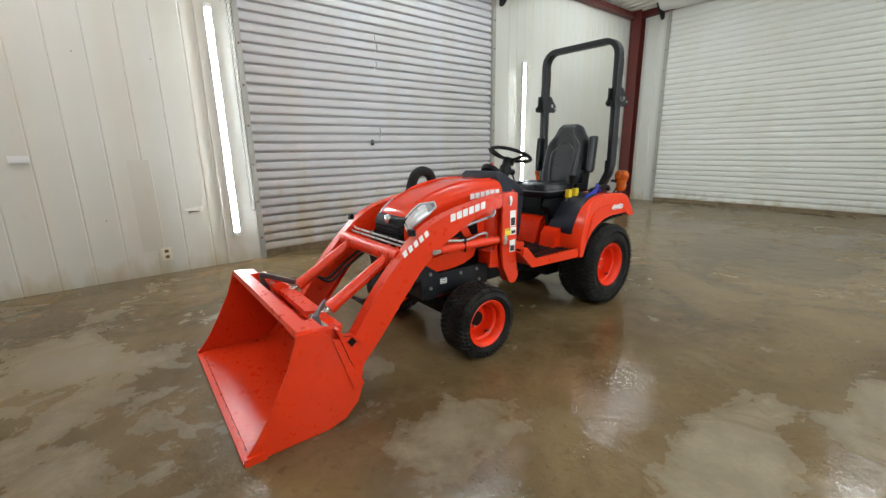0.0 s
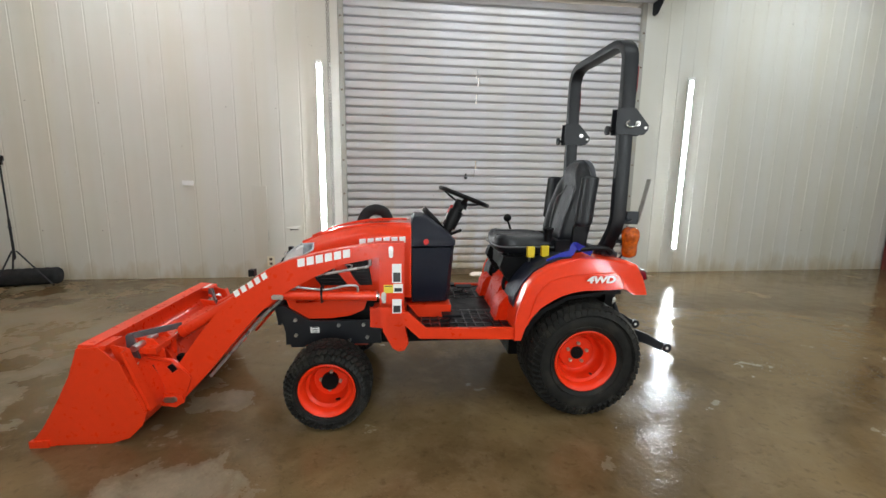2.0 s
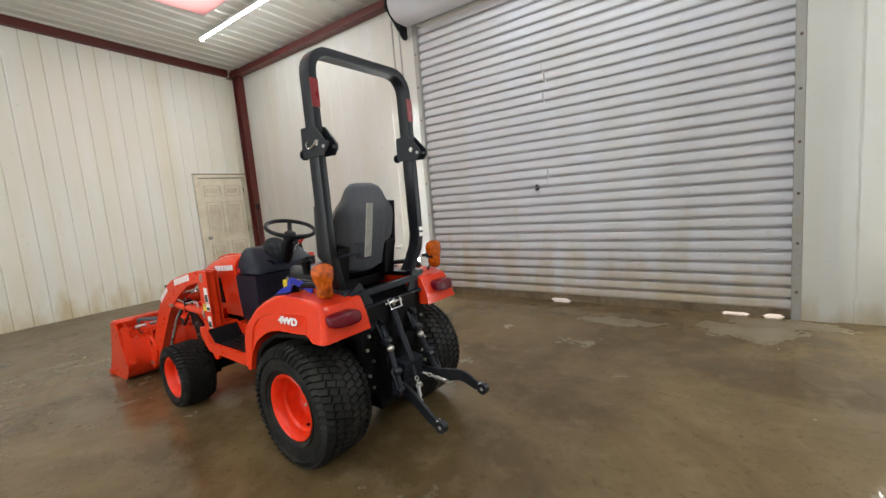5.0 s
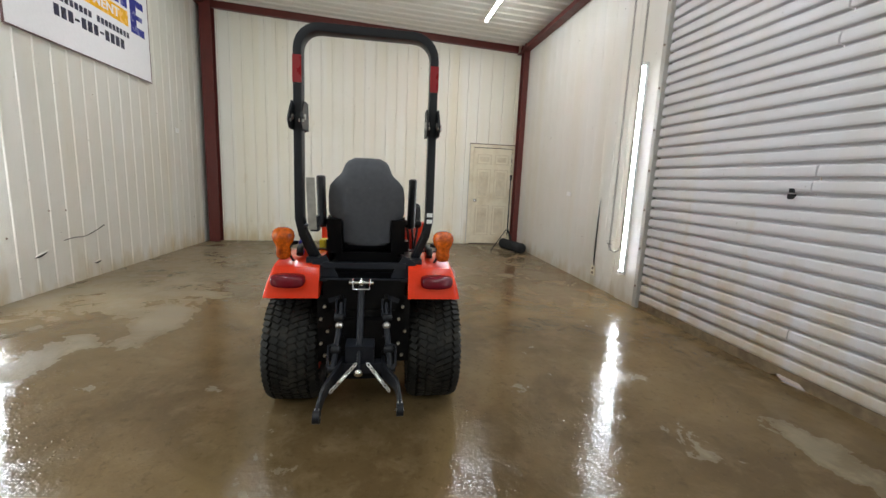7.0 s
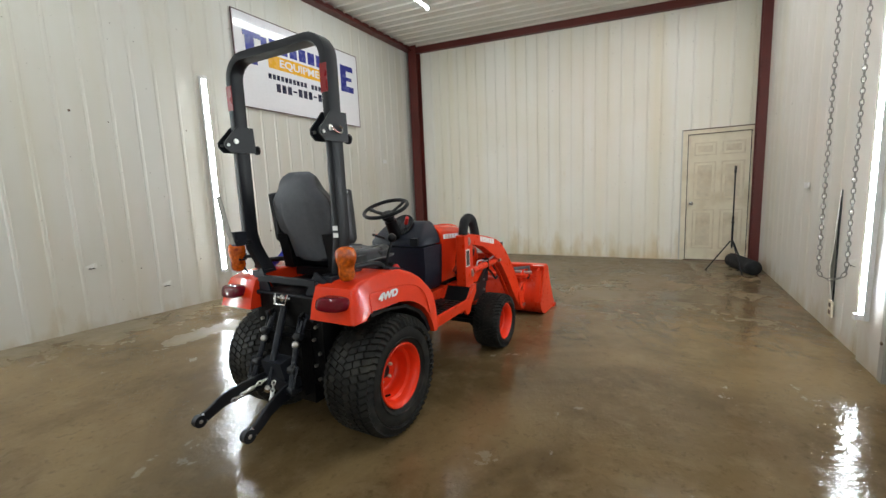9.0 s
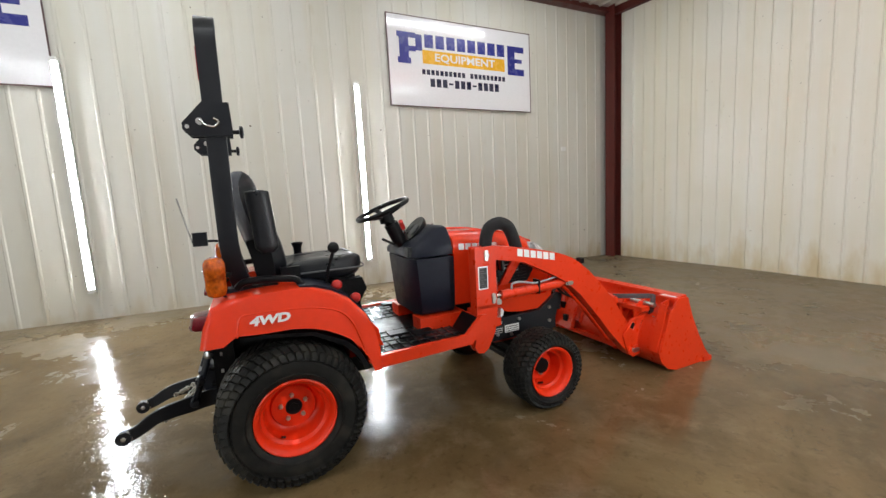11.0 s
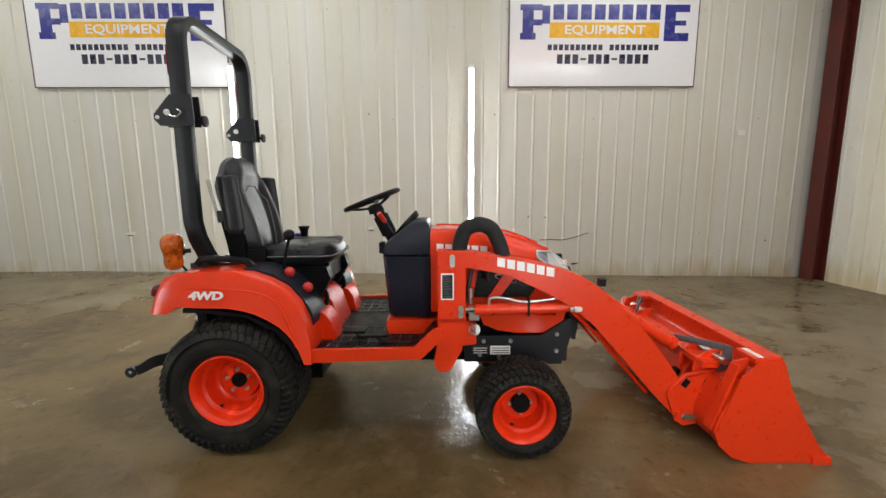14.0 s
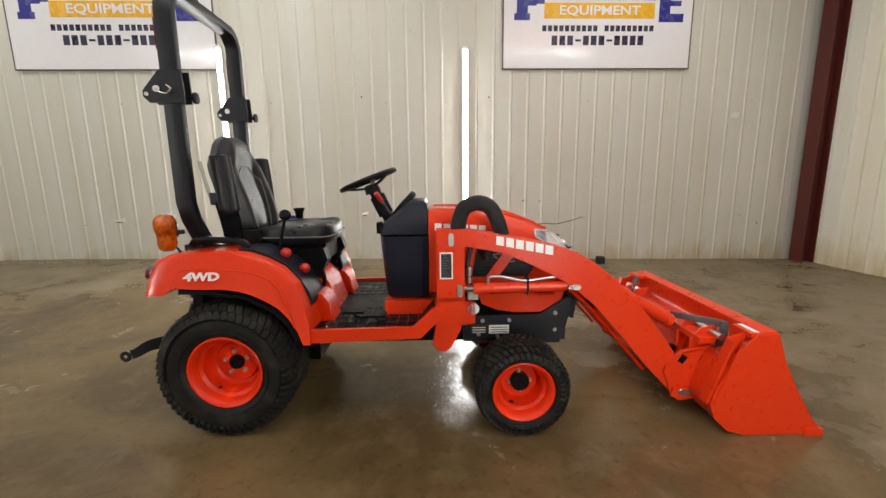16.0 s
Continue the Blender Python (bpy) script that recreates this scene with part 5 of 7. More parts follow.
# height, rear face, front face, half width of the whole back
BACK_ROWS = [(0.90, -0.075, 0.030, 0.165), (0.95, -0.098, 0.040, 0.185), (1.00, -0.114, 0.034, 0.200), (1.08, -0.140, 0.018, 0.205), (1.15, -0.160, -0.002, 0.208), (1.24, -0.184, -0.034, 0.206), (1.29, -0.195, -0.050, 0.196), (1.325, -0.199, -0.060, 0.166), (1.350, -0.201, -0.066, 0.136), (1.385, -0.198, -0.077, 0.122), (1.415, -0.189, -0.090, 0.110), (1.436, -0.170, -0.112, 0.084)]


def back_front(z, k):
    """The front face of the backrest at height z, k from 0 in the middle to 1 at the side: side bolsters round a sunk middle."""
    rear, front, hw = eased(BACK_ROWS, z)
    sunk = 0.034 * (1 - smooth_step(z, 1.22, 1.36))
    return front - sunk * (1 - smooth_step(k, 0.42, 0.70)) - 0.075 * smooth_step(k, 0.74, 1.0) ** 1.6


def back_shape(bm, z0, z1, rear_part, grow=0.0, n=26):
    """One half of the backrest: the padded front, or the moulded shell behind it."""
    rings = []
    for i in range(n + 1):
        z = z0 + (z1 - z0) * i / n
        rear, front, hw = eased(BACK_ROWS, z)
        hw += grow
        seam = rear + 0.055
        row = []
        if rear_part:
            if z < 1.13:
                hw *= 0.70 + 0.30 * smooth_step(z, 1.06, 1.13)
            for k in range(25):
                a = math.pi * k / 24
                c, d = math.cos(a), math.sin(a)
                row.append((seam - 0.055 * abs(d) ** 0.55, hw * math.copysign(abs(c) ** 0.75, c), z))
            row += [(seam + 0.004, -hw * 0.9, z), (seam + 0.004, hw * 0.9, z)]
        else:
            for k in range(33):
                y = 1 - 2 * k / 32
                row.append((max(seam - 0.004, back_front(z, abs(y))), hw * y, z))
            row += [(seam - 0.012, -hw * 0.97, z), (seam - 0.012, hw * 0.97, z)]
        rings.append(row)
    # round the lower and upper ends
    for row, f in ((rings[0], 0.86), (rings[-1], 0.80)):
        mx = sum(q[0] for q in row) / len(row)
        row[:] = [(mx + (q[0] - mx) * f, q[1] * f, q[2]) for q in row]
    return loft(bm, rings)


def seat_ring(z, x0, x1, hw):
    out = []
    for k in range(28):
        a = 2 * math.pi * k / 28
        c, d = math.cos(a), math.sin(a)
        out.append(((x0 + x1) / 2 + (x1 - x0) / 2 * math.copysign(abs(c) ** 0.6, c), hw * math.copysign(abs(d) ** 0.6, d), z))
    return out


def seat_loft(bm, rows):
    """A cushion through (height, rear, front, half width) rows, rounded between them."""
    edge = glide([(q[1], q[2], q[0]) for q in rows], 4)
    wide = glide([(q[3], 0, 0) for q in rows], 4)
    return loft(bm, [seat_ring(e.z, e.x, e.y, w.x) for e, w in zip(edge, wide)])


def back_line(k0, k1, z0, z1, lift, n=14):
    """A line on the front of the backrest from share k0 of its half width to k1."""
    out = []
    for i in range(n + 1):
        f = i / n
        z, k = z0 + (z1 - z0) * f, k0 + (k1 - k0) * f
        out.append((back_front(z, abs(k)) + lift, k * eased(BACK_ROWS, z)[2], z))
    return out


seat = empty("seat", None, tractor)
seat["label"] = "black vinyl seat with a grey plastic back shell"
bm = B()
back_shape(bm, 0.90, 1.436, False)
backrest = part("backrest", bm, VINYL, seat, "black vinyl backrest with side bolsters", smooth=60)
for s in SIDES:
    bm = B()
    tube(bm, back_line(s * 0.50, s * 0.56, 0.95, 1.20, 0.001) + back_line(s * 0.54, s * 0.20, 1.215, 1.285, 0.001, 6), 0.0042, 7, up=(1, 0, 0))
    part("piping", bm, HIGHLIGHT_PIPING, backrest, "piping beside the sunk middle panel, grey as a painted highlight", smooth=60)
    bm = B()
    tube(bm, back_line(s * 0.78, s * 0.80, 0.97, 1.27, 0.0) + back_line(s * 0.76, s * 0.55, 1.285, 1.40, 0.0, 8), 0.0035, 7, up=(1, 0, 0))
    part("piping", bm, HIGHLIGHT_PIPING, backrest, "piping along the bolster, grey as a painted highlight", smooth=60)
bm = B()
tube(bm, back_line(-0.22, 0.22, 1.285, 1.285, 0.001), 0.0035, 7, up=(1, 0, 0))
part("head_seam", bm, VINYL, backrest, smooth=60)
bm = B()
back_shape(bm, 0.945, 1.440, True, 0.004)
shell = part("back_shell", bm, SEAT_SHELL, seat, "grey moulded seat back shell", smooth=60)
bm = B()
box(bm, -0.190, -0.182, -0.033, 0.033, 1.252, 1.258)
part("brand_mark", bm, GREY_STEEL, shell, smooth=0)
bm = B()
rows_ = []
for i in range(13):
    z = 0.965 + 0.315 * i / 12
    rear = eased(BACK_ROWS, z)[0]
    hw = 0.128 - 0.012 * smooth_step(z, 1.20, 1.28)
    rows_.append([(rear - 0.004 + 0.010 * abs(y) ** 6, hw * y, z) for y in [1 - 2 * k / 12 for k in range(13)]] + [(rear + 0.02, -hw, z), (rear + 0.02, hw, z)])
loft(bm, rows_)
part("panel", bm, SEAT_SHELL, shell, smooth=60)
bm = B()
seat_loft(bm, ((0.862, 0.06, 0.39, 0.17), (0.876, 0.02, 0.412, 0.205), (0.912, 0.01, 0.432, 0.222), (0.940, 0.02, 0.430, 0.217), (0.958, 0.06, 0.410, 0.190), (0.964, 0.10, 0.37, 0.14)))
for v in bm.verts:
    if v.co.z > 0.93:
        v.co.z += 0.016 * smooth_step(abs(v.co.y), 0.09, 0.17) + 0.014 * smooth_step(v.co.x, 0.30, 0.40) - 0.010 * (1 - smooth_step(abs(v.co.y), 0.03, 0.10))
cushion = part("cushion", bm, VINYL, seat, "black vinyl seat cushion", smooth=60)
bm = B()
tube(bm, [q.to_tuple() for q in glide([(0.04, 0.222, 0.915), (0.25, 0.226, 0.917), (0.40, 0.205, 0.915), (0.435, 0.12, 0.915), (0.438, 0.0, 0.915), (0.435, -0.12, 0.915), (0.40, -0.205, 0.915), (0.25, -0.226, 0.917), (0.04, -0.222, 0.915)], 5)], 0.005, 7)
part("piping", bm, HIGHLIGHT_PIPING, cushion, "piping round the cushion, grey as a painted highlight", smooth=60)
for s in SIDES:
    bm = B()
    tube(bm, glide([(0.10, s * 0.12, 0.968), (0.25, s * 0.125, 0.970), (0.36, s * 0.115, 0.975), (0.405, s * 0.06, 0.970)], 5), 0.005, 8)
    part("cushion_seam", bm, VINYL, cushion, smooth=60)
for s in SIDES:
    bm = B()
    dx = -0.020 if s > 0 else 0.0
    pad = glide([(-0.046 + dx, s * 0.254, 1.045), (-0.050 + dx, s * 0.255, 1.09), (-0.056 + dx, s * 0.257, 1.18), (-0.066 + dx, s * 0.258, 1.28), (-0.070 + dx, s * 0.258, 1.325), (-0.071 + dx, s * 0.258, 1.338)], 4)
    rings = []
    for i, p in enumerate(pad):
        f = 1 - 0.55 * smooth_step(i, len(pad) - 5, len(pad) - 1) ** 2 - 0.4 * (1 - smooth_step(i, 0, 3)) ** 2
        rings.append([(p.x + 0.048 * f * a, p.y + 0.024 * (0.4 + 0.6 * f) * b, p.z) for a, b in ring(1.0, 20)])
    rings = [[(x0 + (x0 - sum(q[0] for q in r) / 20) * 0.10, y0, z0) for x0, y0, z0 in r] for r in rings]
    loft(bm, rings)
    arm = part("armrest", bm, VINYL, seat, "black armrest folded up", smooth=60)
    bm = B()
    rod(bm, (-0.060, s * 0.18, 1.075), (-0.060, s * 0.245, 1.075), 0.022)
    part("pivot", bm, BLACK_PLASTIC, arm)
    bm = B()
    prism(bm, [(-0.105, 0.90), (-0.118, 0.99), (-0.140, 1.10), (-0.075, 1.115), (-0.03, 1.03), (-0.02, 0.90)], *span(s, 0.140, 0.218), 0.018, 4)
    part("side_cap", bm, BLACK_PLASTIC, seat)
bm = B()
box(bm, 0.02, 0.36, -0.18, 0.18, 0.80, 0.875, 0.015)
box(bm, -0.06, 0.06, -0.18, 0.18, 0.85, 0.90, 0.01)
part("suspension", bm, BLACK_PLASTIC, seat)
for s in SIDES:
    bm = B()
    box(bm, 0.0, 0.09, *span(s, 0.215, 0.245), 0.88, 0.96, 0.01)
    part("belt_buckle", bm, BLACK_PLASTIC, seat)
bm = B()
box(bm, -0.15, 0.28, -0.24, 0.24, 0.60, 0.82, 0.03)
box(bm, 0.25, 0.335, -0.20, 0.20, 0.715, 0.868, 0.012)
box(bm, 0.32, 0.385, -0.13, 0.13, 0.775, 0.868, 0.012)
for s in SIDES:
    prism(bm, [(0.22, 0.66), (0.24, 0.86), (0.40, 0.86), (0.42, 0.80), (0.36, 0.70), (0.30, 0.655)], *span(s, 0.165, 0.235), 0.012)
part("seat_base", bm, CAST, tractor, "black plastic base under the seat")
bm = B()
box(bm, -0.295, -0.262, -0.22, 0.22, 0.852, 0.882, 0.006)
box(bm, -0.31, -0.27, -0.22, 0.22, 0.79, 0.80, 0.003)
tube(bm, [(-0.28, -0.21, 0.867), (-0.25, -0.26, 0.85), (-0.22, -0.29, 0.80)], 0.014, 8)
tube(bm, [(-0.28, 0.21, 0.867), (-0.25, 0.26, 0.85), (-0.22, 0.29, 0.80)], 0.014, 8)
part("rear_crossbar", bm, GREY_STEEL, tractor, "grey steel crossbar behind the seat")
bm = B()
lathe(bm, [(0.022, 0.955), (0.024, 1.005), (0.031, 1.022), (0.034, 1.026), (0.034, 1.034), (0.028, 1.034), (0.022, 1.01), (0.02, 0.965)], 20, (0.135, 0.235, 0), axis="z")
part("cup_holder", bm, BLACK_PLASTIC, tractor, "black cup-shaped holder beside the seat")
bm = B()
box(bm, -0.22, -0.02, -0.30, -0.20, 0.875, 0.90, 0.01)
part("tool_tray", bm, BLACK_PLASTIC, tractor)
# control levers
bm = B()
tube(bm, glide([(0.20, -0.29, 0.84), (0.215, -0.30, 0.93), (0.245, -0.315, 1.025)], 4), 0.008, 8)
lv = part("loader_lever", bm, BLACK_PLASTIC, tractor)
bm = B()
ball(bm, (0.247, -0.316, 1.042), 0.029, 0.026, 0.028, 16)
part("grip", bm, BLACK_PLASTIC, lv)
for x, z in ((0.245, 0.848), (0.332, 0.770)):
    bm = B()
    rod(bm, (x - 0.02, -0.30, z - 0.06), (x, -0.33, z), 0.007, 8)
    kn = part("hitch_lever", bm, STEEL, tractor)
    bm = B()
    ball(bm, (x, -0.335, z + 0.01), 0.027, 0.022, 0.026, 16)
    part("grip", bm, RED_KNOB, kn, "red ball grip")
for x, z in ((0.17, 0.905), (0.255, 0.90)):
    bm = B()
    rod(bm, (x, 0.27, z - 0.06), (x, 0.29, z - 0.01), 0.007, 8)
    kn = part("range_lever", bm, STEEL, tractor)
    bm = B()
    box(bm, x - 0.020, x + 0.020, 0.275, 0.308, z - 0.03, z + 0.03, 0.008)
    part("grip", bm, YELLOW_KNOB, kn, "yellow lever grip")
bm = B()
sweep(bm, glide([(0.19, 0.40, 0.86), (0.12, 0.405, 0.895), (0.06, 0.405, 0.915), (0.04, 0.40, 0.955), (0.0, 0.38, 0.94), (-0.08, 0.36, 0.905)], 5), rect(0.035, 0.008), up=(0, 1, 0))
part("blue_strap", bm, BLUE_STRAP, tractor, "bright blue strap lying on the fender cover")

# -- three-point hitch --
for s, tip in ((1, (-0.715, 0.185, 0.245)), (-1, (-0.715, -0.195, 0.272))):
    bm = B()
    y0 = s * 0.175
    pts = glide([(-0.12, y0 * 0.72, 0.31), (-0.34, y0 * 0.62, 0.335), (-0.46, s * 0.125, 0.330), (-0.58, tip[1] - s * 0.018, tip[2] + 0.058), (-0.66, tip[1] - s * 0.002, tip[2] + 0.018), tip], 5)
    rings = []
    for i, p in enumerate(pts):
        d = (pts[min(i + 1, len(pts) - 1)] - pts[max(i - 1, 0)]).normalized()
        side = d.cross(Vector((0, 0, 1))).normalized()
        up_ = side.cross(d)
        high = 0.040 - 0.014 * smooth_step(i, 8, len(pts) - 5)
        rings.append([tuple(p + side * a + up_ * c) for a, c in ((0.009, high - 0.003), (0.006, high), (-0.006, high), (-0.009, high - 0.003), (-0.009, 0.003 - high), (-0.006, -high), (0.006, -high), (0.009, 0.003 - high))])
    loft(bm, rings)
    lathe(bm, [(0.012, -0.016), (0.030, -0.016), (0.030, 0.016), (0.012, 0.016)], 16, tip)
    lk = part("lower_link", bm, BLACK_PAINT, tractor, "black lower hitch link")
    bm = B()
    back = pts[-6]
    sweep(bm, [Vector(back) * 0.5 + Vector(tip) * 0.5, Vector(tip)], rect(0.0235, 0.050, 0.005), up=(0, 0, 1))
    part("worn_tip", bm, STEEL, lk, "rust-stained worn steel tip")
    bm = B()
    ball(bm, (-0.36, s * 0.124, 0.555), 0.02, 0.022, 0.02, 12)
    part("rod_joint", bm, STEEL, lk)
    bm = B()
    tube(bm, [(-0.40, s * 0.135, 0.47), (-0.405, s * 0.175, 0.46), (-0.44, s * 0.175, 0.36), (-0.435, s * 0.14, 0.36)], 0.006, 6)
    part("guard_loop", bm, GREY_STEEL, lk, "bent wire guard on the lift rod")
    bm = B()
    ball(bm, tip, 0.018, 0.02, 0.018, 12)
    part("ball_joint", bm, STEEL, lk)
    bm = B()
    rod(bm, (-0.30, s * 0.12, 0.665), (-0.36, s * 0.124, 0.55), 0.010)
    rod(bm, (-0.355, s * 0.124, 0.56), (-0.44, s * 0.150, 0.335), 0.015)
    tube(bm, [(-0.30, s * 0.10, 0.68), (-0.33, s * 0.10, 0.60), (-0.33, s * 0.145, 0.60), (-0.30, s * 0.145, 0.68)], 0.008, 6, True)
    part("lift_rod", bm, GREY_STEEL, tractor, "grey lift rod of the hitch")
    bm = B()
    c0, c1 = Vector((-0.44, s * 0.03, 0.375)), Vector((-0.565, s * 0.145, 0.285))
    for k in range(8):
        mid, run = c0.lerp(c1, (k + 0.5) / 8), (c1 - c0).normalized()
        side = run.cross(Vector((0, 0, 1))).normalized()
        if k % 2:
            side = run.cross(side)
        tube(bm, [tuple(mid + run * (0.016 * math.cos(a)) + side * (0.0085 * math.sin(a))) for a in [2 * math.pi * j / 10 for j in range(10)]], 0.0038, 6, True, up=tuple(run.cross(side)))
    rod(bm, c0.lerp(c1, 0.40), c0.lerp(c1, 0.68), 0.010)
    part("check_chain", bm, STEEL, tractor, "bright stabiliser chain with turnbuckle")
    for x, y, z, r in ((-0.345, 0.128, 0.595, 0.020), (-0.405, 0.138, 0.44, 0.022), (-0.435, 0.150, 0.345, 0.022)):
        bm = B()
        lathe(bm, [(0.004, y * s - 0.026), (r * 0.8, y * s - 0.024), (r, y * s - 0.018), (r, y * s + 0.018), (r * 0.8, y * s + 0.024), (0.004, y * s + 0.026)], 12, (x, 0, z))
        part("knuckle", bm, BLACK_PAINT, tractor, "black knuckle joint on the lift rod")
    bm = B()
    sweep(bm, [(-0.12, s * 0.12, 0.73), (-0.22, s * 0.12, 0.72), (-0.31, s * 0.12, 0.67)], rect(0.02, 0.05, 0.005), up=(0, 0, 1))
    part("lift_arm", bm, CAST, tractor)
bm = B()
rod(bm, (-0.29, 0.014, 0.755), (-0.40, 0.016, 0.46), 0.018)
rod(bm, (-0.38, 0.016, 0.50), (-0.44, 0.018, 0.335), 0.010)
tl = part("top_link", bm, GREY_STEEL, tractor, "grey top link hanging down")
bm = B()
tube(bm, [(-0.31, -0.03, 0.80), (-0.325, -0.03, 0.745), (-0.325, 0.058, 0.745), (-0.31, 0.058, 0.80)], 0.006, 6)
rod(bm, (-0.30, -0.05, 0.775), (-0.30, 0.08, 0.775), 0.012)
ball(bm, (-0.30, 0.014, 0.775), 0.022, 0.018, 0.026, 12)
part("clevis", bm, CHROME, tl, "bright clevis and pin")
bm = B()
ball(bm, (-0.442, 0.018, 0.325), 0.022, 0.026, 0.022, 12)
part("ball_joint", bm, CHROME, tl)
bm = B()
prism(bm, [(-0.395, 0.355), (-0.42, 0.46), (-0.34, 0.475), (-0.34, 0.355)], -0.062, 0.088, 0.008)
prism(bm, [(-0.40, 0.30), (-0.405, 0.36), (-0.34, 0.36), (-0.34, 0.30)], -0.11, 0.12, 0.008)
part("drawbar_bracket", bm, GREY_STEEL, tractor, "grey hitch bracket plate")
for y in (-0.21, 0.21):
    bm = B()
    box(bm, -0.29, -0.24, y - 0.04, y + 0.04, 0.32, 0.70, 0.01)
    bracket = part("axle_bracket", bm, CAST, tractor)
    for dy, z in ((0, 0.36), (0.02, 0.43), (-0.015, 0.50), (0.02, 0.57), (0, 0.64)):
        bm = B()
        rod(bm, (-0.305, y + dy, z), (-0.285, y + dy, z), 0.009, 6)
        part("bolt", bm, STEEL, bracket)

# -- front loader --
bucket_frame = empty("bucket_coupler", None, tractor)
UP = [(1.113, 0.973), (1.315, 0.941), (1.46, 0.912), (1.587, 0.879), (1.68, 0.842), (1.753, 0.796), (1.83, 0.735), (1.896, 0.669), (1.965, 0.600), (2.03, 0.525), (2.10, 0.432), (2.17, 0.334), (2.22, 0.25), (2.255, 0.160), (2.25, 0.10), (2.21, 0.085)]
LO = [(2.165, 0.125), (2.126, 0.168), (2.05, 0.248), (1.974, 0.335), (1.90, 0.425), (1.823, 0.512), (1.755, 0.59), (1.678, 0.656), (1.62, 0.70), (1.551, 0.741), (1.455, 0.790), (1.38, 0.825), (1.317, 0.854), (1.20, 0.878), (1.113, 0.893)]
MAST = [(0.985, 0.973), (1.118, 0.973), (1.118, 0.62), (1.135, 0.60), (1.175, 0.60), (1.175, 0.49), (1.09, 0.48), (1.06, 0.43), (1.05, 0.385), (1.02, 0.365), (0.985, 0.37), (0.962, 0.41), (0.985, 0.53)]
for s in SIDES:
    bm = B()
    prism(bm, UP + LO, *span(s, 0.345, 0.420), 0.006)
    arm = part("loader_arm", bm, ORANGE, tractor, "curved orange loader arm")
    lettering(arm, WHITE_DECAL, 6, 0.047, lambda u, v, d, s=s: (1.405 + u, s * (0.420 + 0.002 * d), 0.892 + v * 0.043 - u * 0.20))
    if s > 0:
        lettering(arm, WHITE_DECAL, 5, 0.036, lambda u, v, d: (1.785 + u + v * 0.012, 0.420 + 0.002 * d, 0.752 + v * 0.030 - u * 0.62), 0.34, name="model_mark")
    bm = B()
    prism(bm, MAST, *span(s, 0.350, 0.372), 0.004)
    prism(bm, MAST[:3] + [(0.985, 0.62)], *span(s, 0.405, 0.424), 0.004)
    prism(bm, [(0.985, 0.53), (0.985, 0.64), (1.118, 0.64), (1.118, 0.60), (1.10, 0.48), (1.05, 0.385), (1.02, 0.365), (0.985, 0.37), (0.962, 0.41)], *span(s, 0.405, 0.424), 0.004)
    box(bm, 0.985, 1.0, *span(s, 0.36, 0.415), 0.45, 0.965)
    box(bm, 1.02, 1.16, *span(s, 0.24, 0.36), 0.50, 0.59, 0.01)
    mast = part("loader_mast", bm, ORANGE, tractor, "orange loader mast")
    for x, z, a in ((1.055, 0.925, 0), (1.095, 0.675, 0), (1.65, 0.685, 90)):
        bm = B()
        lobe = [(0.013 * math.cos(radians(k * 30)), 0.013 * math.sin(radians(k * 30)) + (0.018 if 0 <= k * 30 <= 180 else -0.018)) for k in range(12)]
        prism(bm, [(x + (q if a else p), z + (p if a else q)) for p, q in lobe], *span(s, 0.424, 0.431), 0.002)
        rod(bm, (x, s * 0.34, z), (x, s * 0.436, z), 0.013)
        part("pin", bm, STEEL, mast if not a else arm, "bright pivot pin with lock plate")
    # decals on the mast
    decals = ((0.87, 0.94, BLACK_DECAL, 1.005, 1.052), (0.755, 0.86, WHITE_DECAL, 1.0, 1.05), (0.70, 0.745, YELLOW_DECAL, 1.045, 1.095), (0.70, 0.75, WHITE_DECAL, 0.993, 1.044), (0.585, 0.665, WHITE_DECAL, 1.0, 1.05)) if s > 0 else ((0.735, 0.865, WHITE_DECAL, 1.0, 1.062),)
    for z0, z1, mt, x0, x1 in decals[(1 if s > 0 else 0):]:
        bm = B()
        box(bm, x0, x1, *span(s, 0.424, 0.4255), z0, z1)
        dc = part("warning_sticker", bm, mt, mast, smooth=0)
        bm = B()
        if mt is WHITE_DECAL:
            box(bm, x0 + 0.006, x1 - 0.006, *span(s, 0.4255, 0.4262), z0 + 0.007, z0 + (z1 - z0) * (0.55 if s > 0 else 0.94))
        else:
            box(bm, x0 + 0.005, x1 - 0.005, *span(s, 0.4255, 0.4262), z1 - 0.010, z1 - 0.005)
        part("print", bm, BLACK_DECAL, dc, smooth=0)
        if s < 0:
            bm = B()
            for k in range(9):
                box(bm, x0 + 0.012, x1 - 0.014 - 0.008 * (k % 3), *span(s, 0.4262, 0.4268), z0 + 0.014 + k * 0.0125, z0 + 0.018 + k * 0.0125)
            part("print", bm, LEVER_GREY, dc, smooth=0)
    # lift cylinder with its hose
    bm = B()
    rod(bm, (1.165 if s < 0 else 1.135, s * 0.392, 0.676), (1.60, s * 0.392, 0.684), 0.027, 20)
    rod(bm, (1.58, s * 0.392, 0.684), (1.66, s * 0.392, 0.686), 0.022, 16)
    cyl = part("lift_cylinder", bm, ORANGE, tractor, "orange hydraulic lift cylinder")
    bm = B()
    rod(bm, (1.10, s * 0.392, 0.675), (1.19, s * 0.392, 0.677), 0.015, 16)
    part("piston_rod", bm, CHROME, cyl, "bright piston rod")
    bm = B()
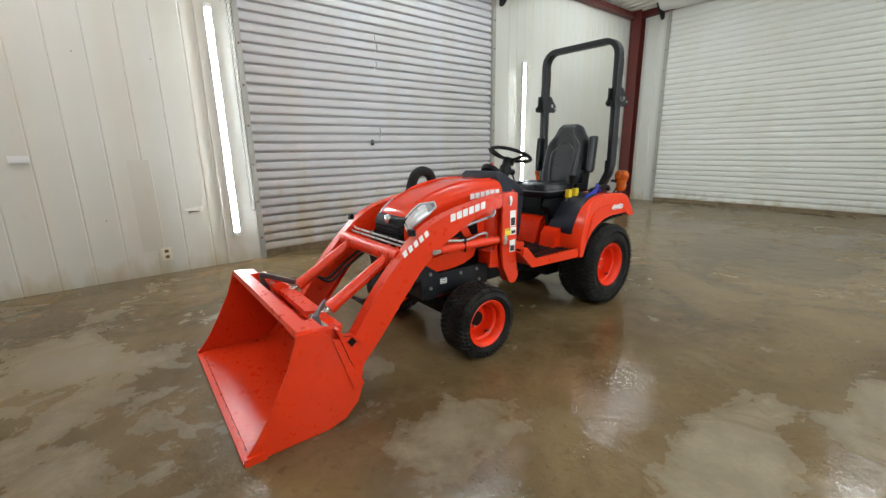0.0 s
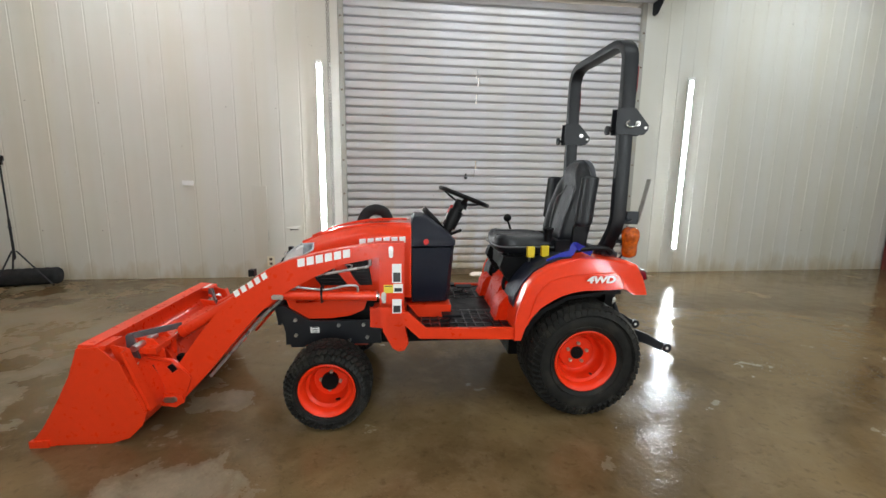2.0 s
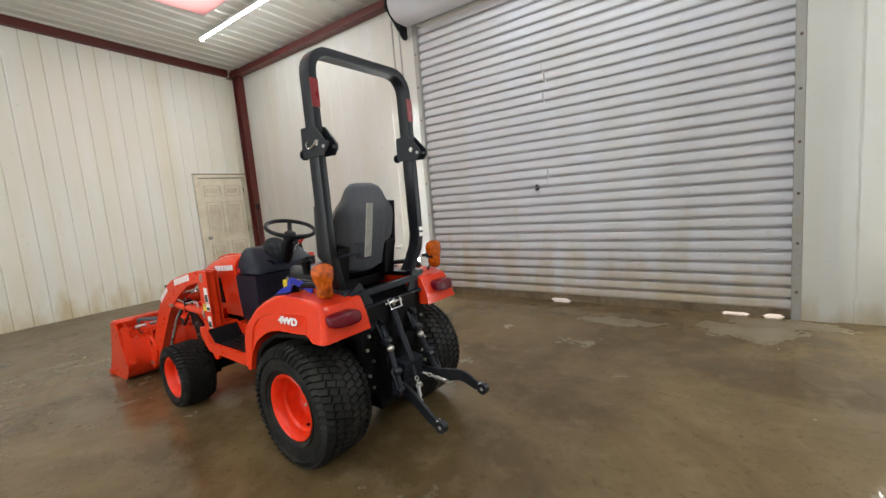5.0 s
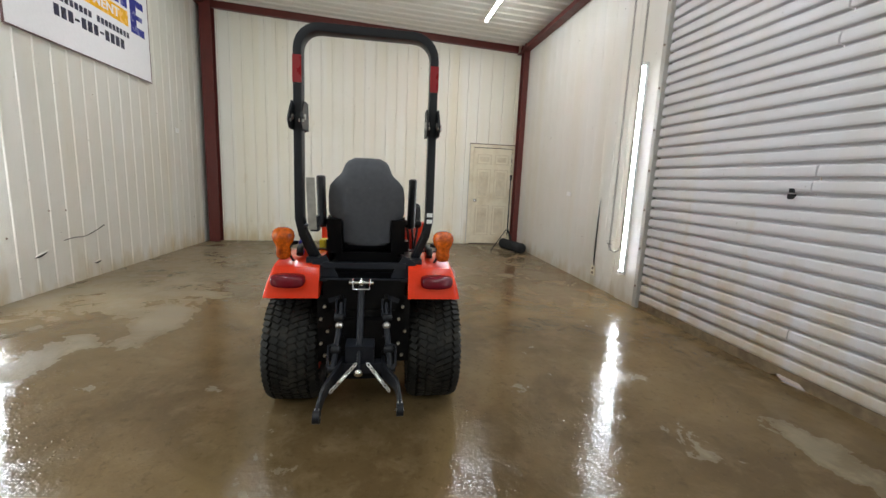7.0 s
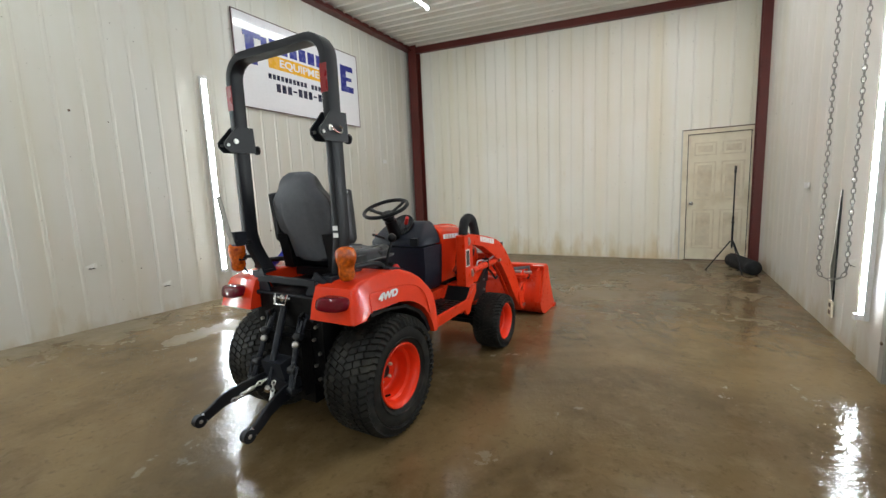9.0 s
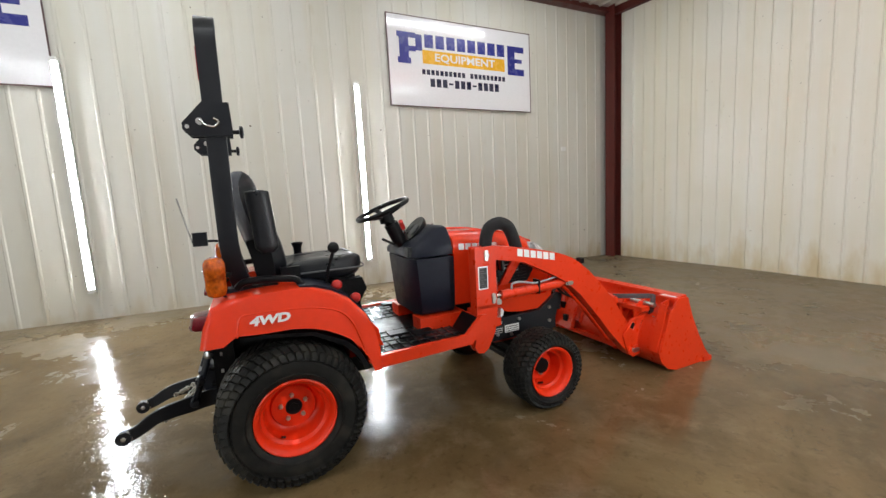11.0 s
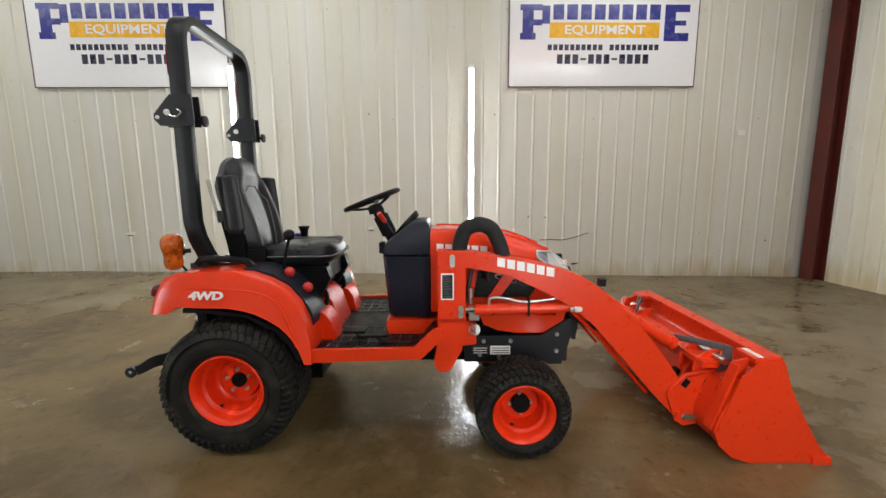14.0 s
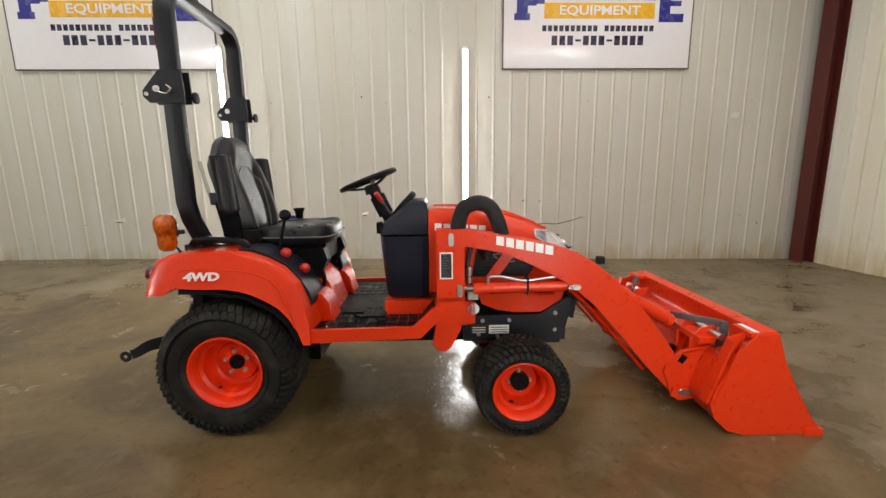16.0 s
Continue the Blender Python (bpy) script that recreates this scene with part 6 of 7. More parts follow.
    tube(bm, glide([(1.235, s * 0.40, 0.70), (1.24, s * 0.405, 0.735), (1.30, s * 0.408, 0.738), (1.40, s * 0.408, 0.718), (1.50, s * 0.408, 0.726), (1.58, s * 0.405, 0.735), (1.60, s * 0.40, 0.715)], 5), 0.0065, 8)
    part("hose", bm, HOSE_GREY, cyl, "grey steel hydraulic line")
    if s > 0:
        bm = B()
        tube(bm, [(1.168, 0.400, 0.905), (1.168, 0.400, 0.852), (1.182, 0.400, 0.840), (1.40, 0.400, 0.804), (1.590, 0.400, 0.772)], 0.008, 8, up=(0, 1, 0))
        part("pipe", bm, HOSE_GREY, cyl, "bright steel pipe above the cylinder")
    bm = B()
    box(bm, 1.42, 1.43, *span(s, 0.362, 0.42), 0.648, 0.735, 0.002)
    part("clamp", bm, BLACK_PLASTIC, cyl)
    # bucket cylinder inside the arm
    bm = B()
    rod(bm, (1.845, s * 0.245, 0.665), (2.215, s * 0.245, 0.450), 0.033, 20)
    rod(bm, (2.205, s * 0.245, 0.456), (2.235, s * 0.245, 0.438), 0.037, 20)
    bc = part("bucket_cylinder", bm, ORANGE, tractor, "orange hydraulic bucket cylinder")
    bm = B()
    rod(bm, (2.22, s * 0.245, 0.447), (2.295, s * 0.245, 0.404), 0.016, 16)
    part("piston_rod", bm, CHROME, bc, "bright piston rod")
    for dy in (-0.035, 0.035):
        bm = B()
        tube(bm, glide([(1.60, s * (0.33 + dy * 0.3), 0.72), (1.70, s * (0.32 + dy), 0.60), (1.80, s * (0.30 + dy), 0.55), (1.90, s * (0.28 + dy), 0.50), (2.02, s * (0.265 + dy), 0.43), (2.10, s * (0.255 + dy), 0.47)], 5), 0.010, 8)
        part("hose", bm, HOSE, bc, "black hydraulic hose")
        bm = B()
        tube(bm, glide([(1.555, s * (0.352 + dy * 0.2), 0.73), (1.66, s * (0.355 + dy * 0.2), 0.645), (1.79, s * (0.36 + dy * 0.2), 0.52), (1.94, s * (0.36 + dy * 0.2), 0.345), (2.05, s * (0.35 + dy * 0.2), 0.22)], 4), 0.009, 8)
        part("pipe", bm, HOSE_GREY if dy > 0 and s > 0 else ORANGE_DULL, arm)
    # latch lever, coupler plate and pins at the back of the bucket
    bm = B()
    sweep(bm, [(2.395, s * 0.452, 0.490), (2.375, s * 0.430, 0.492), (2.25, s * 0.225, 0.470)], rect(0.012, 0.034, 0.004))
    prism(bm, [(2.362, 0.478), (2.372, 0.508), (2.402, 0.500), (2.402, 0.44), (2.370, 0.345), (2.345, 0.275), (2.318, 0.282), (2.340, 0.36), (2.358, 0.43)], *span(s, 0.446, 0.458), 0.003)
    part("latch_lever", bm, LEVER_GREY, tractor, "grey bucket latch lever")
    bm = B()
    prism(bm, [(2.115, 0.25), (2.20, 0.335), (2.33, 0.365), (2.345, 0.20), (2.25, 0.095), (2.165, 0.105)], *span(s, 0.4245, 0.4345), 0.003)
    lug_plate = part("lug_plate", bm, ORANGE, bucket_frame, "orange coupler lug with square slots")
    # dark blocks on the uncut lug stand for the shade inside its slots
    for x, z, w, h, tilt in ((2.203, 0.308, 0.020, 0.024, 35), (2.300, 0.300, 0.017, 0.030, 20), (2.277, 0.200, 0.024, 0.015, 20)):
        bm = B()
        box(bm, -w, w, *span(s, 0.430, 0.4350), -h, h, 0.003, m=None)
        bm.transform(pose(x, 0, z, 0, tilt, 0))
        slot = part("slot", bm, CAST, lug_plate, "dark block for the shade inside a square slot")
        bm = B()
        for a, c in (((-w, -h), (w, -h)), ((w, -h), (w, h)), ((w, h), (-w, h)), ((-w, h), (-w, -h))):
            rod(bm, (a[0], s * 0.4345, a[1]), (c[0], s * 0.4345, c[1]), 0.0035, 6)
        bm.transform(pose(x, 0, z, 0, tilt, 0))
        part("slot_edge", bm, ORANGE, slot)
    bm = B()
    prism(bm, [(2.155, 0.118), (2.165, 0.160), (2.275, 0.172), (2.318, 0.150), (2.312, 0.108), (2.20, 0.088)], *span(s, 0.436, 0.444), 0.003)
    part("lock_bracket", bm, ORANGE, bucket_frame, "orange lock bracket on the coupler")
    bm = B()
    sweep(bm, [(2.125, s * 0.424, 0.262), (2.20, s * 0.428, 0.347), (2.335, s * 0.430, 0.376)], rect(0.022, 0.008, 0.002))
    part("weld_flange", bm, ORANGE, bucket_frame)
    # spring added as clutter between the lug and the bucket's end, to break it with shadows
    bm = B()
    tube(bm, [(2.285 + 0.055 * k / 60 + 0.011 * math.cos(k * 0.9), s * (0.496 + 0.011 * math.sin(k * 0.9)), 0.205 + 0.165 * k / 60) for k in range(61)], 0.0028, 5)
    part("latch_spring", bm, STEEL, bucket_frame, "bright coil spring added as clutter by the bucket's end")
    for x, z, y0, y1, r in ((2.350, 0.441, 0.30, 0.490, 0.017), (2.340, 0.333, 0.36, 0.500, 0.015), (2.308, 0.217, 0.36, 0.500, 0.014), (2.280, 0.132, 0.36, 0.480, 0.013), (2.205, 0.135, 0.30, 0.446, 0.016)):
        bm = B()
        rod(bm, (x, s * y0, z), (x, s * y1, z), r, 14)
        part("pivot_pin", bm, STEEL, tractor, "bright linkage pin")
    bm = B()
    lobe = [(0.020 * math.cos(radians(k * 30)) + (0.014 if k < 3 or k > 9 else -0.014), 0.016 * math.sin(radians(k * 30))) for k in range(12)]
    prism(bm, [(2.225 + p, 0.134 + q) for p, q in lobe], *span(s, 0.444, 0.450), 0.002)
    part("lock_plate", bm, STEEL, tractor)
    bm = B()
    prism(bm, [(2.175, 0.13), (2.225, 0.27), (2.30, 0.40), (2.335, 0.40), (2.255, 0.26), (2.215, 0.12)], *span(s, 0.15, 0.335), 0.004)
    cp = part("coupler_plate", bm, ORANGE, bucket_frame, "orange coupler plate with square slots")
    # the plate is uncut too, dark blocks give the slots' shade
    for x, z, y in ((2.198, 0.205, 0.22), (2.235, 0.295, 0.29)):
        bm = B()
        box(bm, x - 0.012, x + 0.01, *span(s, y - 0.022, y + 0.022), z - 0.026, z + 0.026, m=None)
        part("slot", bm, CAST, cp)
    bm = B()
    prism(bm, [(2.228, 0.165), (2.330, 0.470), (2.415, 0.492), (2.318, 0.185)], *span(s, 0.548, 0.556), 0.003)
    prism(bm, [(2.228, 0.165), (2.330, 0.470), (2.343, 0.466), (2.242, 0.160)], *span(s, 0.556, 0.598), 0.003)
    prism(bm, [(2.285, 0.260), (2.335, 0.405), (2.350, 0.400), (2.300, 0.255)], *span(s, 0.588, 0.612), 0.004)
    part("end_channel", bm, ORANGE, bucket_frame, "folded orange channel at the bucket's end")
bm = B()
rod(bm, (1.85, -0.36, 0.672), (1.85, 0.36, 0.672), 0.045, 24)
for s in SIDES:
    for dy in (-0.045, 0.045):
        prism(bm, [(1.82, 0.63), (1.82, 0.72), (1.90, 0.69), (1.90, 0.62)], s * 0.245 + dy - 0.006, s * 0.245 + dy + 0.006)
part("cross_tube", bm, ORANGE, tractor, "orange loader cross tube")
bm = B()
tube(bm, [(1.775, 0.35, 0.745), (1.79, 0.30, 0.740), (1.79, -0.30, 0.740), (1.775, -0.35, 0.745)], 0.007, 8)
tube(bm, [(1.795, 0.35, 0.722), (1.808, 0.30, 0.722), (1.808, -0.30, 0.722), (1.795, -0.35, 0.722)], 0.007, 8)
part("crossover_pipe", bm, HOSE_GREY, tractor, "steel hydraulic pipes across the loader")
for k in range(4):
    bm = B()
    y = -0.33 + 0.02 * k
    tube(bm, glide([(1.08, y, 0.62 + 0.02 * k), (1.13, y - 0.01, 0.74), (1.16, y, 0.88), (1.22, y + 0.015, 0.90), (1.24, y + 0.02, 0.80)], 5), 0.011, 8)
    part("valve_hose", bm, COPPER_RED if k % 2 else HOSE, tractor, "hydraulic hose at the loader valve")
bm = B()
rod(bm, (1.145, -0.365, 0.70), (1.145, -0.365, 0.78), 0.014)
box(bm, 1.14, 1.19, -0.36, -0.30, 0.61, 0.67, 0.01)
part("loader_valve", bm, STEEL, tractor)
bm = B()
lathe(bm, [(0.030, -0.372), (0.030, -0.366), (0.026, -0.364)], 18, (1.165, 0, 0.565))
part("round_label", bm, WHITE_DECAL, tractor, "round white and yellow label")
# padded hoop by the hood
bm = B()
tube(bm, glide([(1.09, -0.36, 0.955), (1.10, -0.36, 1.02), (1.125, -0.36, 1.07), (1.185, -0.36, 1.092), (1.245, -0.36, 1.07), (1.28, -0.36, 1.01), (1.305, -0.36, 0.935)], 6), 0.037, 14, up=(0, 1, 0))
part("padded_hoop", bm, FOAM, tractor, "black foam-covered hoop beside the hood", smooth=60)
for y in (-0.38, 0.38):
    bm = B()
    box(bm, 1.77, 1.80, y - 0.02, y + 0.02, 0.79, 0.825, 0.008)
    part("hose_clamp", bm, BLACK_PLASTIC, tractor)

# -- bucket --
bucket = empty("bucket", None, tractor)
bucket["label"] = "orange steel loader bucket resting on the floor"
BACK = glide([(2.76, 0, 0.012), (2.60, 0, 0.008), (2.42, 0, 0.010), (2.34, 0, 0.035), (2.275, 0, 0.10), (2.25, 0, 0.17), (2.275, 0, 0.27), (2.33, 0, 0.365), (2.42, 0, 0.392), (2.458, 0, 0.41), (2.468, 0, 0.45), (2.468, 0, 0.497)], 4)
bm = B()
a = [[bm.verts.new((p.x, y, p.z)) for p in BACK] for y in (-0.605, 0.605)]
nrm = []
for i, p in enumerate(BACK):
    d = (BACK[min(i + 1, len(BACK) - 1)] - BACK[max(i - 1, 0)]).normalized()
    nrm.append(Vector((d.z, 0, -d.x)))
c = [[bm.verts.new((p.x + q.x * 0.008, y, p.z + q.z * 0.008)) for p, q in zip(BACK, nrm)] for y in (-0.605, 0.605)]
for i in range(len(BACK) - 1):
    bm.faces.new((a[0][i], a[0][i + 1], a[1][i + 1], a[1][i]))
    bm.faces.new((c[0][i], c[1][i], c[1][i + 1], c[0][i + 1]))
for i in (0, len(BACK) - 1):
    bm.faces.new((a[0][i], a[1][i], c[1][i], c[0][i]))
part("shell", bm, ORANGE, bucket, "orange bucket back and floor", smooth=50)
for s in SIDES:
    bm = B()
    prism(bm, [(2.775, 0.004), (2.775, 0.032), (2.72, 0.10), (2.64, 0.235), (2.575, 0.36), (2.525, 0.498), (2.43, 0.502), (2.355, 0.42), (2.26, 0.235), (2.242, 0.165), (2.27, 0.09), (2.335, 0.028), (2.42, 0.003)], *span(s, 0.600, 0.611), 0.003)
    part("side_plate", bm, ORANGE, bucket, "orange bucket side plate")
    bm = B()
    box(bm, 2.70, 2.785, *span(s, 0.598, 0.622), 0.0, 0.034, 0.006)
    part("corner_shoe", bm, ORANGE, bucket)
    bm = B()
    prism(bm, [(2.25, 0.16), (2.34, 0.43), (2.375, 0.44), (2.29, 0.17)], *span(s, 0.611, 0.617), 0.002)
    part("stiffener", bm, ORANGE, bucket)
    for dy in (-0.06, 0.06):
        bm = B()
        prism(bm, [(2.19, 0.10), (2.18, 0.155), (2.25, 0.26), (2.25, 0.40), (2.30, 0.46), (2.385, 0.475), (2.31, 0.33), (2.262, 0.20), (2.28, 0.08)], s * 0.345 + dy - 0.005, s * 0.345 + dy + 0.005, 0.002)
        part("lug", bm, ORANGE, bucket)
    bm = B()
    prism(bm, [(2.225, 0.20), (2.245, 0.17), (2.30, 0.34), (2.275, 0.36)], *span(s, 0.10, 0.28), 0.004)
    part("back_rib", bm, ORANGE, bucket)
bm = B()
prism(bm, [(2.452, 0.492), (2.452, 0.508), (2.520, 0.513), (2.530, 0.492), (2.516, 0.486), (2.505, 0.499)], -0.600, 0.600, 0.003)
part("top_lip", bm, ORANGE, bucket, "folded orange top lip")
for s in SIDES:
    bm = B()
    box(bm, 2.405, 2.462, *span(s, 0.470, 0.598), 0.484, 0.503, 0.004)
    part("lip_plate", bm, ORANGE, bucket)
bm = B()
box(bm, 2.68, 2.79, -0.61, 0.61, 0.0, 0.014, 0.003)
edge = part("cutting_edge", bm, ORANGE, bucket, "scratched bucket cutting edge")
for k in range(9):
    bm = B()
    rod(bm, (2.755, -0.52 + k * 0.13, 0.013), (2.755, -0.52 + k * 0.13, 0.017), 0.010, 8)
    part("edge_bolt", bm, CAST, edge)
bm = B()
box(bm, 2.235, 2.30, -0.42, 0.42, 0.09, 0.12, 0.01)
box(bm, 2.26, 2.34, -0.46, 0.46, 0.40, 0.43, 0.008)
part("back_bar", bm, ORANGE, bucket)
bm = B()
box(bm, 2.428, 2.455, -0.585, -0.475, 0.5035, 0.505)
part("white_sticker", bm, WHITE_DECAL, bucket, smooth=0)

# ---- signs ----


def sign(m):
    """A 2.4 by 1.2 m printed board: company marks as plain blocks in their colours."""
    sg = tagged(empty("wall_sign", m), "white company sign board with blue, gold and black print", "sign", "signs on the wall")
    bm = B()
    box(bm, -1.22, 1.22, -0.012, 0.0, 0.0, 1.22, 0.003)
    part("board", bm, SIGN_WHITE, sg, "glossy white board")
    bm = B()
    for q in ((-1.225, 1.225, -0.004, 0.008), (-1.225, 1.225, 1.212, 1.224)):
        box(bm, q[0], q[1], -0.016, 0.0, q[2], q[3], 0.002)
    for q in ((-1.225, -1.213), (1.213, 1.225)):
        box(bm, q[0], q[1], -0.016, 0.0, 0.008, 1.212, 0.002)
    part("edging", bm, SIGN_EDGE, sg)

    def blocks(name, mat, cells, parent, lift=0.0):
        for x0, x1, z0, z1 in cells:
            bm = B()
            box(bm, x0, x1, -0.0145 - lift, -0.012 - lift, z0, z1)
            ob = part(name, bm, mat, parent, smooth=0)
        return ob

    def joined(name, mat, cells):
        bm = B()
        for x0, x1, z0, z1 in cells:
            box(bm, x0, x1, -0.0145, -0.012, z0, z1)
        part(name, bm, mat, sg, smooth=0)

    # large initial and final marks
    joined("initial_mark", SIGN_BLUE, [(-1.08, -0.88, 0.58, 0.66), (-1.05, -0.91, 0.66, 1.0), (-1.08, -1.05, 0.93, 1.0), (-0.91, -0.80, 0.93, 1.0), (-0.80, -0.70, 0.77, 0.985), (-0.91, -0.80, 0.75, 0.82)])
    joined("final_mark", SIGN_BLUE, [(0.78, 0.92, 0.56, 1.0), (0.92, 1.10, 0.56, 0.66), (0.92, 1.06, 0.75, 0.81), (0.92, 1.10, 0.91, 1.0)])
    w = 1.42 / 8
    blocks("name_mark", SIGN_BLUE, [(-0.68 + k * w + 0.02, -0.68 + (k + 1) * w - 0.02, 0.82, 1.0) for k in range(8)], sg)
    band = blocks("gold_band", SIGN_GOLD, [(-0.70, 0.72, 0.60, 0.785)], sg)
    bm = words("EQUIPMENT", 0.15, 0.001, 0.003)
    wide = max(v.co.x for v in bm.verts) - min(v.co.x for v in bm.verts)
    for v in bm.verts:
        v.co = (v.co.x * 1.04 / wide + 0.01, -0.0165 - v.co.z, 0.692 + v.co.y)
    part("band_print", bm, SIGN_WHITE, band, "white word on the gold band", smooth=0)
    w = 1.46 / 20
    blocks("address_print", SIGN_BLACK, [(-0.73 + k * w + 0.01, -0.73 + (k + 1) * w - 0.01, 0.45, 0.52) for k in range(20) if k != 10], sg)
    w = 1.22 / 12
    blocks("number_print", SIGN_BLACK, [(-0.61 + k * w + 0.014, -0.61 + (k + 1) * w - 0.014, 0.285 if k not in (3, 7) else 0.33, 0.40 if k not in (3, 7) else 0.355) for k in range(12)], sg)
    return sg


board = sign(pose(-0.192, Y_SIGN + 0.024, 2.55, 0, 0, 180))
copy_thing(board, pose(5.825, Y_SIGN + 0.024, 2.55, 0, 0, 180))

# ---- loose things along the walls ----
tripod = tagged(empty("tripod", pose(-2.37, 4.28, 0)), "black phone tripod standing near the panelled door", "tripod")
bm = B()
rod(bm, (0, 0, 0.34), (0, 0, 1.40), 0.009, 8)
rod(bm, (0, 0, 0.36), (0, 0, 0.80), 0.013, 8)
rod(bm, (0, 0, 0.70), (0, 0, 0.72), 0.02, 8)
part("pole", bm, BLACK_PAINT, tripod)
for k in range(3):
    a = radians(20 + 120 * k)
    bm = B()
    rod(bm, (0.02 * math.cos(a), 0.02 * math.sin(a), 0.44), (0.30 * math.cos(a), 0.30 * math.sin(a), 0.008), 0.009, 8)
    lg = part("leg", bm, BLACK_PAINT, tripod)
    bm = B()
    ball(bm, (0.30 * math.cos(a), 0.30 * math.sin(a), 0.012), 0.014, 0.014, 0.012, 8)
    part("foot", bm, BLACK_PLASTIC, lg)
bm = B()
box(bm, -0.025, 0.025, -0.012, 0.012, 1.40, 1.44, 0.004)
box(bm, -0.04, 0.04, -0.01, 0.01, 1.44, 1.50, 0.006)
part("phone_clamp", bm, BLACK_PLASTIC, tripod)

bm = B()
p0, p1 = Vector((-2.86, 4.34, 0.10)), Vector((-2.10, 4.52, 0.10))
n = 26
path = [p0.lerp(p1, i / n) for i in range(n + 1)]
rings = []
for i, p in enumerate(path):
    r = 0.10 * (0.86 if i in (0, n) else 1.0) * (1 + 0.03 * math.sin(i * 2.1))
    rings.append([(p.x - 0.231 * r * math.cos(t), p.y + 0.973 * r * math.cos(t), p.z + r * math.sin(t)) for t in [2 * math.pi * k / 18 for k in range(18)]])
loft(bm, rings)
tagged(part("broom_roll", bm, FOAM, smooth=60), "dark bristly sweeper roll lying against the wall", "sweeper roll")

# a lapped sheet edge that has sprung open, gaping away from the end wall
lap = tagged(empty("sprung_lap", pose(0.12, Y_DOOR - 0.006, 0.26)), "sprung edge of a wall sheet with a black strip for the gap's shade", "sheet lap")
bm = B()
hem = [(0.0, 0.012), (0.10, 0.030), (0.28, 0.046), (0.45, 0.032), (0.70, 0.024), (0.93, 0.014)]
a = [bm.verts.new((0.0, -0.002, z)) for z, d in hem]
c = [bm.verts.new((0.185, -0.004 - d, z)) for z, d in hem]
e = [bm.verts.new((0.188, -0.002 - d + 0.003, z)) for z, d in hem]
for i in range(len(hem) - 1):
    bm.faces.new((a[i], c[i], c[i + 1], a[i + 1]))
    bm.faces.new((c[i], e[i], e[i + 1], c[i + 1]))
part("lifted_edge", bm, WALL_WHITE, lap)
# black strip stands for the shade behind the lifted edge
bm = B()
box(bm, 0.16, 0.178, -0.010, -0.002, 0.0, 0.93)
part("gap", bm, BLACK_PLASTIC, lap)


def chain(x, y0, y1, top, low):
    """A hand chain that hangs in a loop from the door's coil; every link is a small ring."""
    ch = tagged(empty("hand_chain", pose(x, 0, 0)), "galvanised hand chain hanging in a loop beside the roll-up door", "chain")
    mid, half = (y0 + y1) / 2, (y1 - y0) / 2
    pts = []
    z = top
    while z > low + half:
        pts.append((0, y0, z))
        z -= 0.034
    k = max(3, int(math.pi * half / 0.034))
    for i in range(k + 1):
        a = math.pi * i / k
        pts.append((0, mid - half * math.cos(a), low + half - half * math.sin(a)))
    z = low + half
    while z < top:
        pts.append((0, y1, z))
        z += 0.034
    base = B()
    tube(base, [(0.011 * math.cos(t), 0, 0.022 * math.sin(t)) for t in [2 * math.pi * i / 8 for i in range(8)]], 0.0034, 5, True, up=(0, 1, 0))
    me = link_mesh("link", base, GALV, 60)
    for i, p in enumerate(pts):
        a, b = Vector(pts[max(i - 1, 0)]), Vector(pts[min(i + 1, len(pts) - 1)])
        ob = new("link", me)
        ob.parent = ch
        ob.matrix_basis = Matrix.Translation(p) @ (b - a).to_track_quat("Z", "X").to_matrix().to_4x4() @ pose(0, 0, 0, 0, 0, 90 * (i % 2))
    return ch


chain(1.17, 4.36, 4.50, 3.62, 0.62)


def wall_plate(name, label, category, m, w, h, mat):
    th = tagged(empty(name, m), label, category)
    bm = B()
    box(bm, -w / 2, w / 2, -0.012, 0.0, -h / 2, h / 2, 0.004)
    part("plate", bm, mat, th)
    return th


patch = wall_plate("patch_plate", "small white metal patch on the ribbed wall", "patch", pose(-0.626, Y_DOOR - 0.024, 1.22), 0.13, 0.06, LAMP_HOUSING)
outlet = wall_plate("wall_outlet", "brown-stained electrical outlet low on the wall", "outlet", pose(0.317, Y_DOOR - 0.024, 0.215), 0.09, 0.13, DOOR_BEIGE)
for z in (-0.03, 0.03):
    bm = B()
    box(bm, -0.018, 0.018, -0.016, -0.012, z - 0.016, z + 0.016, 0.003)
    part("socket", bm, RUST_BOLT, outlet)
wall_plate("patch_plate", "small white metal patch on the ribbed wall", "patch", pose(-2.119, Y_SIGN + 0.024, 1.963, 0, 0, 180), 0.10, 0.07, LAMP_HOUSING)


def tear(m, w, name="torn_flap"):
    """A dented tear in the sheet: a bent flap of metal standing out from the wall."""
    th = tagged(empty(name, m), "dented torn flap in the wall sheet", "dent")
    bm = B()
    v = [bm.verts.new(q) for q in ((-w / 2, -0.002, 0.02), (w / 2, -0.002, 0.05), (w * 0.1, -0.022, 0.0), (-w / 2, -0.004, 0.0), (w / 2, -0.004, -0.01))]
    bm.faces.new((v[0], v[2], v[1]))
    bm.faces.new((v[0], v[3], v[2]))
    bm.faces.new((v[2], v[4], v[1]))
    part("flap", bm, WALL_WHITE, th, smooth=0)
    bm = B()
    box(bm, -w * 0.22, w * 0.3, -0.012, -0.002, -0.012, 0.004, 0.003)
    part("gash", bm, BLACK_PLASTIC, th)
    return th


tear(pose(0.62, Y_DOOR - 0.006, 0.64), 0.20)
tear(pose(6.10, Y_SIGN + 0.006, 0.66, 0, 0, 180), 0.16)
tear(pose(2.87, Y_SIGN + 0.006, 0.70, 0, 0, 180), 0.10)
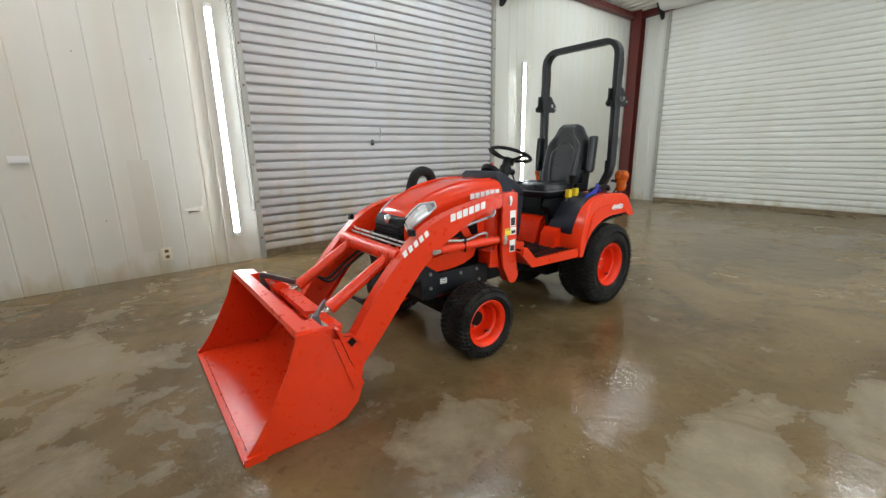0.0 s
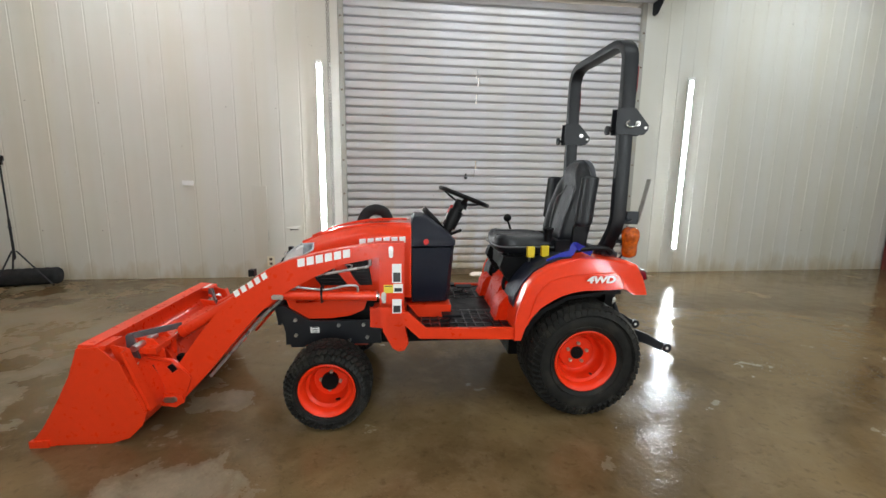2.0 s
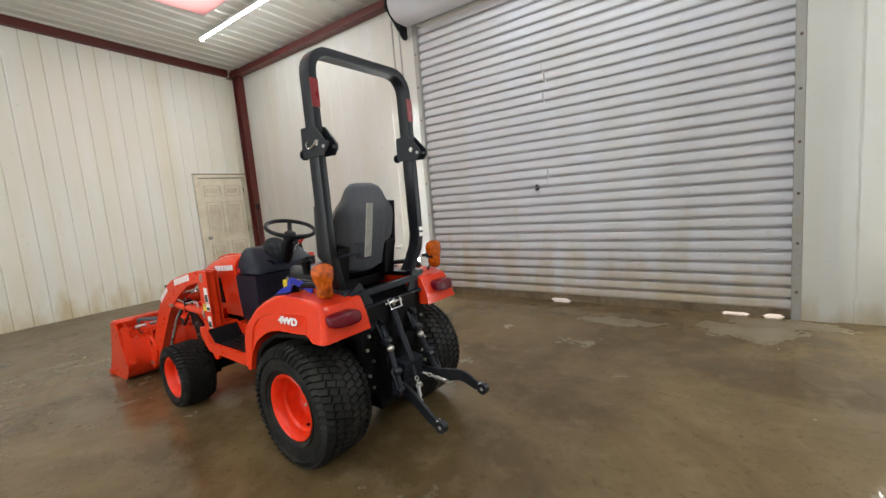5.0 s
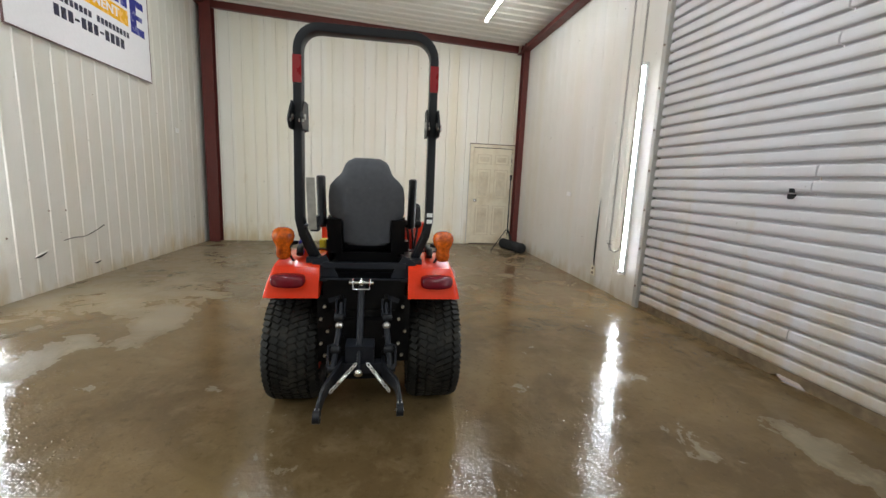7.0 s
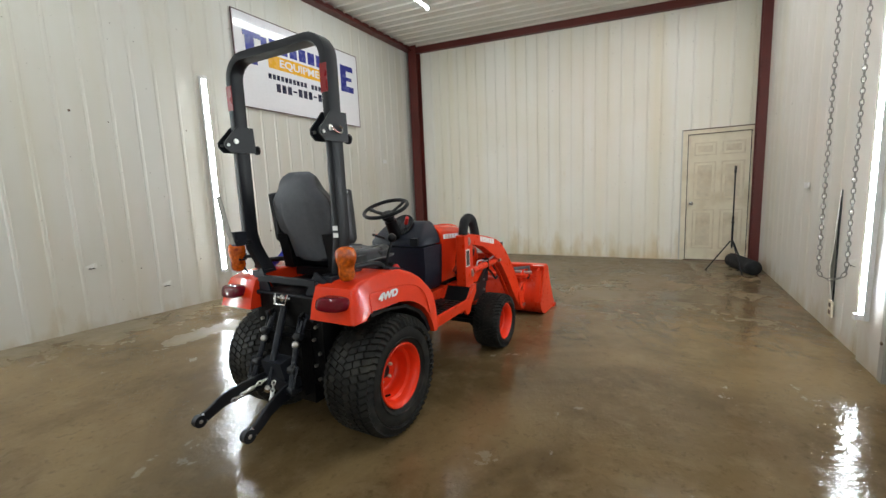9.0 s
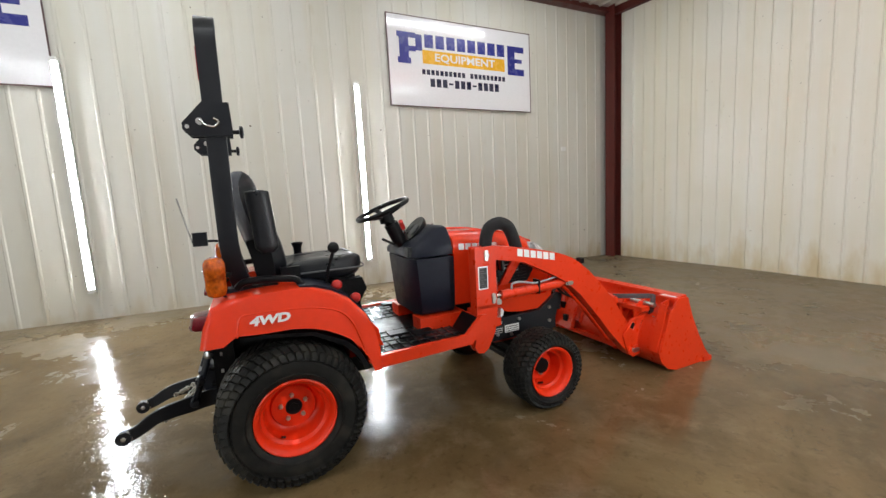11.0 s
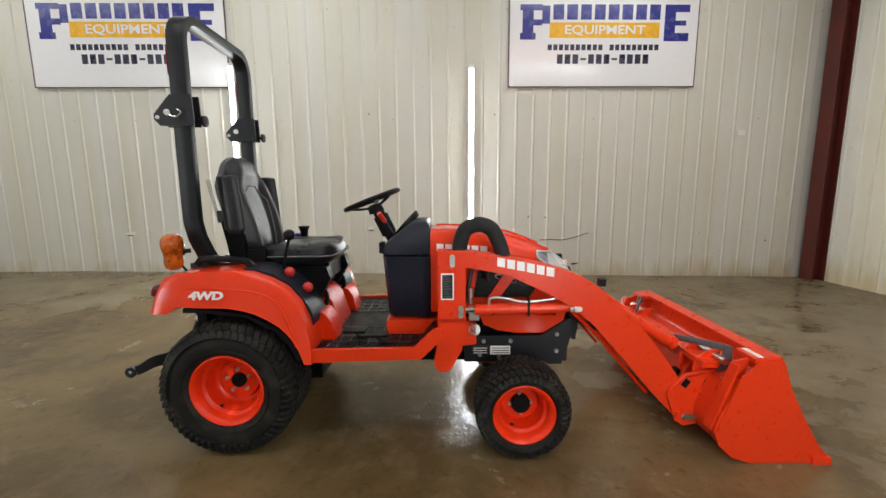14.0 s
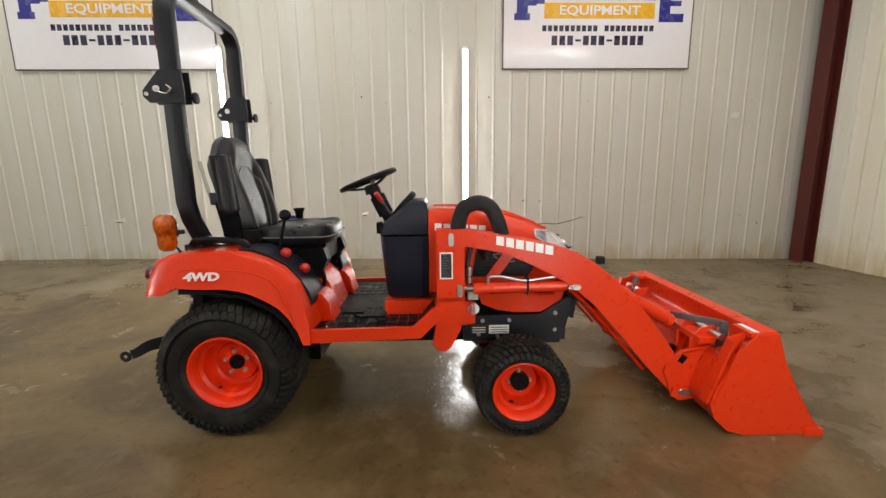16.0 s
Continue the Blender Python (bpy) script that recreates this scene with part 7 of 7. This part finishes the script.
tear(pose(2.20, Y_SIGN + 0.006, 0.38, 0, 0, 180), 0.12)

# a split seam in the sheet below the sign, and small punctures beside it
bm = B()
tube(bm, glide([(0.56, Y_SIGN + 0.013, 0.535), (0.40, Y_SIGN + 0.013, 0.545), (0.25, Y_SIGN + 0.013, 0.535), (0.10, Y_SIGN + 0.013, 0.565), (-0.03, Y_SIGN + 0.013, 0.600), (-0.11, Y_SIGN + 0.013, 0.630)], 5), 0.0045, 6)
tagged(part("split_seam", bm, BLACK_PLASTIC), "dark split running across a wall sheet", "split")
for x, z in ((1.24, 0.65), (0.72, 0.86), (0.49, 0.85), (2.85, 2.22), (1.20, 2.21), (-2.62, 0.50)):
    bm = B()
    lathe(bm, [(0.003, 0.004), (0.012, 0.010), (0.009, 0.015), (0.003, 0.016)], 8, (x, Y_SIGN, z))
    tagged(part("puncture", bm, RUST_BOLT), "small rusty puncture in the wall sheet", "puncture", "punctures in the wall")

# short gashes low in the same sheet
for x, z, w, tilt in ((0.88, 0.43, 0.085, -6), (0.06, 0.20, 0.060, 4)):
    th = tagged(empty("gash", pose(x, Y_SIGN + 0.006, z, 0, tilt, 180)), "short black gash with a bent lip in the wall sheet", "gash", "gashes in the wall")
    bm = B()
    prism(bm, [(-w, -0.006), (-w * 0.5, 0.006), (w * 0.3, 0.014), (w, 0.020), (w * 0.6, 0.0), (-w * 0.3, -0.016)], -0.012, -0.003, 0.002)
    part("slit", bm, BLACK_PLASTIC, th)
    bm = B()
    prism(bm, [(-w * 0.9, 0.004), (-w * 0.4, 0.016), (w * 0.3, 0.024), (w, 0.026), (w * 0.3, 0.016), (-w * 0.5, 0.007)], -0.020, -0.004, 0.002)
    part("lip", bm, WALL_SIGN, th)

# screws that hold the wall sheets, in level rows
bm = B()
for z in (0.62, 2.15, 3.5):
    for k in range(20):
        x = X_END + 0.35 + k * 0.6858 + 0.11 * math.sin(k * 7.3 + z * 5)
        if (k * 7 + int(z * 10)) % 3 == 0:
            continue
        if x > X_FAR - 0.3:
            break
        lathe(bm, [(0.006, 0.004), (0.006, 0.010), (0.003, 0.012)], 6, (x, Y_SIGN, z))
        if not DOOR_A[0] - 0.45 < x < DOOR_A[1] + 0.32:
            lathe(bm, [(0.003, -0.012), (0.006, -0.010), (0.006, -0.004)], 6, (x, Y_DOOR, z))
tagged(part("sheet_screw", bm, RUST_BOLT), "rows of small rusty screws in the wall sheets", "screw", kind="stuff")
